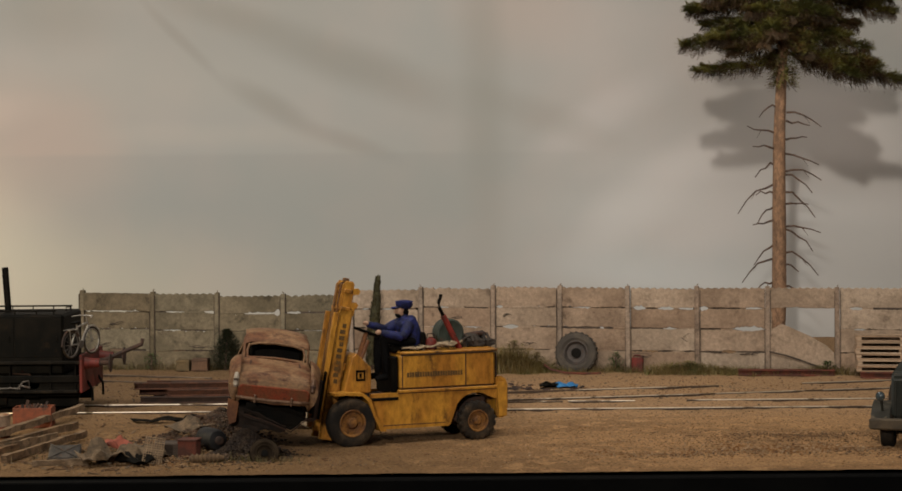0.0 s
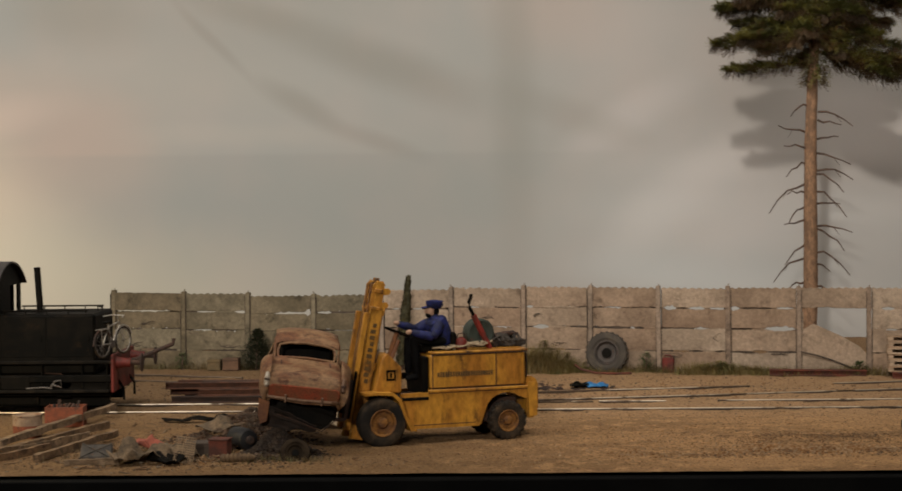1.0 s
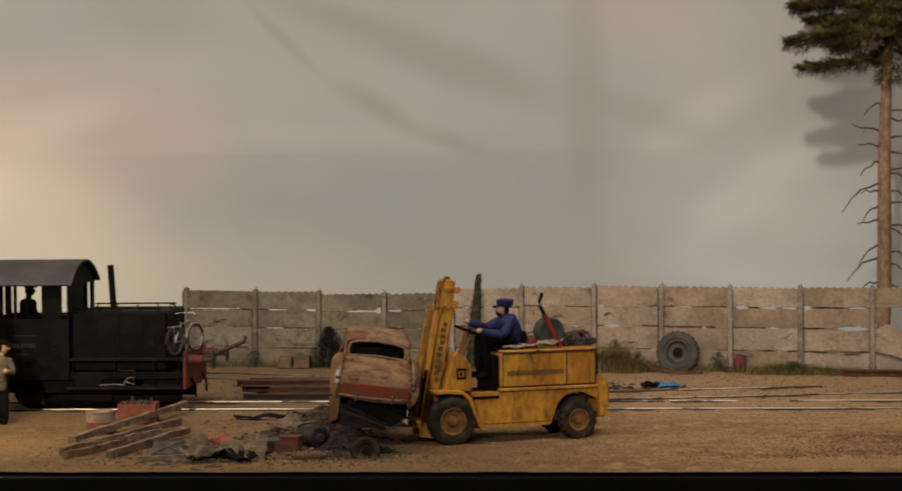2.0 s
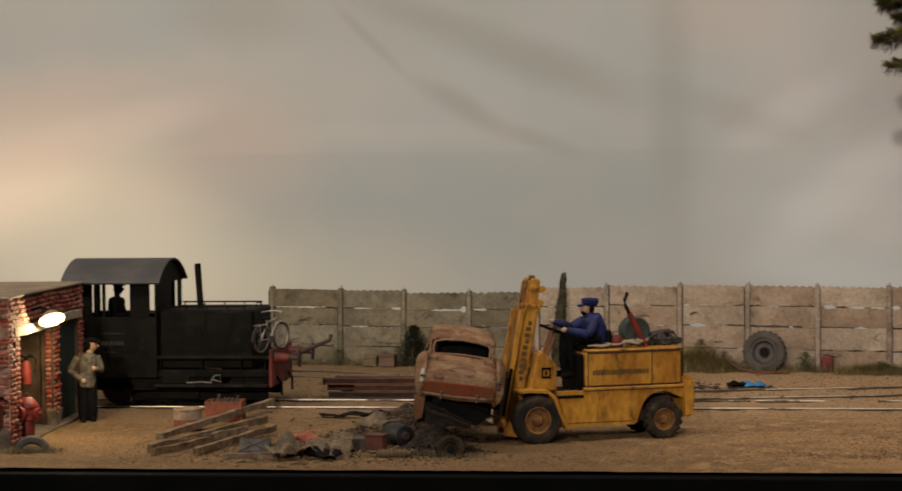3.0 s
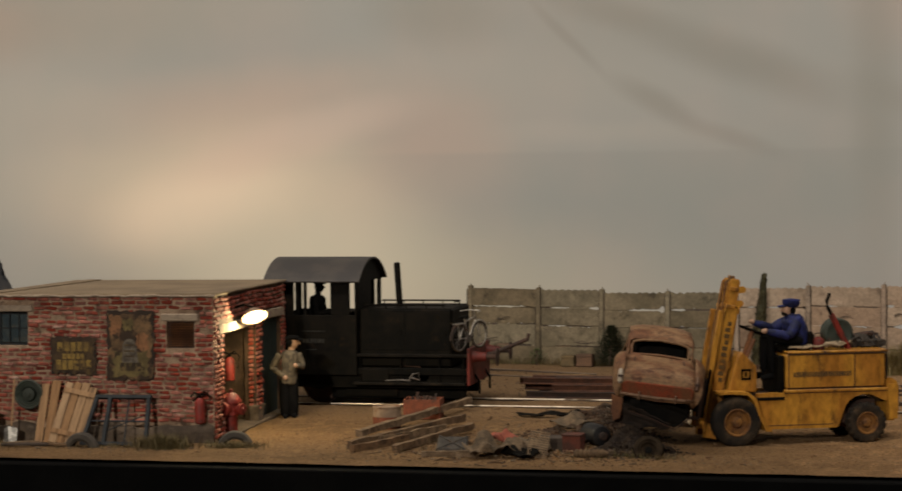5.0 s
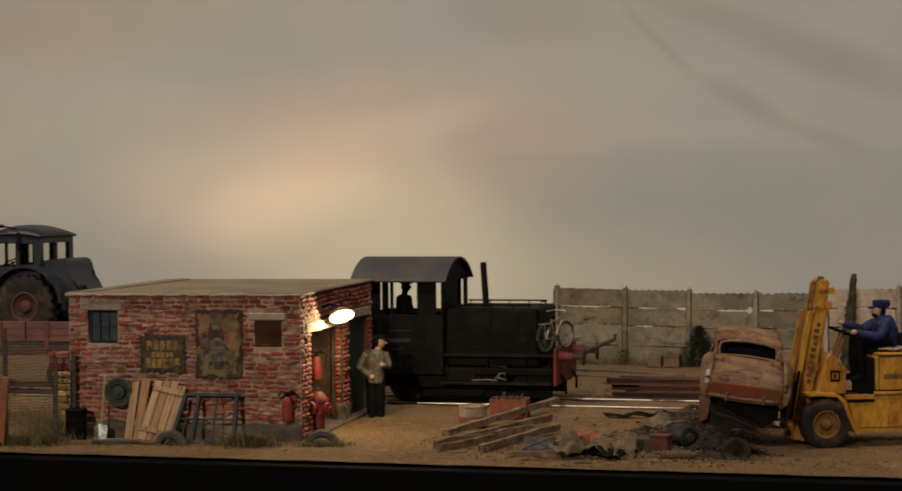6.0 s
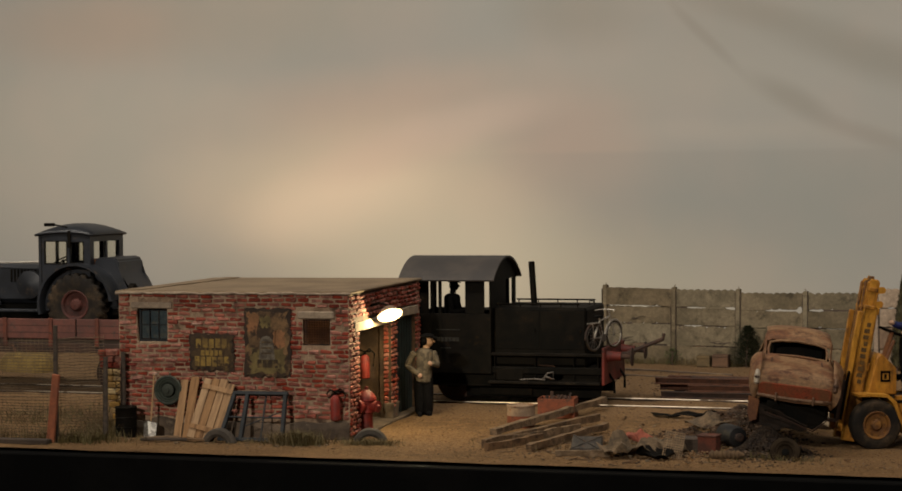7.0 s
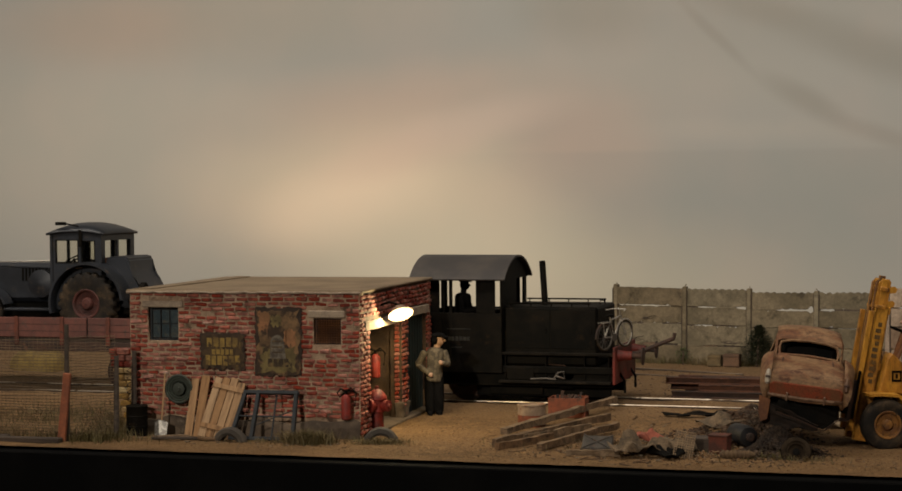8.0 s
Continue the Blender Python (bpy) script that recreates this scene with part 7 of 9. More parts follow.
        wheel(tr, "front_wheel", (-2.75, k * 0.80, 0.46), 0.46, 0.24, RUBBER, RUST_RED, 0.55)
        bm = bmesh.new()
        box(bm, (-2.2, min(k * 0.70, k * 1.02), 0.52), (-0.90, max(k * 0.70, k * 1.02), 0.58), 0.015)
        part("running_board", bm, BLUE_GREY, tr)
        bm = bmesh.new()
        prism(bm, [(x, z) for x, z in arc(-2.75, 0.46, 0.62, 190, 20, 14)] + [(x, z) for x, z in arc(-2.75, 0.46, 0.57, 20, 190, 14)], *sorted((k * 0.62, k * 1.0)))
        part("front_fender", bm, BLUE_GREY, tr, smooth=True)
    # engine hood
    bm = bmesh.new()
    box(bm, (-3.3, -0.48, 0.70), (-1.05, 0.48, 1.62), 0.10)
    part("engine_hood", bm, BLUE_GREY, tr)
    for k in range(9):
        bm = bmesh.new()
        box(bm, (-2.0 + k * 0.09, -0.50, 1.20), (-1.95 + k * 0.09, -0.478, 1.50), 0.005)
        part("louvre", bm, BLACK_PAINT, tr)
    bm = bmesh.new()
    tube(bm, [(-2.9, -0.5, 1.64), (-1.1, -0.62, 1.68)], 0.018)
    part("hood_rail", bm, BRIGHT_METAL, tr)
    bm = bmesh.new()
    lathe(bm, [(0.04, 0), (0.30, 0.1), (0.33, 0.3), (0.33, 0.7), (0.24, 0.8), (0.06, 1)], (-1.42, -0.5, 1.14), (-1.42, -0.72, 1.14), 24)
    part("belt_pulley", bm, BLUE_GREY, tr, smooth=True)
    bm = bmesh.new()
    box(bm, (-2.9, -0.40, 0.30), (0.4, 0.40, 0.70), 0.03)
    part("chassis", bm, BLACK_PAINT, tr)
    bm = bmesh.new()
    cyl(bm, (0, -0.8, 0.70), (0, 0.8, 0.70), 0.14)
    cyl(bm, (-2.75, -0.75, 0.46), (-2.75, 0.75, 0.46), 0.08)
    part("axle", bm, BLACK_PAINT, tr)
    bm = bmesh.new()
    tube(bm, [(-0.55, -0.35, 1.3), (-0.70, -0.35, 1.72)], 0.03)
    fm, _ = axis_frame((-0.70, -0.35, 1.72), (-0.77, -0.35, 1.86))
    tube(bm, [fm @ Vector((0.2 * math.cos(t * math.pi / 10), 0.2 * math.sin(t * math.pi / 10), 0)) for t in range(21)], 0.018)
    part("steering_wheel", bm, BLACK_PAINT, tr)
    bm = bmesh.new()
    box(bm, (-0.30, -0.6, 1.0), (0.10, 0.6, 1.35), 0.05)
    box(bm, (0.08, -0.6, 1.3), (0.18, 0.6, 1.75), 0.04)
    part("seat", bm, RUST, tr, "brown bench seat")
    return tr


build_tractor()


# ---- truck at the edge of the yard ----
def build_truck():
    """Low open truck, nose towards -x; only its front shows."""
    tk = thing("truck", 8.27, 32.28, 0, 70, "low dark green open truck with round headlamps and heavy bumper", "truck")
    bm = bmesh.new()
    box(bm, (-0.02, -0.95, 0.38), (0.12, 0.95, 0.58), 0.03)
    part("bumper", bm, M("dusty_bumper", (0.075, 0.055, 0.033), (0.042, 0.032, 0.021), 0.8, 0, 2.0, bump=0.2), tk, "dusty grey steel bumper")
    bm = bmesh.new()
    prism(bm, [(0.30, 0.55), (0.28, 1.28), (0.40, 1.38), (1.7, 1.48), (1.7, 0.55)], -0.60, 0.60)
    bmesh.ops.bevel(bm, geom=bm.edges, offset=0.05, segments=2, affect="EDGES")
    part("engine_hood", bm, GREEN_DARK, tk, smooth=True)
    for k in range(12):
        bm = bmesh.new()
        box(bm, (0.235, -0.55 + k * 0.095, 0.60), (0.275, -0.52 + k * 0.095, 1.24), 0.006)
        part("grille_bar", bm, GREEN_DARK, tk)
    for k in (-1, 1):
        bm = bmesh.new()
        outer = [(0.16, 0.50), (0.20, 0.64), (0.36, 0.78), (0.66, 0.84), (0.97, 0.80), (1.22, 0.66), (1.40, 0.48)]
        inner = [(1.34, 0.48), (1.17, 0.62), (0.94, 0.75), (0.66, 0.79), (0.39, 0.73), (0.25, 0.61), (0.21, 0.50)]
        prism(bm, outer + inner, *sorted((k * 0.61, k * 0.94)))
        part("fender", bm, OLIVE, tk, smooth=True)
        bm = bmesh.new()
        lathe(bm, [(0.02, 0), (0.06, 0.3), (0.082, 0.8), (0.086, 1.0)], (0.24, k * 0.76, 0.97), (0.06, k * 0.76, 0.97), 20)
        lamp = part("headlamp", bm, OLIVE, tk, smooth=True)
        bm = bmesh.new()
        lathe(bm, [(0.074, 0), (0.06, 0.5), (0.03, 0.9), (0.01, 1.0)], (0.062, k * 0.76, 0.97), (0.035, k * 0.76, 0.97), 20)
        part("lens", bm, TINTED_PANE, lamp, "dusty glass lens", smooth=True)
        bm = bmesh.new()
        tube(bm, [(0.20, k * 0.76, 0.90), (0.24, k * 0.74, 0.70)], 0.025)
        part("lamp_bracket", bm, GREEN_DARK, lamp)
        wheel(tk, "front_wheel", (0.62, k * 0.68, 0.37), 0.38, 0.24, RUBBER, GREEN_DARK, 0.55)
        wheel(tk, "rear_wheel", (2.75, k * 0.78, 0.46), 0.47, 0.24, RUBBER, GREEN_DARK, 0.55)
    bm = bmesh.new()
    box(bm, (1.70, -0.62, 0.50), (3.4, 0.62, 1.0), 0.05)
    box(bm, (1.70, -0.62, 1.0), (1.78, 0.62, 1.36), 0.02)
    part("body_tub", bm, GREEN_DARK, tk)
    bm = bmesh.new()
    box(bm, (0.2, -0.40, 0.38), (3.3, 0.40, 0.55), 0.02)
    part("chassis", bm, BLACK_PAINT, tk)
    return tk


build_truck()


# ---- hut lamp, and things round the hut ----
HUT = hut.matrix_basis.copy()


def at_hut(x, y, z, rx=0, ry=0, rz=0):
    return HUT @ pose(x * S, y * S, z * S, rx, ry, rz)


def hut_lamp():
    lamp = thing("wall_lamp", 0, 0, label="lit enamel wall lamp with a glowing shade beside the doorway", category="lamp")
    lamp.matrix_basis = at_hut(HUT_W + 0.38, 1.45, 2.28)
    bm = bmesh.new()
    tube(bm, [(-0.39, 0.0, 0.16), (-0.2, 0.0, 0.22), (0.0, 0.0, 0.16)], 0.022, 8)
    part("arm", bm, BLACK_PAINT, lamp)
    aim = Vector((0.36, -0.46, -0.81)).normalized()
    bm = bmesh.new()
    a = Vector((0, 0, 0.06)) - aim * 0.12
    lathe(bm, [(0.03, 0), (0.06, 0.12), (0.17, 0.55), (0.25, 1.0), (0.235, 0.98), (0.15, 0.6), (0.04, 0.2)], a, a + aim * 0.22, 24, caps=False)
    part("shade", bm, CREAM, lamp, smooth=True)
    bm = bmesh.new()
    c = a + aim * 0.205
    lathe(bm, [(0.205, 0.0), (0.18, 0.5), (0.09, 0.9), (0.02, 1.0)], c, c + aim * 0.03, 24)
    glow = bpy.data.materials.new("lamp_glow")
    glow.use_nodes = True
    gb = glow.node_tree.nodes["Principled BSDF"]
    # hot in the middle, where the bulb is, and dimmer towards the rim
    nt = glow.node_tree
    tc, dist, mr = (nt.nodes.new(k) for k in ("ShaderNodeTexCoord", "ShaderNodeVectorMath", "ShaderNodeMapRange"))
    dist.operation = "DISTANCE"
    dist.inputs[1].default_value = c * S
    for key, v in (("From Min", 0.09 * S), ("From Max", 0.205 * S), ("To Min", 7.0), ("To Max", 0.95)):
        mr.inputs[key].default_value = v
    nt.links.new(tc.outputs["Object"], dist.inputs[0])
    nt.links.new(dist.outputs["Value"], mr.inputs["Value"])
    nt.links.new(mr.outputs["Result"], gb.inputs["Emission Strength"])
    gb.inputs["Emission Color"].default_value = (1.0, 0.80, 0.46, 1)
    part("diffuser", bm, glow, lamp, "glowing warm white diffuser", smooth=True)
    data = bpy.data.lights.new("bulb", "POINT")
    data.energy, data.color, data.shadow_soft_size = 0.44, (1.0, 0.82, 0.46), 0.05 * S
    ob = new("bulb", data)
    ob.matrix_world = at_hut(HUT_W + 0.38, 1.45, 2.28) @ Matrix.Translation((c + aim * 0.12) * S)
    return lamp


hut_lamp()


def extinguisher(m, label):
    ex = thing("fire_extinguisher", 0, 0, label=label, category="extinguisher", group="fire extinguishers")
    ex.matrix_basis = m
    bm = bmesh.new()
    lathe(bm, [(0.08, 0), (0.095, 0.04), (0.095, 0.80), (0.07, 0.93), (0.03, 1.0)], (0, 0, 0), (0, 0, 0.48), 18)
    part("cylinder", bm, HYDRANT_RED, ex, smooth=True)
    bm = bmesh.new()
    cyl(bm, (0, 0, 0.47), (0, 0, 0.54), 0.028)
    box(bm, (-0.02, -0.02, 0.53), (0.12, 0.02, 0.56), 0.006)
    part("valve", bm, BLACK_PAINT, ex)
    bm = bmesh.new()
    tube(bm, [(0.02, 0, 0.52), (-0.10, 0, 0.58), (-0.17, 0, 0.50), (-0.13, 0, 0.42), (0.10, -0.02, 0.60), (0.20, 0, 0.50), (0.17, 0, 0.25)], 0.018)
    part("hose", bm, BLACK_PAINT, ex)
    return ex


extinguisher(at_hut(4.42, -0.17, 0.38), "dusty red fire extinguisher hung on the brick wall")
extinguisher(at_hut(HUT_W - 0.36, 2.30, 0.92), "red fire extinguisher hung just inside the doorway")


def hydrant():
    h = thing("fire_hydrant", -11.42, 33.62, 0, -20, "dull red cast-iron fire hydrant beside the hut", "hydrant")
    bm = bmesh.new()
    lathe(bm, [(0.20, 0), (0.20, 0.04), (0.13, 0.06), (0.125, 0.50), (0.17, 0.52), (0.17, 0.56), (0.15, 0.60), (0.155, 0.76), (0.20, 0.78), (0.20, 0.82), (0.17, 0.88), (0.10, 0.97), (0.05, 1.0)], (0, 0, -0.04), (0, 0, 0.86), 24)
    part("barrel", bm, HYDRANT_RED, h, smooth=True)
    for d, r in (((1, 0, 0), 0.085), ((-1, 0, 0), 0.085), ((0, -1, 0), 0.11)):
        bm = bmesh.new()
        v = Vector(d)
        lathe(bm, [(r, 0), (r, 0.55), (r * 1.3, 0.58), (r * 1.3, 0.85), (r * 0.5, 0.88), (r * 0.4, 1.0)], v * 0.08 + Vector((0, 0, 0.55)), v * 0.32 + Vector((0, 0, 0.55)), 16)
        part("outlet", bm, HYDRANT_RED, h, smooth=True)
    bm = bmesh.new()
    cyl(bm, (0, 0, 0.84), (0, 0, 0.92), 0.04, n=5)
    part("operating_nut", bm, HYDRANT_RED, h)
    return h


hydrant()


def old_tyre(name, x, y, z, r, w, rx, ry, rz, mat, label, rim=None, blocks=24):
    ob = thing(name, x, y, z, rz, label, "tyre", "old tyres", rx=rx, ry=ry)
    bm = bmesh.new()
    ri = r * 0.58
    lathe(bm, [(ri, 0.15), (r * 0.72, 0.0), (r * 0.93, 0.06), (r, 0.25), (r, 0.75), (r * 0.93, 0.94), (r * 0.72, 1.0), (ri, 0.85), (ri, 0.15)], (0, -w / 2, 0), (0, w / 2, 0), 36, caps=False)
    t = part("casing", bm, mat, ob, smooth=True)
    for i in range(blocks):
        bm = bmesh.new()
        a = 2 * math.pi * i / blocks
        m = Matrix.Rotation(-a, 4, "Y") @ Matrix.Translation((r * 0.985, 0, 0))
        box(bm, (-0.02 * r, -w * 0.42, -0.045 * r), (0.045 * r, w * 0.42, 0.045 * r), 0.008 * r, m)
        part("tread_block", bm, mat, t)
    if rim:
        bm = bmesh.new()
        lathe(bm, [(ri * 1.03, 0.14), (ri * 0.95, 0.1), (ri * 0.85, 0.2), (ri * 0.78, 0.42), (ri * 0.42, 0.46), (ri * 0.38, 0.3), (ri * 0.30, 0.3), (ri * 0.29, 0.5), (ri * 0.02, 0.52)], (0, -w / 2, 0), (0, w / 2, 0), 28, caps=False)
        part("rim", bm, rim, ob, "grey steel rim", smooth=True)
        # solid black disc gives the hub opening its shade
        bm = bmesh.new()
        lathe(bm, [(0.01, 0.0), (ri * 0.40, 0.1), (ri * 0.40, 1.0)], (0, -w * 0.30, 0), (0, -w * 0.05, 0), 20)
        part("hub_hole", bm, BLACK_PAINT, ob, "dark open hub")
    return ob


old_tyre("tyre", 3.17, 46.95, 0.50, 0.53, 0.26, -9, 0, -14, GREY_RUBBER, "large dusty tyre on a steel rim leaning against the fence", M("dull_rim_steel", (0.058, 0.047, 0.040), (0.034, 0.028, 0.024), 0.7, 0.2, 4.0, stain=(0.07, 0.04, 0.025), bump=0.3))
old_tyre("half_buried_tyre", -10.95, 32.45, -0.06, 0.34, 0.20, 0, 0, 12, GREY_RUBBER, "dusty worn tyre half buried in the earth before the hydrant", blocks=0)
old_tyre("half_buried_tyre", -13.72, 31.85, -0.08, 0.36, 0.20, 0, 0, -8, GREY_RUBBER, "dusty worn tyre half buried in the earth before the hut", blocks=0)

OILY_RUBBER = M("oily_rubber", (0.016, 0.011, 0.007), (0.026, 0.018, 0.011), 0.95, 0, 4.0, spec=0.05, stain=(0.05, 0.033, 0.019), bump=0.4)
old_tyre("tyre", -3.27, 31.98, 0.13, 0.26, 0.16, -24, 0, 6, OILY_RUBBER, "small black dusty tyre leaning on the heap under the wreck", OILY_RUBBER, blocks=0)

# standing figurine beside the hut door
figure("figurine", [((-0.085, 0, 0.05), (-0.085, 0, 0.78), 0.105, 0.125, 1), ((0.095, 0, 0.05), (0.08, 0, 0.78), 0.105, 0.125, 1), ((0, 0, 0.74), (0.04, 0.0, 1.29), 0.155, 0.185, 0), ((-0.01, 0, 0.66), (0.01, 0, 0.98), 0.185, 0.165, 0),
                    ((-0.19, 0, 1.24), (-0.34, 0.02, 0.98), 0.075, 0.065, 0), ((-0.34, 0.02, 0.98), (-0.12, -0.18, 0.82), 0.062, 0.05, 0),
                    ((0.20, 0, 1.24), (0.29, -0.06, 0.99), 0.078, 0.068, 0), ((0.29, -0.06, 0.99), (0.14, -0.24, 1.03), 0.064, 0.052, 0),
                    ((0.05, 0, 1.28), (0.09, 0, 1.40), 0.06, 0.058, 2), ((-0.09, 0.03, 0.04), (-0.10, -0.17, 0.03), 0.055, 0.05, 1), ((0.09, 0.03, 0.04), (0.11, -0.17, 0.03), 0.055, 0.05, 1)],
       [((0.11, 0, 1.46), 0.105, 0.095, 0.125, 2), ((0.09, 0.005, 1.555), 0.145, 0.13, 0.052, 1), ((0.22, -0.05, 1.53), 0.085, 0.08, 0.014, 1), ((0.055, 0.01, 1.46), 0.095, 0.10, 0.10, 1), ((0.215, -0.03, 1.455), 0.028, 0.022, 0.028, 2), ((-0.10, -0.20, 0.80), 0.05, 0.05, 0.05, 2), ((0.11, -0.26, 1.04), 0.05, 0.05, 0.05, 2)],
       "painted workman figurine in grey jacket and cap by the hut", pose(-11.22 * S, 36.75 * S, 0, 0, 0, 25) @ Matrix.Diagonal((1.0, 1.0, 1.06, 1.0)), (OLIVE_CLOTH, DARK_CLOTH, SKIN))

# hose reel on the wall
reel = thing("hose_reel", 0, 0, label="dark green coiled hose reel hung on the brick wall", category="reel")
reel.matrix_basis = at_hut(1.08, -0.16, 0.90)
for r in (0.26, 0.215, 0.17):
    bm = bmesh.new()
    tube(bm, [(r * math.cos(t * math.pi / 18), -0.05 + 0.02 * (0.26 - r) / 0.05, r * math.sin(t * math.pi / 18)) for t in range(37)], 0.028, 8)
    part("coil", bm, GREEN_DRUM, reel, smooth=True)
bm = bmesh.new()
lathe(bm, [(0.24, 0), (0.24, 0.3), (0.13, 0.35), (0.12, 0.8), (0.05, 0.85), (0.045, 1.0)], (0, 0.10, 0), (0, -0.12, 0), 24)
part("drum", bm, GREEN_DRUM, reel, smooth=True)

# shovel
sh = thing("shovel", 0, 0, label="shovel with bright blade leaning against the hut", category="shovel")
sh.matrix_basis = at_hut(0.79, -0.44, 0.0, -12, 0, 0)
bm = bmesh.new()
cyl(bm, (0, 0, 0.30), (0, 0, 1.22), 0.018, n=8)
part("shaft", bm, WOOD_PALE, sh)
bm = bmesh.new()
prism(bm, [(-0.12, 0.02), (-0.13, 0.28), (-0.05, 0.32), (0.05, 0.32), (0.13, 0.28), (0.12, 0.02), (0.0, -0.02)], -0.012, 0.012)
for v in bm.verts:
    v.co.y -= 0.04 * (1 - (v.co.x / 0.13) ** 2)
part("blade", bm, BLADE, sh, "bright worn steel blade")

# dark barrel in the corner of the hut
brl = thing("barrel", 0, 0, label="dark battered oil barrel by the hut corner", category="barrel")
brl.matrix_basis = at_hut(0.30, -0.42, 0.0)
bm = bmesh.new()
lathe(bm, [(0.20, 0), (0.215, 0.03), (0.205, 0.06), (0.205, 0.32), (0.215, 0.34), (0.205, 0.36), (0.205, 0.64), (0.215, 0.66), (0.205, 0.68), (0.205, 0.94), (0.215, 0.97), (0.20, 1.0)], (0, 0, 0), (0, 0, 0.60), 22)
part("body", bm, BLACK_PAINT, brl, smooth=True)
bm = bmesh.new()
cyl(bm, (0.1, 0, 0.60), (0.1, 0, 0.625), 0.03, n=10)
part("bung", bm, DARK_RUST, brl)


# boards leaning against the wall
def board(m, w, h, t, mat, label, name="board"):
    bm = bmesh.new()
    box(bm, (-w / 2, -t / 2, 0), (w / 2, t / 2, h), 0.006)
    rough_up(bm, 0.006, 5.0, w * 50)
    ob = part(name, bm, mat)
    ob.matrix_basis = m
    return tagged(ob, label, "board", "boards leaning on the hut")


board(at_hut(1.38, -0.52, 0.0, -19, 1.5), 0.15, 1.16, 0.03, WOOD_PALE, "pale sawn board leaning against the brick hut")
board(at_hut(1.57, -0.54, 0.0, -19, 2.5), 0.17, 1.22, 0.03, WOOD_PALE, "pale sawn board leaning against the brick hut")
pan = thing("nailed_boards", 0, 0, label="pale nailed boards leaning against the hut", category="boards")
pan.matrix_basis = at_hut(1.90, -0.58, 0.0, -21, 12)
for k in range(4):
    bm = bmesh.new()
    box(bm, (-0.31 + k * 0.155, -0.018, 0.02 * (k % 2)), (-0.165 + k * 0.155, 0.018, 1.18 + 0.03 * ((k * 7) % 3)), 0.006)
    rough_up(bm, 0.005, 5.0, k)
    part("plank", bm, WOOD_PALE, pan)
for z in (0.18, 0.98):
    bm = bmesh.new()
    box(bm, (-0.31, -0.040, z), (0.31, -0.019, z + 0.09), 0.005)
    part("batten", bm, WOOD_PALE, pan)
for x, y, rz, length in ((1.25, -0.85, 8, 0.9), (1.7, -0.78, -12, 0.8), (1.15, -0.62, 30, 0.7)):
    bm = bmesh.new()
    box(bm, (-length / 2, -0.05, 0), (length / 2, 0.05, 0.05), 0.008)
    ob = part("lath", bm, WOOD_DARK if rz == 8 else WOOD)
    ob.matrix_basis = at_hut(x, y, 0.02, 0, 0, rz)
    tagged(ob, "weathered loose lath lying before the hut", "lath", "loose laths")

# old steel window frame leaning against the wall
fr = thing("old_window", 0, 0, label="blue-grey old window with crossbars leaning against the hut", category="window")
fr.matrix_basis = at_hut(2.88, -0.62, 0.0, -24, 0)
for name, a, b, w in (("stile", (-0.62, 0.0), (-0.42, 0.97), 0.045), ("stile", (-0.20, 0.0), (-0.17, 0.94), 0.05), ("stile", (0.62, 0.02), (0.58, 0.95), 0.045), ("rail", (-0.46, 0.95), (0.63, 0.95), 0.05), ("rail", (-0.64, 0.04), (0.62, 0.04), 0.04),
                      ("glazing_bar", (0.20, 0.06), (0.20, 0.92), 0.014), ("glazing_bar", (-0.54, 0.48), (0.58, 0.48), 0.014), ("glazing_bar", (-0.15, 0.30), (0.58, 0.62), 0.010)):
    bm = bmesh.new()
    fm, length = axis_frame((a[0], 0, a[1]), (b[0], 0, b[1]))
    box(bm, (-w, -0.035 if w > 0.03 else -w, 0), (w, 0.035 if w > 0.03 else w, length), 0.006, fm)
    rough_up(bm, 0.006, 5.0, w * 90)
    part(name, bm, FRAME_BLUE, fr)


# ---- wire fence beside the hut ----
RUST_WIRE = M("rusty_wire", (0.140, 0.096, 0.056), (0.085, 0.058, 0.036), 0.9, 0, 3.0, bump=0.2)


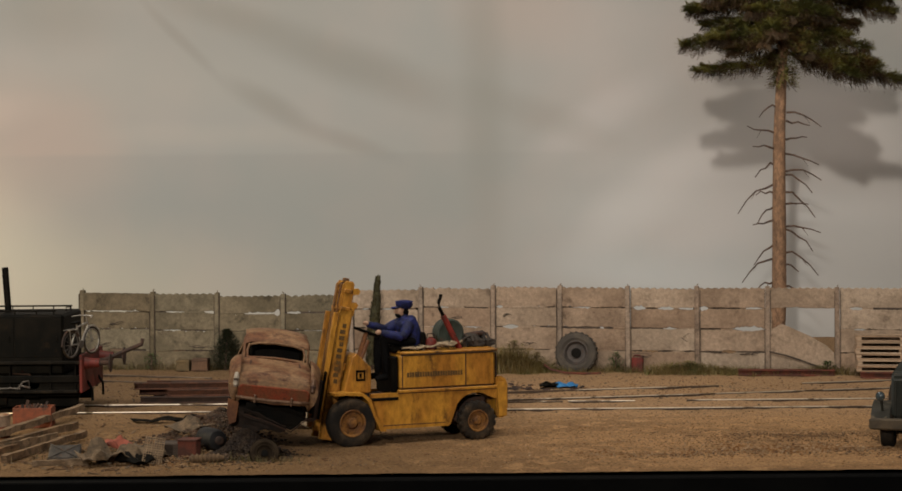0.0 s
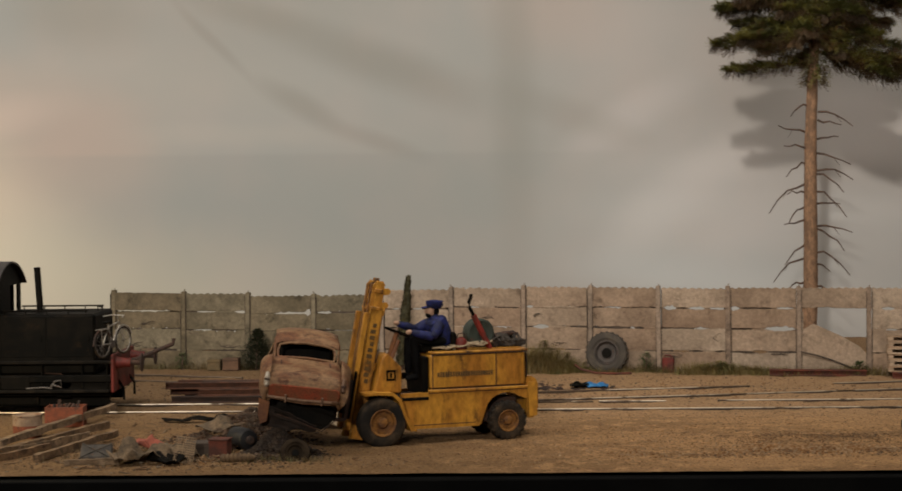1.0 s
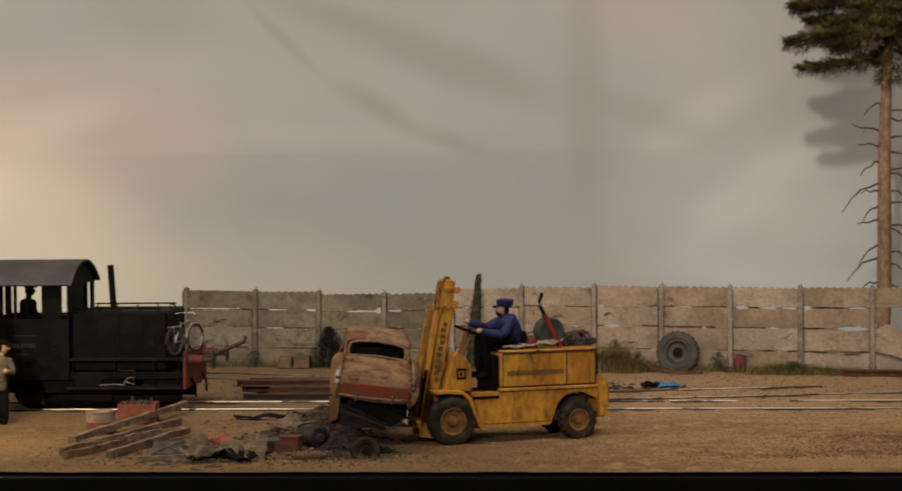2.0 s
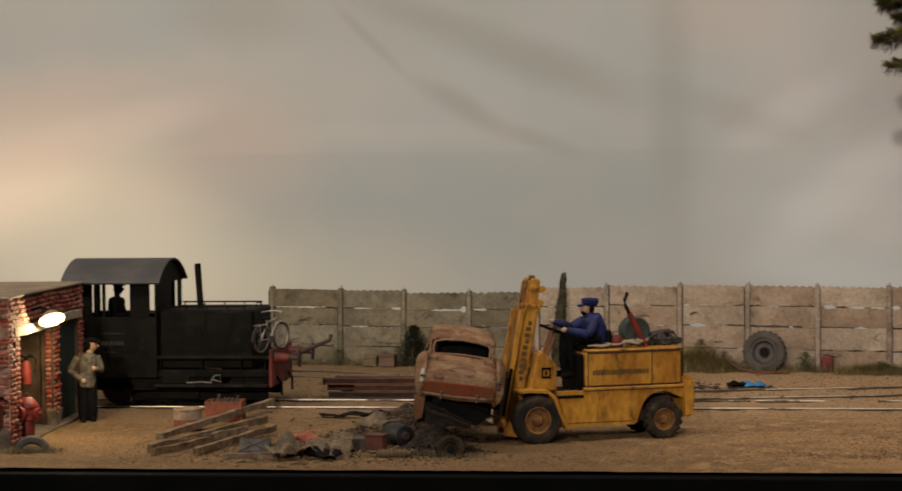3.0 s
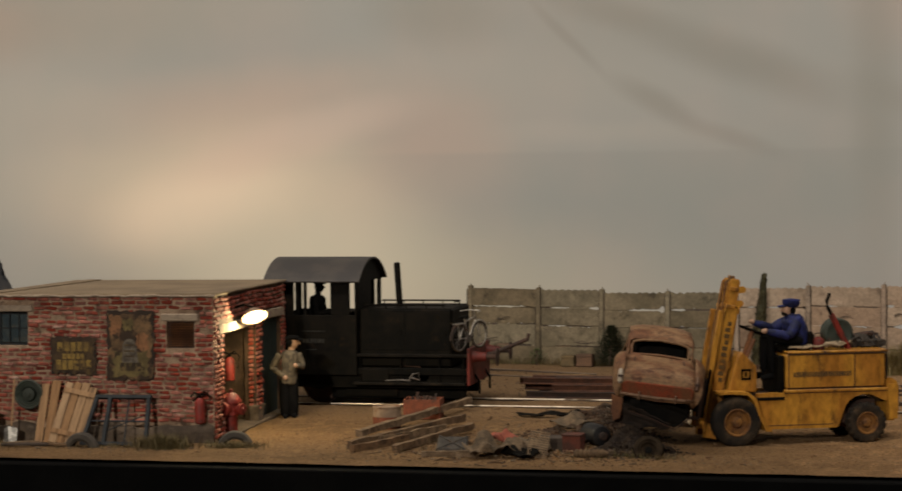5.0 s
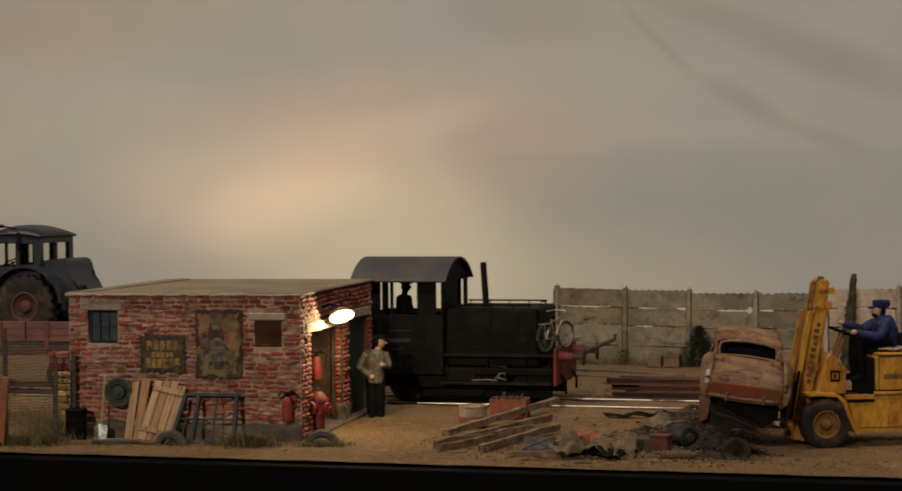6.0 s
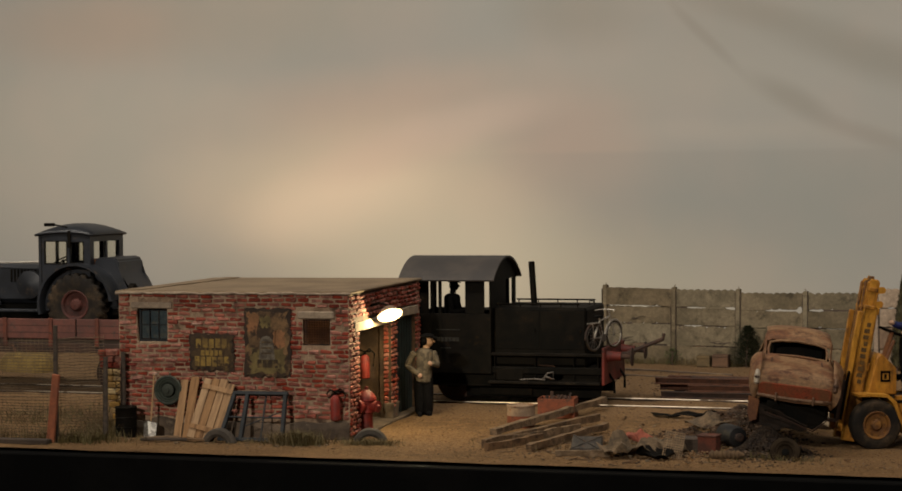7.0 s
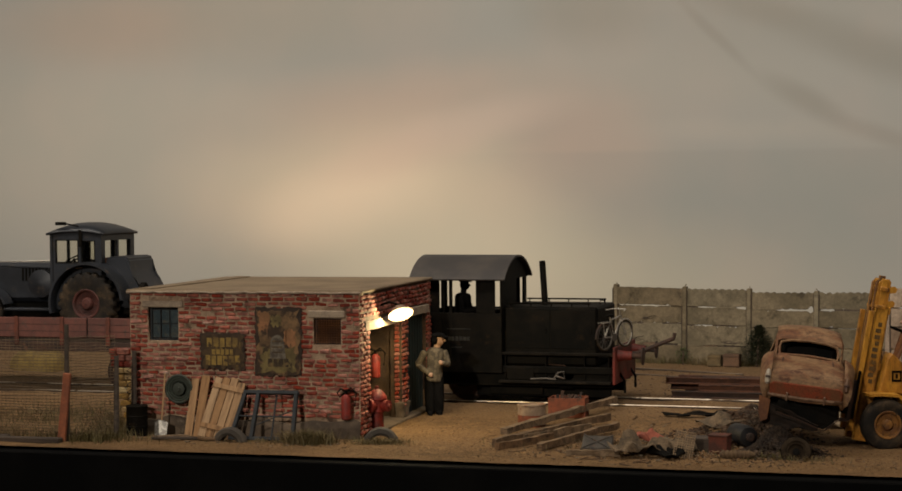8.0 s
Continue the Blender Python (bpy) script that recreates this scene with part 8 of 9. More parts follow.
def wire_fence():
    wf = thing("wire_fence", 0, 0, label="rusty wire mesh fence on dark posts beside the hut", category="fence")
    for x, y, h in ((-16.83, 31.33, 2.20), (-16.02, 31.75, 1.58), (-15.98, 32.42, 1.62), (-18.7, 31.30, 2.2), (-20.6, 31.3, 2.2), (-22.5, 31.3, 2.2)):
        bm = bmesh.new()
        cyl(bm, (0, 0, -0.2), (0.02, 0, h), 0.055, 0.045, 8)
        rough_up(bm, 0.012, 4.0, x)
        p = part("post", bm, WOOD_DARK, wf)
        p.location = (x * S, y * S, 0)
    for a, b, h in (((-22.5, 31.3), (-16.83, 31.33), 1.95), ((-16.83, 31.33), (-16.02, 31.75), 2.0)):
        bm = bmesh.new()
        d = Vector((b[0] - a[0], b[1] - a[1], 0))
        n = int(d.length / 0.085)
        o = Vector((a[0], a[1], 0))
        for i in range(n + 1):
            p = o + d * (i / n)
            sway = 0.02 * math.sin(i * 0.7)
            tube(bm, [p + Vector((0, sway, 0.03)), p + Vector((0, -sway, h))], 0.0034, 4)
        for k in range(int(h / 0.056)):
            z = 0.05 + k * 0.056
            tube(bm, [o + d * t + Vector((0, 0.02 * math.sin(t * 9 + k), z + 0.012 * math.sin(t * 13 + k))) for t in [j / 8 for j in range(9)]], 0.0068, 4)
        part("wire_mesh", bm, RUST_WIRE, wf, "fine rusty wire mesh")["kind"] = "stuff"
    return wf


wire_fence()
bm = bmesh.new()
box(bm, (-0.075, -0.04, -0.05), (0.075, 0.04, 1.30), 0.012)
for v in bm.verts:
    if v.co.z > 1.0:
        v.co.x += 0.02 * math.sin(v.co.z * 9)
ob = part("rusty_post", bm, M("rust_orange_post", (0.26, 0.085, 0.04), (0.19, 0.065, 0.035), 0.9, 0, 4.0, bump=0.4))
ob.matrix_basis = pose(-16.87 * S, 31.18 * S, 0, 0, 7, 0)
tagged(ob, "rust-orange flat post leaning on the wire fence", "post")

# ruined yellow stone wall with a wire lattice before it
ruin = thing("ruined_wall", -16.02, 32.75, 0, 3, "crumbling stub of yellowish stone wall joining the hut", "wall")
rnd = random.Random(33)
STONE = M("yellow_stone", (0.38, 0.25, 0.095), (0.27, 0.175, 0.075), 0.95, 0, 4.0, stain=(0.10, 0.07, 0.045), vary=0.3, bump=0.6)
for row in range(13):
    u = -0.28 - 0.03 * row
    z = 0.07 + row * 0.125
    while u < 0.0:
        w = rnd.uniform(0.14, 0.26)
        bm = bmesh.new()
        box(bm, (u, 0, z - 0.055), (min(u + w, 0.02), 0.28, z + 0.055), 0.02)
        rough_up(bm, 0.02, 5.0, row + u)
        part("stone", bm, STONE if row < 10 else BRICK, ruin)
        u += w + 0.01
lat = thing("wire_lattice", -16.0, 32.50, 0, 70, "crossed rusty wire lattice on the stone wall", "lattice")
bm = bmesh.new()
for k in range(9):
    for s in (-1, 1):
        tube(bm, [(-0.2, 0, 0.12 + k * 0.14), (0.25, 0, 0.12 + k * 0.14 + s * 0.20)], 0.008, 4)
part("wires", bm, DARK_RUST, lat)["kind"] = "stuff"
bm = bmesh.new()
for v in ball(bm, (0, 0, 0), 0.85, 0.6, 0.55, 3):
    v.co += noise.noise_vector(v.co * 3) * 0.08
ob = part("sand_mound", bm, M("yellow_sand", (0.20, 0.135, 0.042), (0.135, 0.090, 0.032), 0.95, 0, 3.0, bump=0.6), smooth=True)
ob.location = (-24.3 * S, 43.8 * S, 0.05 * S)
tagged(ob, "mound of yellow sand beyond the track", "mound")
for i, (x, y, rz, length) in enumerate(((-18.0, 30.98, 2, 2.4), (-20.6, 31.02, -3, 2.6), (-18.9, 31.14, 4, 1.8))):
    bm = bmesh.new()
    box(bm, (-length / 2, -0.10, 0), (length / 2, 0.10, 0.11), 0.02)
    rough_up(bm, 0.02, 3.0, i)
    ob = part("sleeper", bm, WOOD_DARK)
    ob.matrix_basis = pose(x * S, y * S, -0.02 * S, 0, 0, rz)
    tagged(ob, "old grey-brown sleeper lying along the wire fence", "sleeper", "old sleepers")


# ---- scrap in the middle of the yard ----
def beam_between(name, a, b, w, h, mat, label, category="beam", group="", warp=0.0):
    bm = bmesh.new()
    fm, length = axis_frame(a, b)
    n = 16
    rows = [[bm.verts.new(fm @ Vector((x + warp * math.sin(i / n * 3.1) + (0.012 * math.sin(i * 5.1 + y * 40)), y * (1 - 0.03 * (i % 3 == 1)), length * i / n))) for x, y in ((-h / 2, -w / 2), (h / 2, -w / 2), (h / 2, w / 2), (-h / 2, w / 2))] for i in range(n + 1)]
    for p, q in zip(rows, rows[1:]):
        for j in range(4):
            bm.faces.new((p[j], p[(j + 1) % 4], q[(j + 1) % 4], q[j]))
    bm.faces.new(rows[0])
    bm.faces.new(rows[-1][::-1])
    c = (Vector(a) + Vector(b)) / 2
    for v in bm.verts:
        v.co -= c
    rough_up(bm, 0.030, 2.6, c.x)
    rough_up(bm, 0.008, 11.0, c.x)
    ob = part(name, bm, mat)
    ob.location = c * S
    return tagged(ob, label, category, group)


beam_between("timber_beam", (-8.86, 33.45, 0.14), (-7.72, 38.4, 0.22), 0.13, 0.13, WOOD, "long squared grey-brown timber beam lying on the scrap", "beam", "timber beams")
beam_between("timber_beam", (-8.72, 32.25, 0.08), (-7.35, 35.9, 0.16), 0.15, 0.11, WOOD, "weathered split timber beam lying on the earth", "beam", "timber beams")
beam_between("timber_beam", (-7.80, 31.95, 0.08), (-6.98, 34.95, 0.12), 0.13, 0.11, WOOD, "dark charred timber beam lying on the earth", "beam", "timber beams")
beam_between("timber_beam", (-8.55, 31.85, 0.06), (-7.85, 33.2, 0.10), 0.16, 0.10, WOOD, "dark broken timber lying on the earth", "beam", "timber beams")
beam_between("timber_beam", (-8.30, 32.8, 0.05), (-7.45, 34.7, 0.06), 0.25, 0.05, WOOD, "weathered plank lying on the earth", "plank", "timber beams")
beam_between("timber_beam", (-7.2, 31.55, 0.04), (-6.3, 31.75, 0.05), 0.12, 0.07, WOOD, "pale broken timber lying on the earth", "plank", "timber beams")


def red_bin():
    b = thing("scrap_bin", -8.42, 37.05, 0, 4, "rusty red square bin filled with scrap", "bin")
    for lo, hi in (((-0.38, -0.28, 0), (0.38, -0.255, 0.40)), ((-0.38, 0.255, 0), (0.38, 0.28, 0.40)), ((-0.38, -0.255, 0), (-0.355, 0.255, 0.40)), ((0.355, -0.255, 0), (0.38, 0.255, 0.40)), ((-0.355, -0.255, 0), (0.355, 0.255, 0.03))):
        bm = bmesh.new()
        box(bm, lo, hi, 0.004)
        part("panel", bm, DRUM_RED, b)
    bm = bmesh.new()
    rnd = random.Random(2)
    for _ in range(26):
        c = Vector((rnd.uniform(-0.28, 0.28), rnd.uniform(-0.2, 0.2), rnd.uniform(0.28, 0.42)))
        box(bm, (-rnd.uniform(0.03, 0.12), -0.03, -0.02), (rnd.uniform(0.03, 0.12), 0.03, 0.02), 0.004, Matrix.Translation(c) @ Euler((rnd.uniform(0, 3), rnd.uniform(0, 3), rnd.uniform(0, 3))).to_matrix().to_4x4())
    box(bm, (-0.35, -0.25, 0.03), (0.35, 0.25, 0.30))
    part("scrap", bm, DARK_RUST, b, "dark rusty scrap")["kind"] = "stuff"
    return b


red_bin()
dr = thing("paint_drum", -8.77, 35.30, 0, 0, "small red drum with a faded cream upper half", "drum")
bm = bmesh.new()
lathe(bm, [(0.275, 0), (0.285, 0.05), (0.275, 0.1), (0.275, 1.0)], (0, 0, 0), (0, 0, 0.24), 28)
part("lower_body", bm, DRUM_RED, dr, smooth=True)
bm = bmesh.new()
lathe(bm, [(0.278, 0), (0.278, 0.85), (0.29, 0.90), (0.285, 1.0), (0.26, 0.98), (0.255, 0.80), (0.01, 0.78)], (0, 0, 0.24), (0, 0, 0.45), 28, caps=False)
part("upper_body", bm, CREAM, dr, "faded cream paint", smooth=True)


GIRDER_RUST = M("girder_rust", (0.085, 0.034, 0.018), (0.045, 0.021, 0.013), 0.9, 0, 3.0, stain=(0.022, 0.013, 0.009), sscale=4.0, bump=0.5)


def rail_stack():
    rnd = random.Random(9)
    for k in range(11):
        row = k // 4
        y = 40.85 + (k % 4) * 0.22 + row * 0.08
        x0, x1 = -7.15 + rnd.uniform(-0.35, 0.9) + (0.3 if row else 0), -4.2 + rnd.uniform(-0.9, 0.5)
        st = thing("steel_girder", (x0 + x1) / 2, y, 0.01 + row * 0.148, rnd.uniform(-4.5, 4.5) if row else rnd.uniform(-2, 2), "rusty dark red steel girder in the stack beside the track", "girder", "stacked girders")
        L = (x1 - x0) / 2
        for nm, lo, hi in (("lower_flange", (-L, -0.08, 0), (L, 0.08, 0.025)), ("web", (-L, -0.015, 0.025), (L, 0.015, 0.12)), ("upper_flange", (-L, -0.07, 0.12), (L, 0.07, 0.145))):
            bm = bmesh.new()
            box(bm, lo, hi)
            part(nm, bm, GIRDER_RUST if k % 3 else DARK_RUST, st)


rail_stack()
for x0, x1, y in ((7.12, 9.48, 45.72), (9.95, 13.2, 44.72)):
    st = thing("steel_girder", (x0 + x1) / 2, y, 0.0, -8, "long rusty red girder lying along the fence", "girder", "stacked girders")
    L = (x1 - x0) / 2
    for nm, lo, hi in (("lower_flange", (-L, -0.09, 0), (L, 0.09, 0.03)), ("web", (-L, -0.015, 0.03), (L, 0.015, 0.13)), ("upper_flange", (-L, -0.09, 0.13), (L, 0.09, 0.16))):
        bm = bmesh.new()
        box(bm, lo, hi)
        part(nm, bm, RUST_RED, st)


def pallet(x, y, z, rz):
    p = thing("pallet", x, y, z, rz, "pale wooden pallet in the stack before the fence", "pallet", "stacked pallets")
    for k in range(5):
        bm = bmesh.new()
        box(bm, (-1.1, -0.38 + k * 0.165, 0.108), (1.1, -0.28 + k * 0.165, 0.144), 0.004)
        part("deck_board", bm, PALLET_WOOD, p)
    for yy in (-0.38, -0.04, 0.30):
        bm = bmesh.new()
        box(bm, (-1.1, yy, 0.0), (1.1, yy + 0.09, 0.034), 0.004)
        part("bottom_board", bm, PALLET_WOOD, p)
        for xx in (-1.1, -0.06, 0.98):
            bm = bmesh.new()
            box(bm, (xx, yy, 0.034), (xx + 0.12, yy + 0.09, 0.108), 0.004)
            part("block", bm, PALLET_WOOD, p)
    return p


first = pallet(11.04, 45.22, 0.15, -9.5)
rnd = random.Random(6)
for xx in (-0.9, 0.0, 0.9):
    bm = bmesh.new()
    box(bm, (-0.06, -0.4, 0), (0.06, 0.4, 0.15), 0.01)
    ob = part("bearer", bm, WOOD_DARK)
    ob.matrix_basis = pose((11.04 + xx) * S, (45.22 - xx * 0.167) * S, 0, 0, 0, -9.5)
    tagged(ob, "dark timber bearer under the pallet stack", "bearer", "pallet bearers")
for k in range(1, 6):
    copy_thing(first, pose((11.04 + rnd.uniform(-0.03, 0.03)) * S, 45.22 * S, (0.15 + k * 0.148) * S, 0, 0, -9.5 + rnd.uniform(-0.8, 0.8)))

jc = thing("jerrycan", 4.72, 46.85, 0, -10, "faded red metal jerrycan standing by the fence", "can")
bm = bmesh.new()
box(bm, (-0.15, -0.08, 0), (0.15, 0.08, 0.38), 0.03)
part("body", bm, RED_PAINT, jc)
bm = bmesh.new()
tube(bm, [(-0.10, 0, 0.38), (-0.08, 0, 0.44), (0.06, 0, 0.44), (0.08, 0, 0.38)], 0.015)
part("handle", bm, RED_PAINT, jc)
bm = bmesh.new()
cyl(bm, (0.11, 0, 0.37), (0.13, 0, 0.43), 0.03)
part("spout", bm, DARK_RUST, jc)
bm = bmesh.new()
tube(bm, [(2.35, 46.75, 0.22), (2.5, 46.6, 0.12), (2.85, 46.4, 0.05), (3.3, 46.3, 0.04), (3.75, 46.35, 0.04)], 0.03, 6)
tagged(part("hose_piece", bm, RUST_RED), "rusty red bent pipe lying before the tyre", "pipe")


def crumpled(name, x, y, w, d, h, mat, label, category, seed, rz=0.0, sharp=2.5, z=0.0):
    """A crumpled sheet or cloth lying on the ground, with thickness."""
    bm = bmesh.new()
    n = 12
    rows = []
    for i in range(n + 1):
        row = []
        for j in range(n + 1):
            u, v = i / n - 0.5, j / n - 0.5
            k = noise.noise(Vector((u * sharp + seed, v * sharp, seed))) + 0.5 * noise.noise(Vector((u * sharp * 2 + seed, v * sharp * 2, 1)))
            edge = 1 - max(abs(u), abs(v)) * 1.2
            row.append(bm.verts.new((u * w * (1 + 0.25 * k), v * d * (1 + 0.2 * k), max(0.012, h * (0.45 + k) * edge + 0.02))))
        rows.append(row)
    for p, q in zip(rows, rows[1:]):
        for j in range(n):
            bm.faces.new((p[j], q[j], q[j + 1], p[j + 1]))
    ob = part(name, bm, mat, smooth=True)
    ob.matrix_basis = pose(x * S, y * S, (z + max(0, relief(x, y))) * S, 0, 0, rz)
    m = ob.modifiers.new("thickness", "SOLIDIFY")
    m.thickness, m.offset = 0.012 * S, 1
    return tagged(ob, label, category)


crumpled("plastic_sheet", 2.70, 43.3, 0.52, 0.42, 0.18, BLUE_PLASTIC, "crumpled bright blue plastic sheet on the ground", "sheet", 3.0)
crumpled("black_sheet", 2.30, 43.35, 0.5, 0.4, 0.15, BLACK_PAINT, "crumpled black sheet lying on the ground", "sheet", 5.0)
crumpled("black_sheet", -6.0, 37.5, 1.0, 0.28, 0.12, BLACK_PAINT, "long torn black sheet lying on the ground", "sheet", 6.0)
crumpled("black_sheet", -5.25, 37.4, 0.5, 0.5, 0.22, BLACK_PAINT, "crumpled black sheet lying on the ground", "sheet", 8.0)
crumpled("canvas", -5.95, 31.75, 0.95, 0.7, 0.55, TARP, "crumpled grey-green canvas tossed on the scrap", "canvas", 1.7, 20, 3.2)
crumpled("canvas", -5.35, 32.1, 0.8, 0.7, 0.42, TARP, "crumpled brown canvas tossed on the scrap", "canvas", 9.1, -25, 3.0)
crumpled("canvas", -4.85, 33.9, 0.7, 0.6, 0.26, TARP, "crumpled tan canvas tossed over the heap", "canvas", 4.4, 35, 2.2, 0.18)
crumpled("canvas", -2.85, 36.6, 0.85, 0.5, 0.50, M("pale_canvas", (0.36, 0.28, 0.185), (0.27, 0.205, 0.13), 0.95, 0, 3.0, stain=(0.16, 0.11, 0.07), bump=0.4), "pale sand-coloured canvas lying beyond the wreck", "canvas", 7.7, 12, 2.0)
crumpled("red_cloth", -5.90, 32.45, 0.46, 0.4, 0.26, M("faded_red_cloth", (0.25, 0.07, 0.042), (0.17, 0.05, 0.034), 0.9, 0, 5.0, bump=0.3), "faded red cloth thrown on the scrap", "cloth", 12.3, 10, 3.0, 0.08)
crumpled("black_sheet", -5.45, 31.6, 0.7, 0.4, 0.25, BLACK_PAINT, "crumpled black sheet lying on the ground", "sheet", 14.0, -40)

TRAY_METAL = M("dirty_tray_metal", (0.062, 0.052, 0.042), (0.034, 0.029, 0.024), 0.7, 0.2, 4.0, stain=(0.10, 0.055, 0.03), bump=0.3)
tray = thing("sheet_metal_tray", -6.80, 32.25, 0.04, 6, "grey pressed sheet-metal tray with a crossed lid", "tray", rx=26)
tray.scale = (0.76, 0.76, 0.76)
bm = bmesh.new()
box(bm, (-0.36, -0.28, 0.0), (0.36, 0.28, 0.20), 0.03)
part("body", bm, TRAY_METAL, tray)
for a, b in (((-0.34, -0.30), (0.34, 0.26)), ((-0.34, 0.26), (0.34, -0.30))):
    bm = bmesh.new()
    tube(bm, [(a[0], a[1] + 0.03, 0.205), (b[0], b[1], 0.205)], 0.022, 6)
    part("rib", bm, TRAY_METAL, tray)
bm = bmesh.new()
for lo, hi in (((-0.38, -0.31, 0.02), (0.38, -0.28, 0.06)), ((-0.38, -0.31, 0.15), (0.38, -0.28, 0.19))):
    box(bm, lo, hi, 0.006)
part("rim", bm, DARK_RUST, tray)

tank = thing("gas_tank", -4.36, 33.20, 0.24, -58, "dented black cylindrical tank lying on the scrap heap", "tank")
tank.scale = (0.85, 0.85, 0.85)
bm = bmesh.new()
lathe(bm, [(0.02, 0), (0.15, 0.04), (0.22, 0.14), (0.23, 0.3), (0.23, 0.8), (0.20, 0.94), (0.02, 1.0)], (-0.40, 0, 0), (0.40, 0, 0), 24)
rough_up(bm, 0.015, 3)
part("shell", bm, M("black_tank", (0.009, 0.009, 0.010), (0.016, 0.014, 0.012), 0.5, 0, 2.0, stain=(0.035, 0.024, 0.017), slo=0.6), tank, smooth=True)
bm = bmesh.new()
lathe(bm, [(0.09, 0), (0.09, 0.8), (0.05, 1.0)], (0.38, 0, 0), (0.48, 0, 0), 16)
part("neck", bm, DARK_RUST, tank)
bx = thing("rusty_box", -4.62, 32.25, 0.0, -8, "rust-brown square metal box in the scrap heap", "box")
bm = bmesh.new()
box(bm, (-0.17, -0.16, 0), (0.17, 0.16, 0.34), 0.015)
part("body", bm, RUST_RED, bx)
bm = bmesh.new()
box(bm, (-0.18, -0.17, 0.34), (0.18, 0.17, 0.37), 0.008)
part("lid", bm, RUST_RED, bx)
bx = thing("brown_box", -4.98, 32.3, 0.0, 5, "dark brown battered wooden box in the scrap heap", "box")
bm = bmesh.new()
box(bm, (-0.25, -0.2, 0), (0.2, 0.2, 0.30), 0.015)
rough_up(bm, 0.02, 4)
part("body", bm, WOOD_DARK, bx)
SCREEN_WIRE = M("tan_rusty_wire", (0.24, 0.165, 0.095), (0.15, 0.10, 0.06), 0.9, 0, 5.0, bump=0.3)
scr = thing("wire_screen", -5.15, 31.42, 0.05, 8, "rusty woven wire screen propped in the scrap", "screen", rx=-24, ry=10)
for k in range(9):
    bm = bmesh.new()
    cyl(bm, (-0.16 + k * 0.04, 0, 0.0), (-0.16 + k * 0.04, 0, 0.48), 0.008, n=5)
    part("upright_wire", bm, SCREEN_WIRE, scr)
for k in range(12):
    bm = bmesh.new()
    cyl(bm, (-0.17, 0.005, 0.01 + k * 0.042), (0.17, 0.005, 0.01 + k * 0.042), 0.008, n=5)
    part("cross_wire", bm, SCREEN_WIRE, scr)
cyl_ob = thing("cog_roller", -4.25, 31.75, 0.06, 10, "ridged dusty metal roller lying at the heap's foot", "roller")
bm = bmesh.new()
lathe(bm, [(0.04, 0)] + [(0.085 if i % 2 else 0.06, 0.05 + i * 0.06) for i in range(15)] + [(0.04, 1.0)], (-0.3, 0, 0.03), (0.3, 0, 0.03), 14)
part("body", bm, PEBBLE, cyl_ob)


def rubble(name, spots, mat, label, category, seed, flat=0.5):
    """Many small broken lumps strewn about: too many to pick apart."""
    rnd = random.Random(seed)
    verts, faces = [], []
    for cx, cy, sx, sy, count, r0, r1, lift in spots:
        for _ in range(count):
            x, y = rnd.gauss(cx, sx), rnd.gauss(cy, sy)
            if y < 30.7:
                continue
            r = rnd.uniform(r0, r1)
            z = relief(x, y) + lift * math.exp(-((x - cx) / (sx * 1.3)) ** 2 - ((y - cy) / (sy * 1.3)) ** 2)
            k = len(verts)
            a0 = rnd.uniform(0, 6.3)
            for h, s in ((-0.3, 0.8), (0.45, 0.75)):
                for q in range(5):
                    a = a0 + q * 1.2566
                    verts.append(((x + r * s * rnd.uniform(0.6, 1.2) * math.cos(a)) * S, (y + r * s * rnd.uniform(0.6, 1.2) * math.sin(a)) * S, (z + r * flat * (h + rnd.uniform(-0.2, 0.3))) * S))
            for q in range(5):
                faces.append((k + q, k + (q + 1) % 5, k + 5 + (q + 1) % 5, k + 5 + q))
            faces.append((k + 9, k + 8, k + 7, k + 6, k + 5))
            faces.append((k, k + 1, k + 2, k + 3, k + 4))
    me = bpy.data.meshes.new(name)
    me.from_pydata(verts, [], faces)
    me.materials.append(mat)
    me.validate()
    return tagged(new(name, me), label, category, kind="stuff")


HEAP_DARK = M("black_brown_earth", (0.036, 0.023, 0.014), (0.018, 0.012, 0.009), 0.95, 0, 5.0, stain=(0.06, 0.037, 0.022), slo=0.58, vary=0.3, bump=0.5)
rubble("charred_heap", [(-3.65, 32.55, 0.28, 0.25, 2600, 0.010, 0.050, 0.50), (-3.40, 32.8, 0.28, 0.3, 600, 0.010, 0.045, 0.10)], HEAP_DARK, "heap of black oily dirt and scrap under the wreck", "scrap", 49, 0.7)
rubble("tan_rubble", [(-5.0, 32.4, 0.5, 0.5, 900, 0.008, 0.030, 0.08), (-5.6, 33.2, 0.6, 0.5, 500, 0.008, 0.030, 0.04)], CLOD, "heap of tan rubble among the scrap", "rubble", 50, 0.8)
rubble("scrap_heap", [(-4.5, 34.2, 0.55, 0.6, 1500, 0.015, 0.07, 0.42), (-3.75, 32.3, 0.45, 0.35, 380, 0.010, 0.045, 0.10)], SCRAP_EARTH, "heap of dark rusty scrap and dirt under the wreck", "scrap", 41, 0.7)
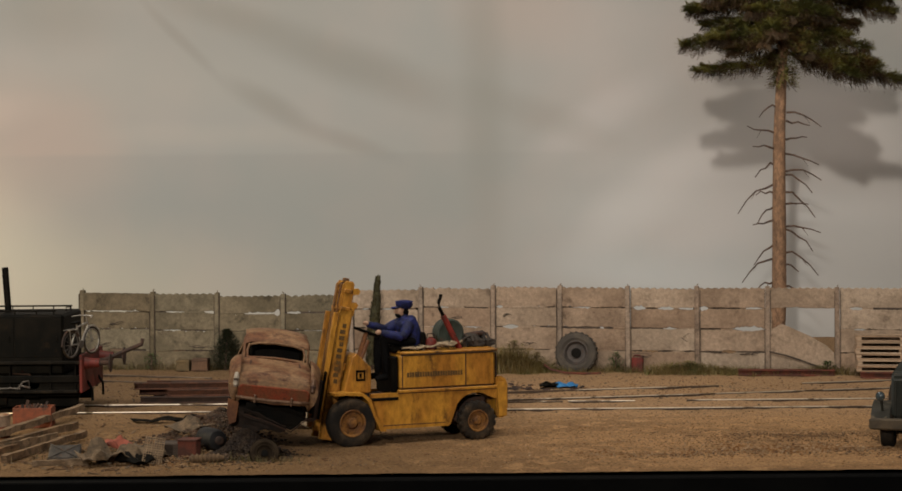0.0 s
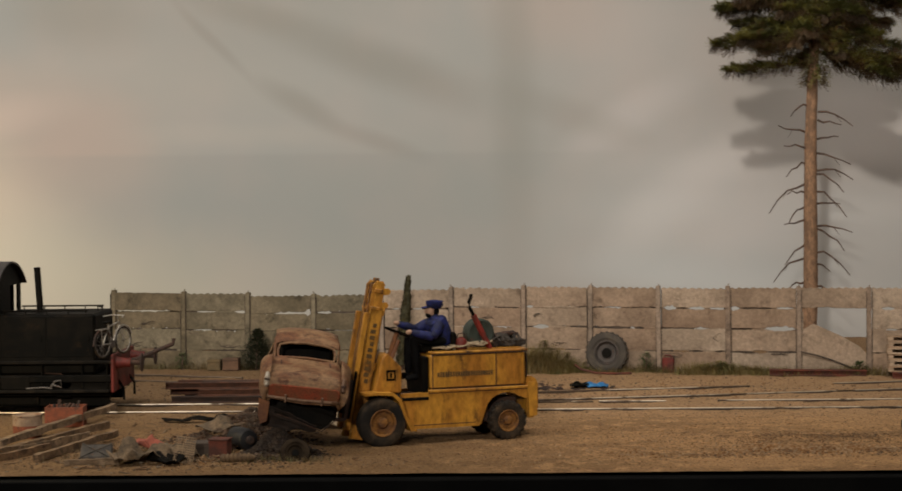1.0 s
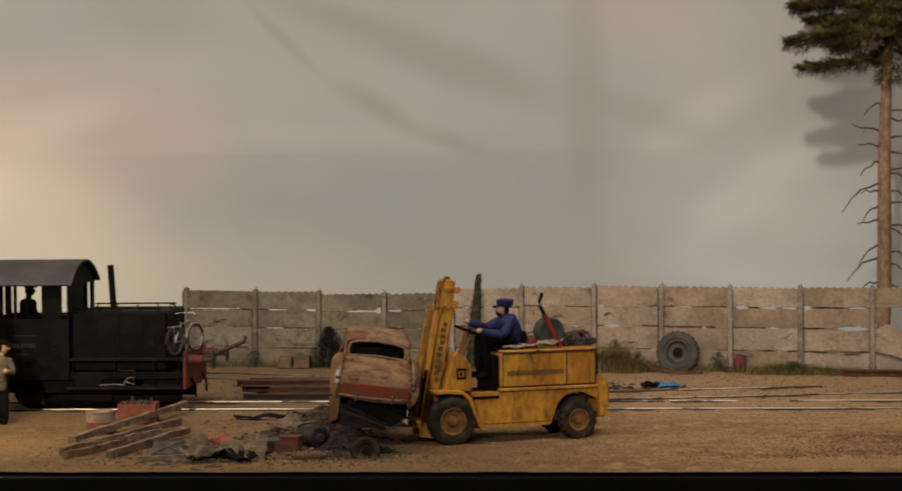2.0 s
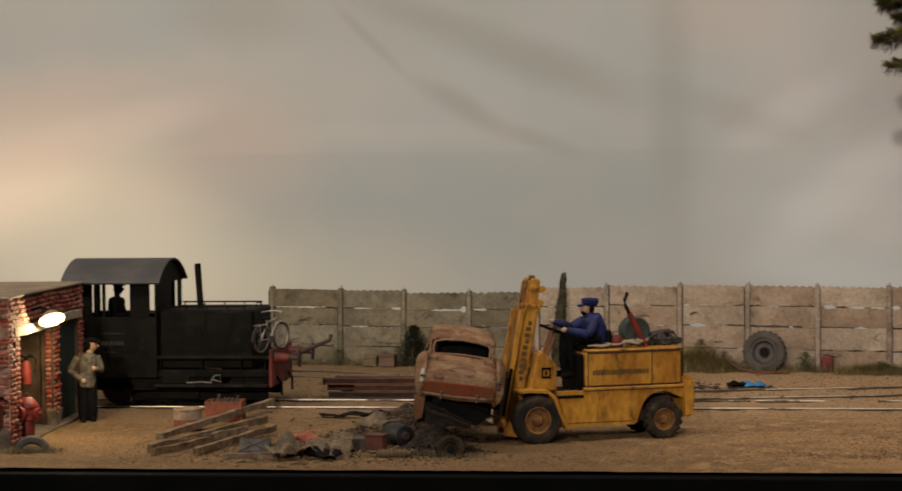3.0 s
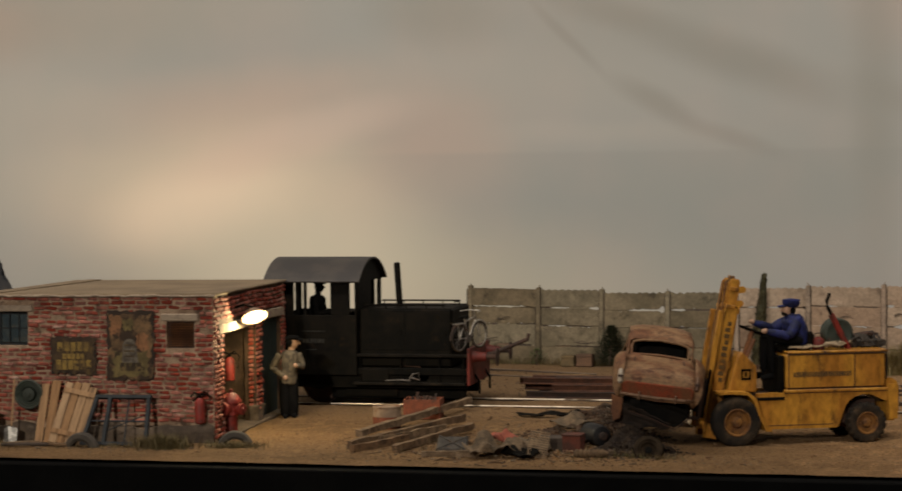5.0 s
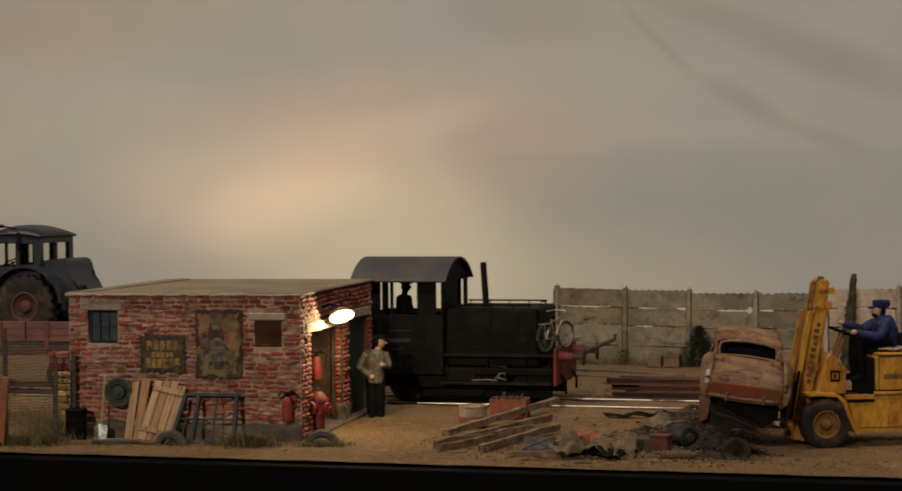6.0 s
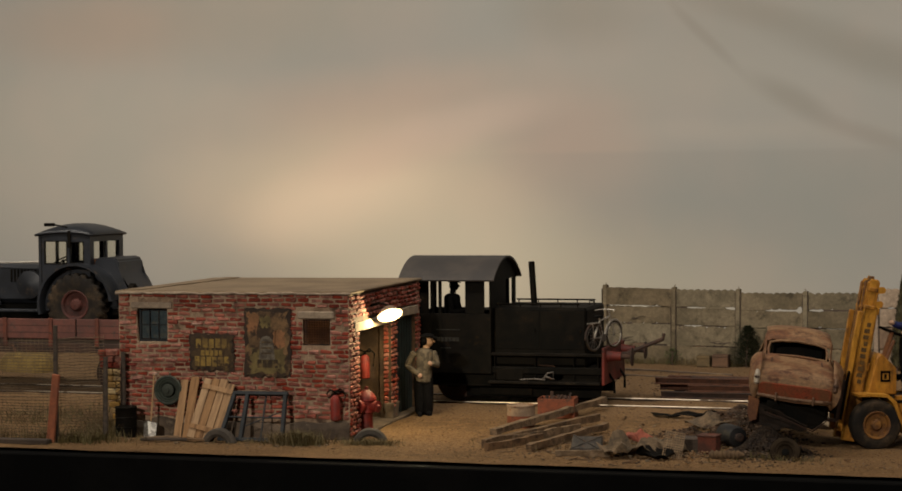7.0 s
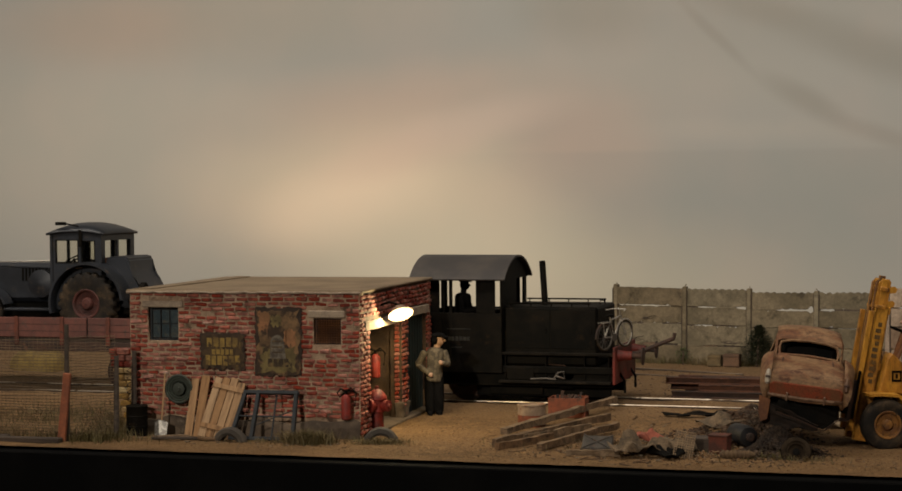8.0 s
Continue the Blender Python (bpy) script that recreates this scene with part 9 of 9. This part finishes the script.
rubble("rubble", [(-5.4, 32.6, 0.7, 0.7, 160, 0.02, 0.07, 0.10), (-7.2, 32.3, 0.9, 0.6, 70, 0.015, 0.05, 0), (-5.0, 31.2, 1.3, 0.3, 60, 0.015, 0.045, 0), (-3.3, 31.6, 1.0, 0.4, 40, 0.015, 0.045, 0), (-12.2, 35.8, 0.4, 1.2, 60, 0.03, 0.09, 0), (-14.0, 31.9, 1.5, 0.3, 70, 0.02, 0.07, 0)],
       PEBBLE, "broken stones and rubble strewn over the yard", "rubble", 42)
rubble("scrap_pieces", [(1.6, 43.2, 0.8, 0.12, 60, 0.05, 0.14, 0), (0.6, 43.6, 0.8, 0.3, 40, 0.04, 0.10, 0), (0.9, 47.2, 0.5, 0.2, 30, 0.06, 0.2, 0.1)], DARK_RUST, "dark scrap pieces lying by the tracks", "scrap", 43)
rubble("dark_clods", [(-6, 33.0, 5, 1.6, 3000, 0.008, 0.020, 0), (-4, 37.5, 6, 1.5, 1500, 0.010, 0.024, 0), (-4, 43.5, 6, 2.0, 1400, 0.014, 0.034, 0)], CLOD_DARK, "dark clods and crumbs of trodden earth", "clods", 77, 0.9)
rubble("earth_clods", [(4.5, 33.5, 2.6, 1.8, 2600, 0.008, 0.026, 0), (6.2, 32.9, 0.9, 0.30, 1300, 0.012, 0.04, 0.02), (4.0, 32.4, 1.2, 0.25, 700, 0.01, 0.03, 0.01), (5, 37.5, 2.5, 1.5, 900, 0.010, 0.026, 0), (5, 43.0, 2.5, 1.5, 700, 0.012, 0.036, 0)], CLOD, "sandy clods and crumbs of the dry yard earth", "clods", 47, 0.9)
rubble("yard_litter", [(-6.6, 33.2, 1.1, 1.0, 500, 0.010, 0.030, 0), (-5.2, 32.0, 0.9, 0.5, 200, 0.010, 0.035, 0.03), (5.9, 32.7, 0.9, 0.25, 350, 0.012, 0.035, 0), (8.0, 32.2, 0.5, 0.3, 200, 0.012, 0.03, 0)], SCRAP_EARTH, "dark litter of broken bits round the scrap", "litter", 48, 0.7)
rubble("earth_crumbs", [(-2, 34, 10, 2.4, 900, 0.008, 0.020, 0), (5, 34.5, 3.5, 1.8, 600, 0.008, 0.020, 0), (-5, 43.5, 10, 2.5, 1500, 0.015, 0.045, 0)], WOOD_DARK, "dark crumbs of earth and cinders over the yard", "crumbs", 46)
rubble("dark_clods", [(4.0, 34.6, 4.0, 1.5, 1100, 0.007, 0.020, 0), (6.6, 34.5, 1.5, 0.45, 1500, 0.008, 0.026, 0.02), (1.0, 33.0, 2.5, 0.8, 500, 0.007, 0.018, 0)], CLOD_DARK, "dark crumbs of earth strewn over the sandy yard", "clods", 46, 0.6)
rubble("pebbles", [(-4, 34.5, 12, 2.6, 1300, 0.008, 0.018, 0), (-6, 43, 12, 3.0, 800, 0.012, 0.026, 0), (5, 36, 4, 2.5, 600, 0.008, 0.020, 0)], PEBBLE, "small pebbles scattered over the sandy yard", "pebbles", 44)
rubble("ballast_stones", [(-18, 54.6, 6.0, 0.4, 900, 0.03, 0.08, 0.1), (-30, 54.6, 6.0, 0.4, 700, 0.03, 0.08, 0.1)], BALLAST, "ballast stones along the embankment", "ballast", 45)


def splinters(name, spots, mat, label, seed):
    """Small broken sticks and laths lying flat, too many to pick apart."""
    rnd = random.Random(seed)
    bm = bmesh.new()
    for cx, cy, sx, sy, count, l0, l1 in spots:
        for _ in range(count):
            x, y = rnd.gauss(cx, sx), rnd.gauss(cy, sy)
            if y < 30.4:
                continue
            l, w = rnd.uniform(l0, l1), rnd.uniform(0.008, 0.03)
            m = Matrix.Translation((x, y, relief(x, y) + w * 0.4)) @ Euler((rnd.uniform(-0.2, 0.2), rnd.uniform(-0.25, 0.25), rnd.uniform(0, 3.14))).to_matrix().to_4x4()
            box(bm, (-l / 2, -w / 2, -w / 3), (l / 2, w / 2, w / 3), 0, m)
    ob = part(name, bm, mat)
    return tagged(ob, label, "splinters", kind="stuff")


splinters("splinters", [(-7.3, 33.0, 0.8, 0.9, 120, 0.06, 0.35), (-5.6, 32.2, 0.8, 0.7, 130, 0.05, 0.30), (-4.3, 32.2, 0.7, 0.5, 60, 0.05, 0.25), (-6.0, 35.5, 1.5, 1.2, 60, 0.05, 0.3), (-2.5, 31.8, 1.0, 0.5, 25, 0.04, 0.15), (1.2, 43.2, 0.8, 0.3, 40, 0.08, 0.35)], WOOD, "broken sticks and wood splinters strewn over the yard", 71)


# ---- plants ----
def blades(name, spots, mat, label, seed):
    """Tufts of thin bent blades."""
    rnd = random.Random(seed)
    verts, faces = [], []
    for cx, cy, sx, sy, count, h0, h1 in spots:
        for _ in range(count):
            x, y = rnd.gauss(cx, sx), rnd.gauss(cy, sy)
            z, h, a = relief(x, y) - 0.02, rnd.uniform(h0, h1), rnd.uniform(0, 6.28)
            w, lean = 0.003 + 0.0045 * rnd.random(), h * rnd.uniform(0.2, 1.3)
            dx, dy = math.cos(a), math.sin(a)
            k = len(verts)
            for t, ww in ((0, 1), (0.55, 0.8), (1.0, 0.05)):
                px, py, pz = x + dx * lean * t * t, y + dy * lean * t * t, z + h * t
                verts += [((px - dy * w * ww) * S, (py + dx * w * ww) * S, pz * S), ((px + dy * w * ww) * S, (py - dx * w * ww) * S, pz * S)]
            faces += [(k, k + 1, k + 3, k + 2), (k + 2, k + 3, k + 5, k + 4)]
    me = bpy.data.meshes.new(name)
    me.from_pydata(verts, [], faces)
    me.materials.append(mat)
    return tagged(new(name, me), label, "grass", kind="stuff")


along = []
for i in range(len(POSTS) - 1):
    (xa, ya), (xb, yb) = POSTS[i], POSTS[i + 1]
    for t in (0.15, 0.4, 0.65, 0.9):
        along.append((xa + (xb - xa) * t, ya + (yb - ya) * t - 0.22, 0.25, 0.10, 110, 0.05, 0.30))
blades("fence_grass", [(1.35, 47.0, 0.32, 0.16, 2600, 0.15, 0.80), (2.0, 46.95, 0.28, 0.14, 1500, 0.10, 0.45), (5.75, 46.3, 0.38, 0.12, 2200, 0.05, 0.36), (6.7, 46.1, 0.40, 0.10, 1600, 0.04, 0.28), (8.0, 45.85, 0.4, 0.10, 800, 0.03, 0.18), (3.3, 46.8, 0.8, 0.08, 700, 0.06, 0.22), (9.3, 45.75, 0.3, 0.10, 600, 0.08, 0.32)], BUSH, "fuzzy olive-brown dry growth along the concrete fence", 52)
blades("hut_grass", [(-12.3, 32.1, 0.26, 0.14, 2200, 0.03, 0.28), (-10.95, 32.25, 0.26, 0.12, 1000, 0.02, 0.16), (-13.0, 32.0, 0.5, 0.12, 500, 0.02, 0.10), (-16.6, 31.5, 0.5, 0.2, 900, 0.05, 0.30), (-16.5, 32.9, 0.3, 0.4, 900, 0.05, 0.40), (-18.6, 34.6, 1.4, 1.0, 2200, 0.03, 0.20), (-17.4, 36.2, 0.8, 0.8, 900, 0.03, 0.18), (-19.5, 31.6, 1.5, 0.25, 1200, 0.05, 0.35)], GRASS, "fuzzy olive-brown dry tufts before the hut", 53)
blades("grass", along + [(-12.5, 49.5, 2.5, 0.5, 900, 0.05, 0.25), (-12.2, 32.15, 0.22, 0.12, 400, 0.03, 0.22), (-10.85, 32.4, 0.25, 0.2, 300, 0.02, 0.13), (-13.6, 31.7, 0.9, 0.2, 70, 0.02, 0.10), (-16.3, 31.6, 0.5, 0.3, 420, 0.04, 0.26),
                         (-6.2, 32.2, 0.5, 0.4, 220, 0.05, 0.2), (-4.0, 31.9, 0.5, 0.3, 180, 0.05, 0.18), (-3.3, 31.9, 0.4, 0.12, 500, 0.03, 0.13), (-7.6, 32.9, 0.6, 0.5, 160, 0.05, 0.18), (9.3, 46.2, 0.4, 0.15, 160, 0.1, 0.4)], GRASS, "dry yellowish grass tufts along fence and hut", 51)
def leafy(name, x, y, h, r, count, mat, label, seed, shape=1.0, fine=1.0, lean=0.05, up=0.0):
    pl = thing(name, x, y, 0, 0, label, "plant")
    rnd = random.Random(seed)
    bm = bmesh.new()
    tube(bm, [(0, 0, -0.05), (lean * 0.5 * h, 0, h * 0.5), (lean * h, 0, h * 0.95)], 0.025, 5, 0.4)
    part("stem", bm, TWIG, pl)
    verts, faces = [], []
    for _ in range(count):
        t = rnd.random() ** 0.8
        rr = r * (math.sin(math.pi * (0.12 + 0.88 * t) ** shape) * 0.9 + 0.12)
        a = rnd.uniform(0, 6.28)
        d = Vector((math.cos(a), math.sin(a), rnd.uniform(0.1, 0.9) + up)).normalized()
        p = Vector((lean * h * t, 0, h * (0.05 + 0.95 * t))) + Vector((math.cos(a), math.sin(a), 0)) * rr * rnd.uniform(0.2, 1)
        s = d.cross(Vector((0, 0, 1))).normalized()
        l, w = rnd.uniform(0.04, 0.10) * fine, rnd.uniform(0.010, 0.026) * fine
        k = len(verts)
        verts += [(p * S)[:], ((p + d * l * 0.5 + s * w) * S)[:], ((p + d * l) * S)[:], ((p + d * l * 0.5 - s * w) * S)[:]]
        faces.append((k, k + 1, k + 2, k + 3))
    me = bpy.data.meshes.new("leaves")
    me.from_pydata(verts, [], faces)
    me.materials.append(mat)
    ob = new("leaves", me)
    ob.parent = pl
    ob["kind"] = "stuff"
    return pl


leafy("dry_bush", 1.55, 47.2, 0.80, 0.58, 1300, BUSH, "dense dry olive-brown bush before the fence", 67, 0.7, 0.6)
leafy("dry_bush", 2.15, 47.1, 0.50, 0.42, 700, BUSH, "dense dry olive-brown bush before the fence", 68, 0.7, 0.6)
leafy("dry_bush", 5.9, 46.3, 0.32, 0.62, 600, BUSH, "low dry olive bush before the fence", 69, 0.7, 0.6)
leafy("tall_weed", -2.10, 47.9, 2.36, 0.15, 2000, M("tall_weed_leaf", (0.062, 0.052, 0.022), (0.036, 0.032, 0.014), 0.9, 0, 6.0, vary=0.4), "tall narrow dark olive weed before the concrete fence", 61, 0.62, 1.9, 0.085, 1.8)
leafy("shrub", -5.92, 48.12, 1.08, 0.46, 2800, DARK_WEED, "dark green shrub growing at the fence", 62, 0.8)
leafy("weed", 4.15, 46.85, 0.50, 0.22, 260, WEED, "leafy green weed growing by the fence", 63)
leafy("weed", 6.0, 46.35, 0.30, 0.3, 220, WEED, "low green weed growing by the fence", 64)
leafy("weed", -7.9, 48.35, 0.45, 0.25, 200, WEED, "low green weed growing by the fence", 65)
leafy("weed", 9.3, 45.7, 0.35, 0.25, 200, WEED, "low yellowish weed under the broken fence", 66)


# ---- bicycle hung on the locomotive's front ----
def bicycle(x, y, z, rz, ry):
    bk = thing("bicycle", x, y, z, rz, "old silvery bicycle leaning on the locomotive's front corner", "bicycle", ry=ry)
    for name, cx, mat in (("rear_wheel", -0.36, GREY_METAL), ("front_wheel", 0.38, BRIGHT_METAL)):
        hold = new(name)
        hold.parent = bk
        bm = bmesh.new()
        tube(bm, [(cx + 0.275 * math.cos(t * math.pi / 14), 0, 0.275 * math.sin(t * math.pi / 14)) for t in range(29)], 0.020, 6)
        part("tyre", bm, RUBBER, hold, smooth=True)
        bm = bmesh.new()
        tube(bm, [(cx + 0.248 * math.cos(t * math.pi / 14), 0, 0.248 * math.sin(t * math.pi / 14)) for t in range(29)], 0.014, 5)
        part("rim", bm, mat, hold, smooth=True)
        bm = bmesh.new()
        for t in range(12):
            a = t * math.pi / 6
            tube(bm, [(cx, 0, 0), (cx + 0.245 * math.cos(a), 0, 0.245 * math.sin(a))], 0.005, 4)
        part("spokes", bm, GREY_METAL, hold)["kind"] = "stuff"
        bm = bmesh.new()
        tube(bm, [(cx + 0.315 * math.cos(radians(a)), 0, 0.315 * math.sin(radians(a))) for a in range(20, 181, 16)], 0.020, 6)
        part("mudguard", bm, BRIGHT_METAL if cx > 0 else DARK_RUST, hold, smooth=True)
    for name, a, b in (("chain_stay", (-0.36, 0), (-0.04, -0.03)), ("seat_tube", (-0.04, -0.03), (-0.15, 0.42)), ("seat_stay", (-0.36, 0), (-0.13, 0.34)), ("top_tube", (-0.13, 0.34), (0.23, 0.40)), ("down_tube", (-0.04, -0.03), (0.25, 0.32)), ("fork", (0.38, 0), (0.21, 0.52))):
        bm = bmesh.new()
        tube(bm, [(a[0], 0, a[1]), (b[0], 0, b[1])], 0.019, 6)
        part(name, bm, BRIGHT_METAL, bk)
    bm = bmesh.new()
    tube(bm, [(0.04, -0.24, 0.54), (0.20, -0.16, 0.55), (0.21, 0.16, 0.55), (0.04, 0.24, 0.54)], 0.017, 6)
    part("handlebar", bm, BRIGHT_METAL, bk)
    bm = bmesh.new()
    tube(bm, [(-0.52, -0.05, 0.32), (-0.16, -0.05, 0.31)], 0.012, 5)
    tube(bm, [(-0.52, 0.05, 0.32), (-0.16, 0.05, 0.31)], 0.012, 5)
    tube(bm, [(-0.36, 0, 0.0), (-0.46, -0.05, 0.32)], 0.010, 5)
    part("luggage_rack", bm, BRIGHT_METAL, bk)
    bm = bmesh.new()
    cyl(bm, (-0.04, -0.035, -0.03), (-0.04, -0.02, -0.03), 0.085, n=20)
    part("chain_ring", bm, GREY_METAL, bk)
    bm = bmesh.new()
    box(bm, (-0.28, -0.06, 0.42), (-0.06, 0.06, 0.465), 0.018)
    part("saddle", bm, BLACK_PAINT, bk)
    return bk


bicycle(-7.78, 38.70, 1.545, 66, -3)
# junk on the locomotive's step board
bm = bmesh.new()
tube(bm, [(-0.45, 0, 0.03), (-0.1, 0, 0.05), (0.1, 0, 0.03)], 0.02, 6)
tube(bm, [(0.05, 0, 0.03), (0.16, 0, 0.18), (0.28, 0, 0.20), (0.30, 0, 0.05), (0.12, 0, 0.10)], 0.022, 6)
ob = part("wire_coil", bm, GREY_METAL)
ob.location = (-9.15 * S, 38.58 * S, 0.56 * S)
tagged(ob, "bent pale wire scrap lying on the step board", "wire")


# boxes standing at the fence
for x, w, h, mat, label in ((-7.02, 0.34, 0.30, M("ochre_box", (0.11, 0.074, 0.034), (0.075, 0.052, 0.025), 0.9, 0, 3.0, stain=(0.09, 0.06, 0.03), bump=0.3), "dull ochre box standing before the fence"), (-6.58, 0.42, 0.33, M("brown_box_wood", (0.115, 0.062, 0.034), (0.07, 0.040, 0.024), 0.9, 0, 3.0, bump=0.3), "red-brown box standing before the fence")):
    crate = thing("crate", x, 48.25, 0, -6, label, "box", "boxes at the fence")
    bm = bmesh.new()
    box(bm, (-w / 2, -0.15, 0), (w / 2, 0.15, h), 0.012)
    rough_up(bm, 0.01, 4.0, x)
    part("body", bm, mat, crate)
    for z in (0.02, h - 0.07):
        bm = bmesh.new()
        box(bm, (-w / 2 - 0.008, -0.165, z), (w / 2 + 0.008, -0.151, z + 0.05), 0.004)
        part("slat", bm, mat, crate)
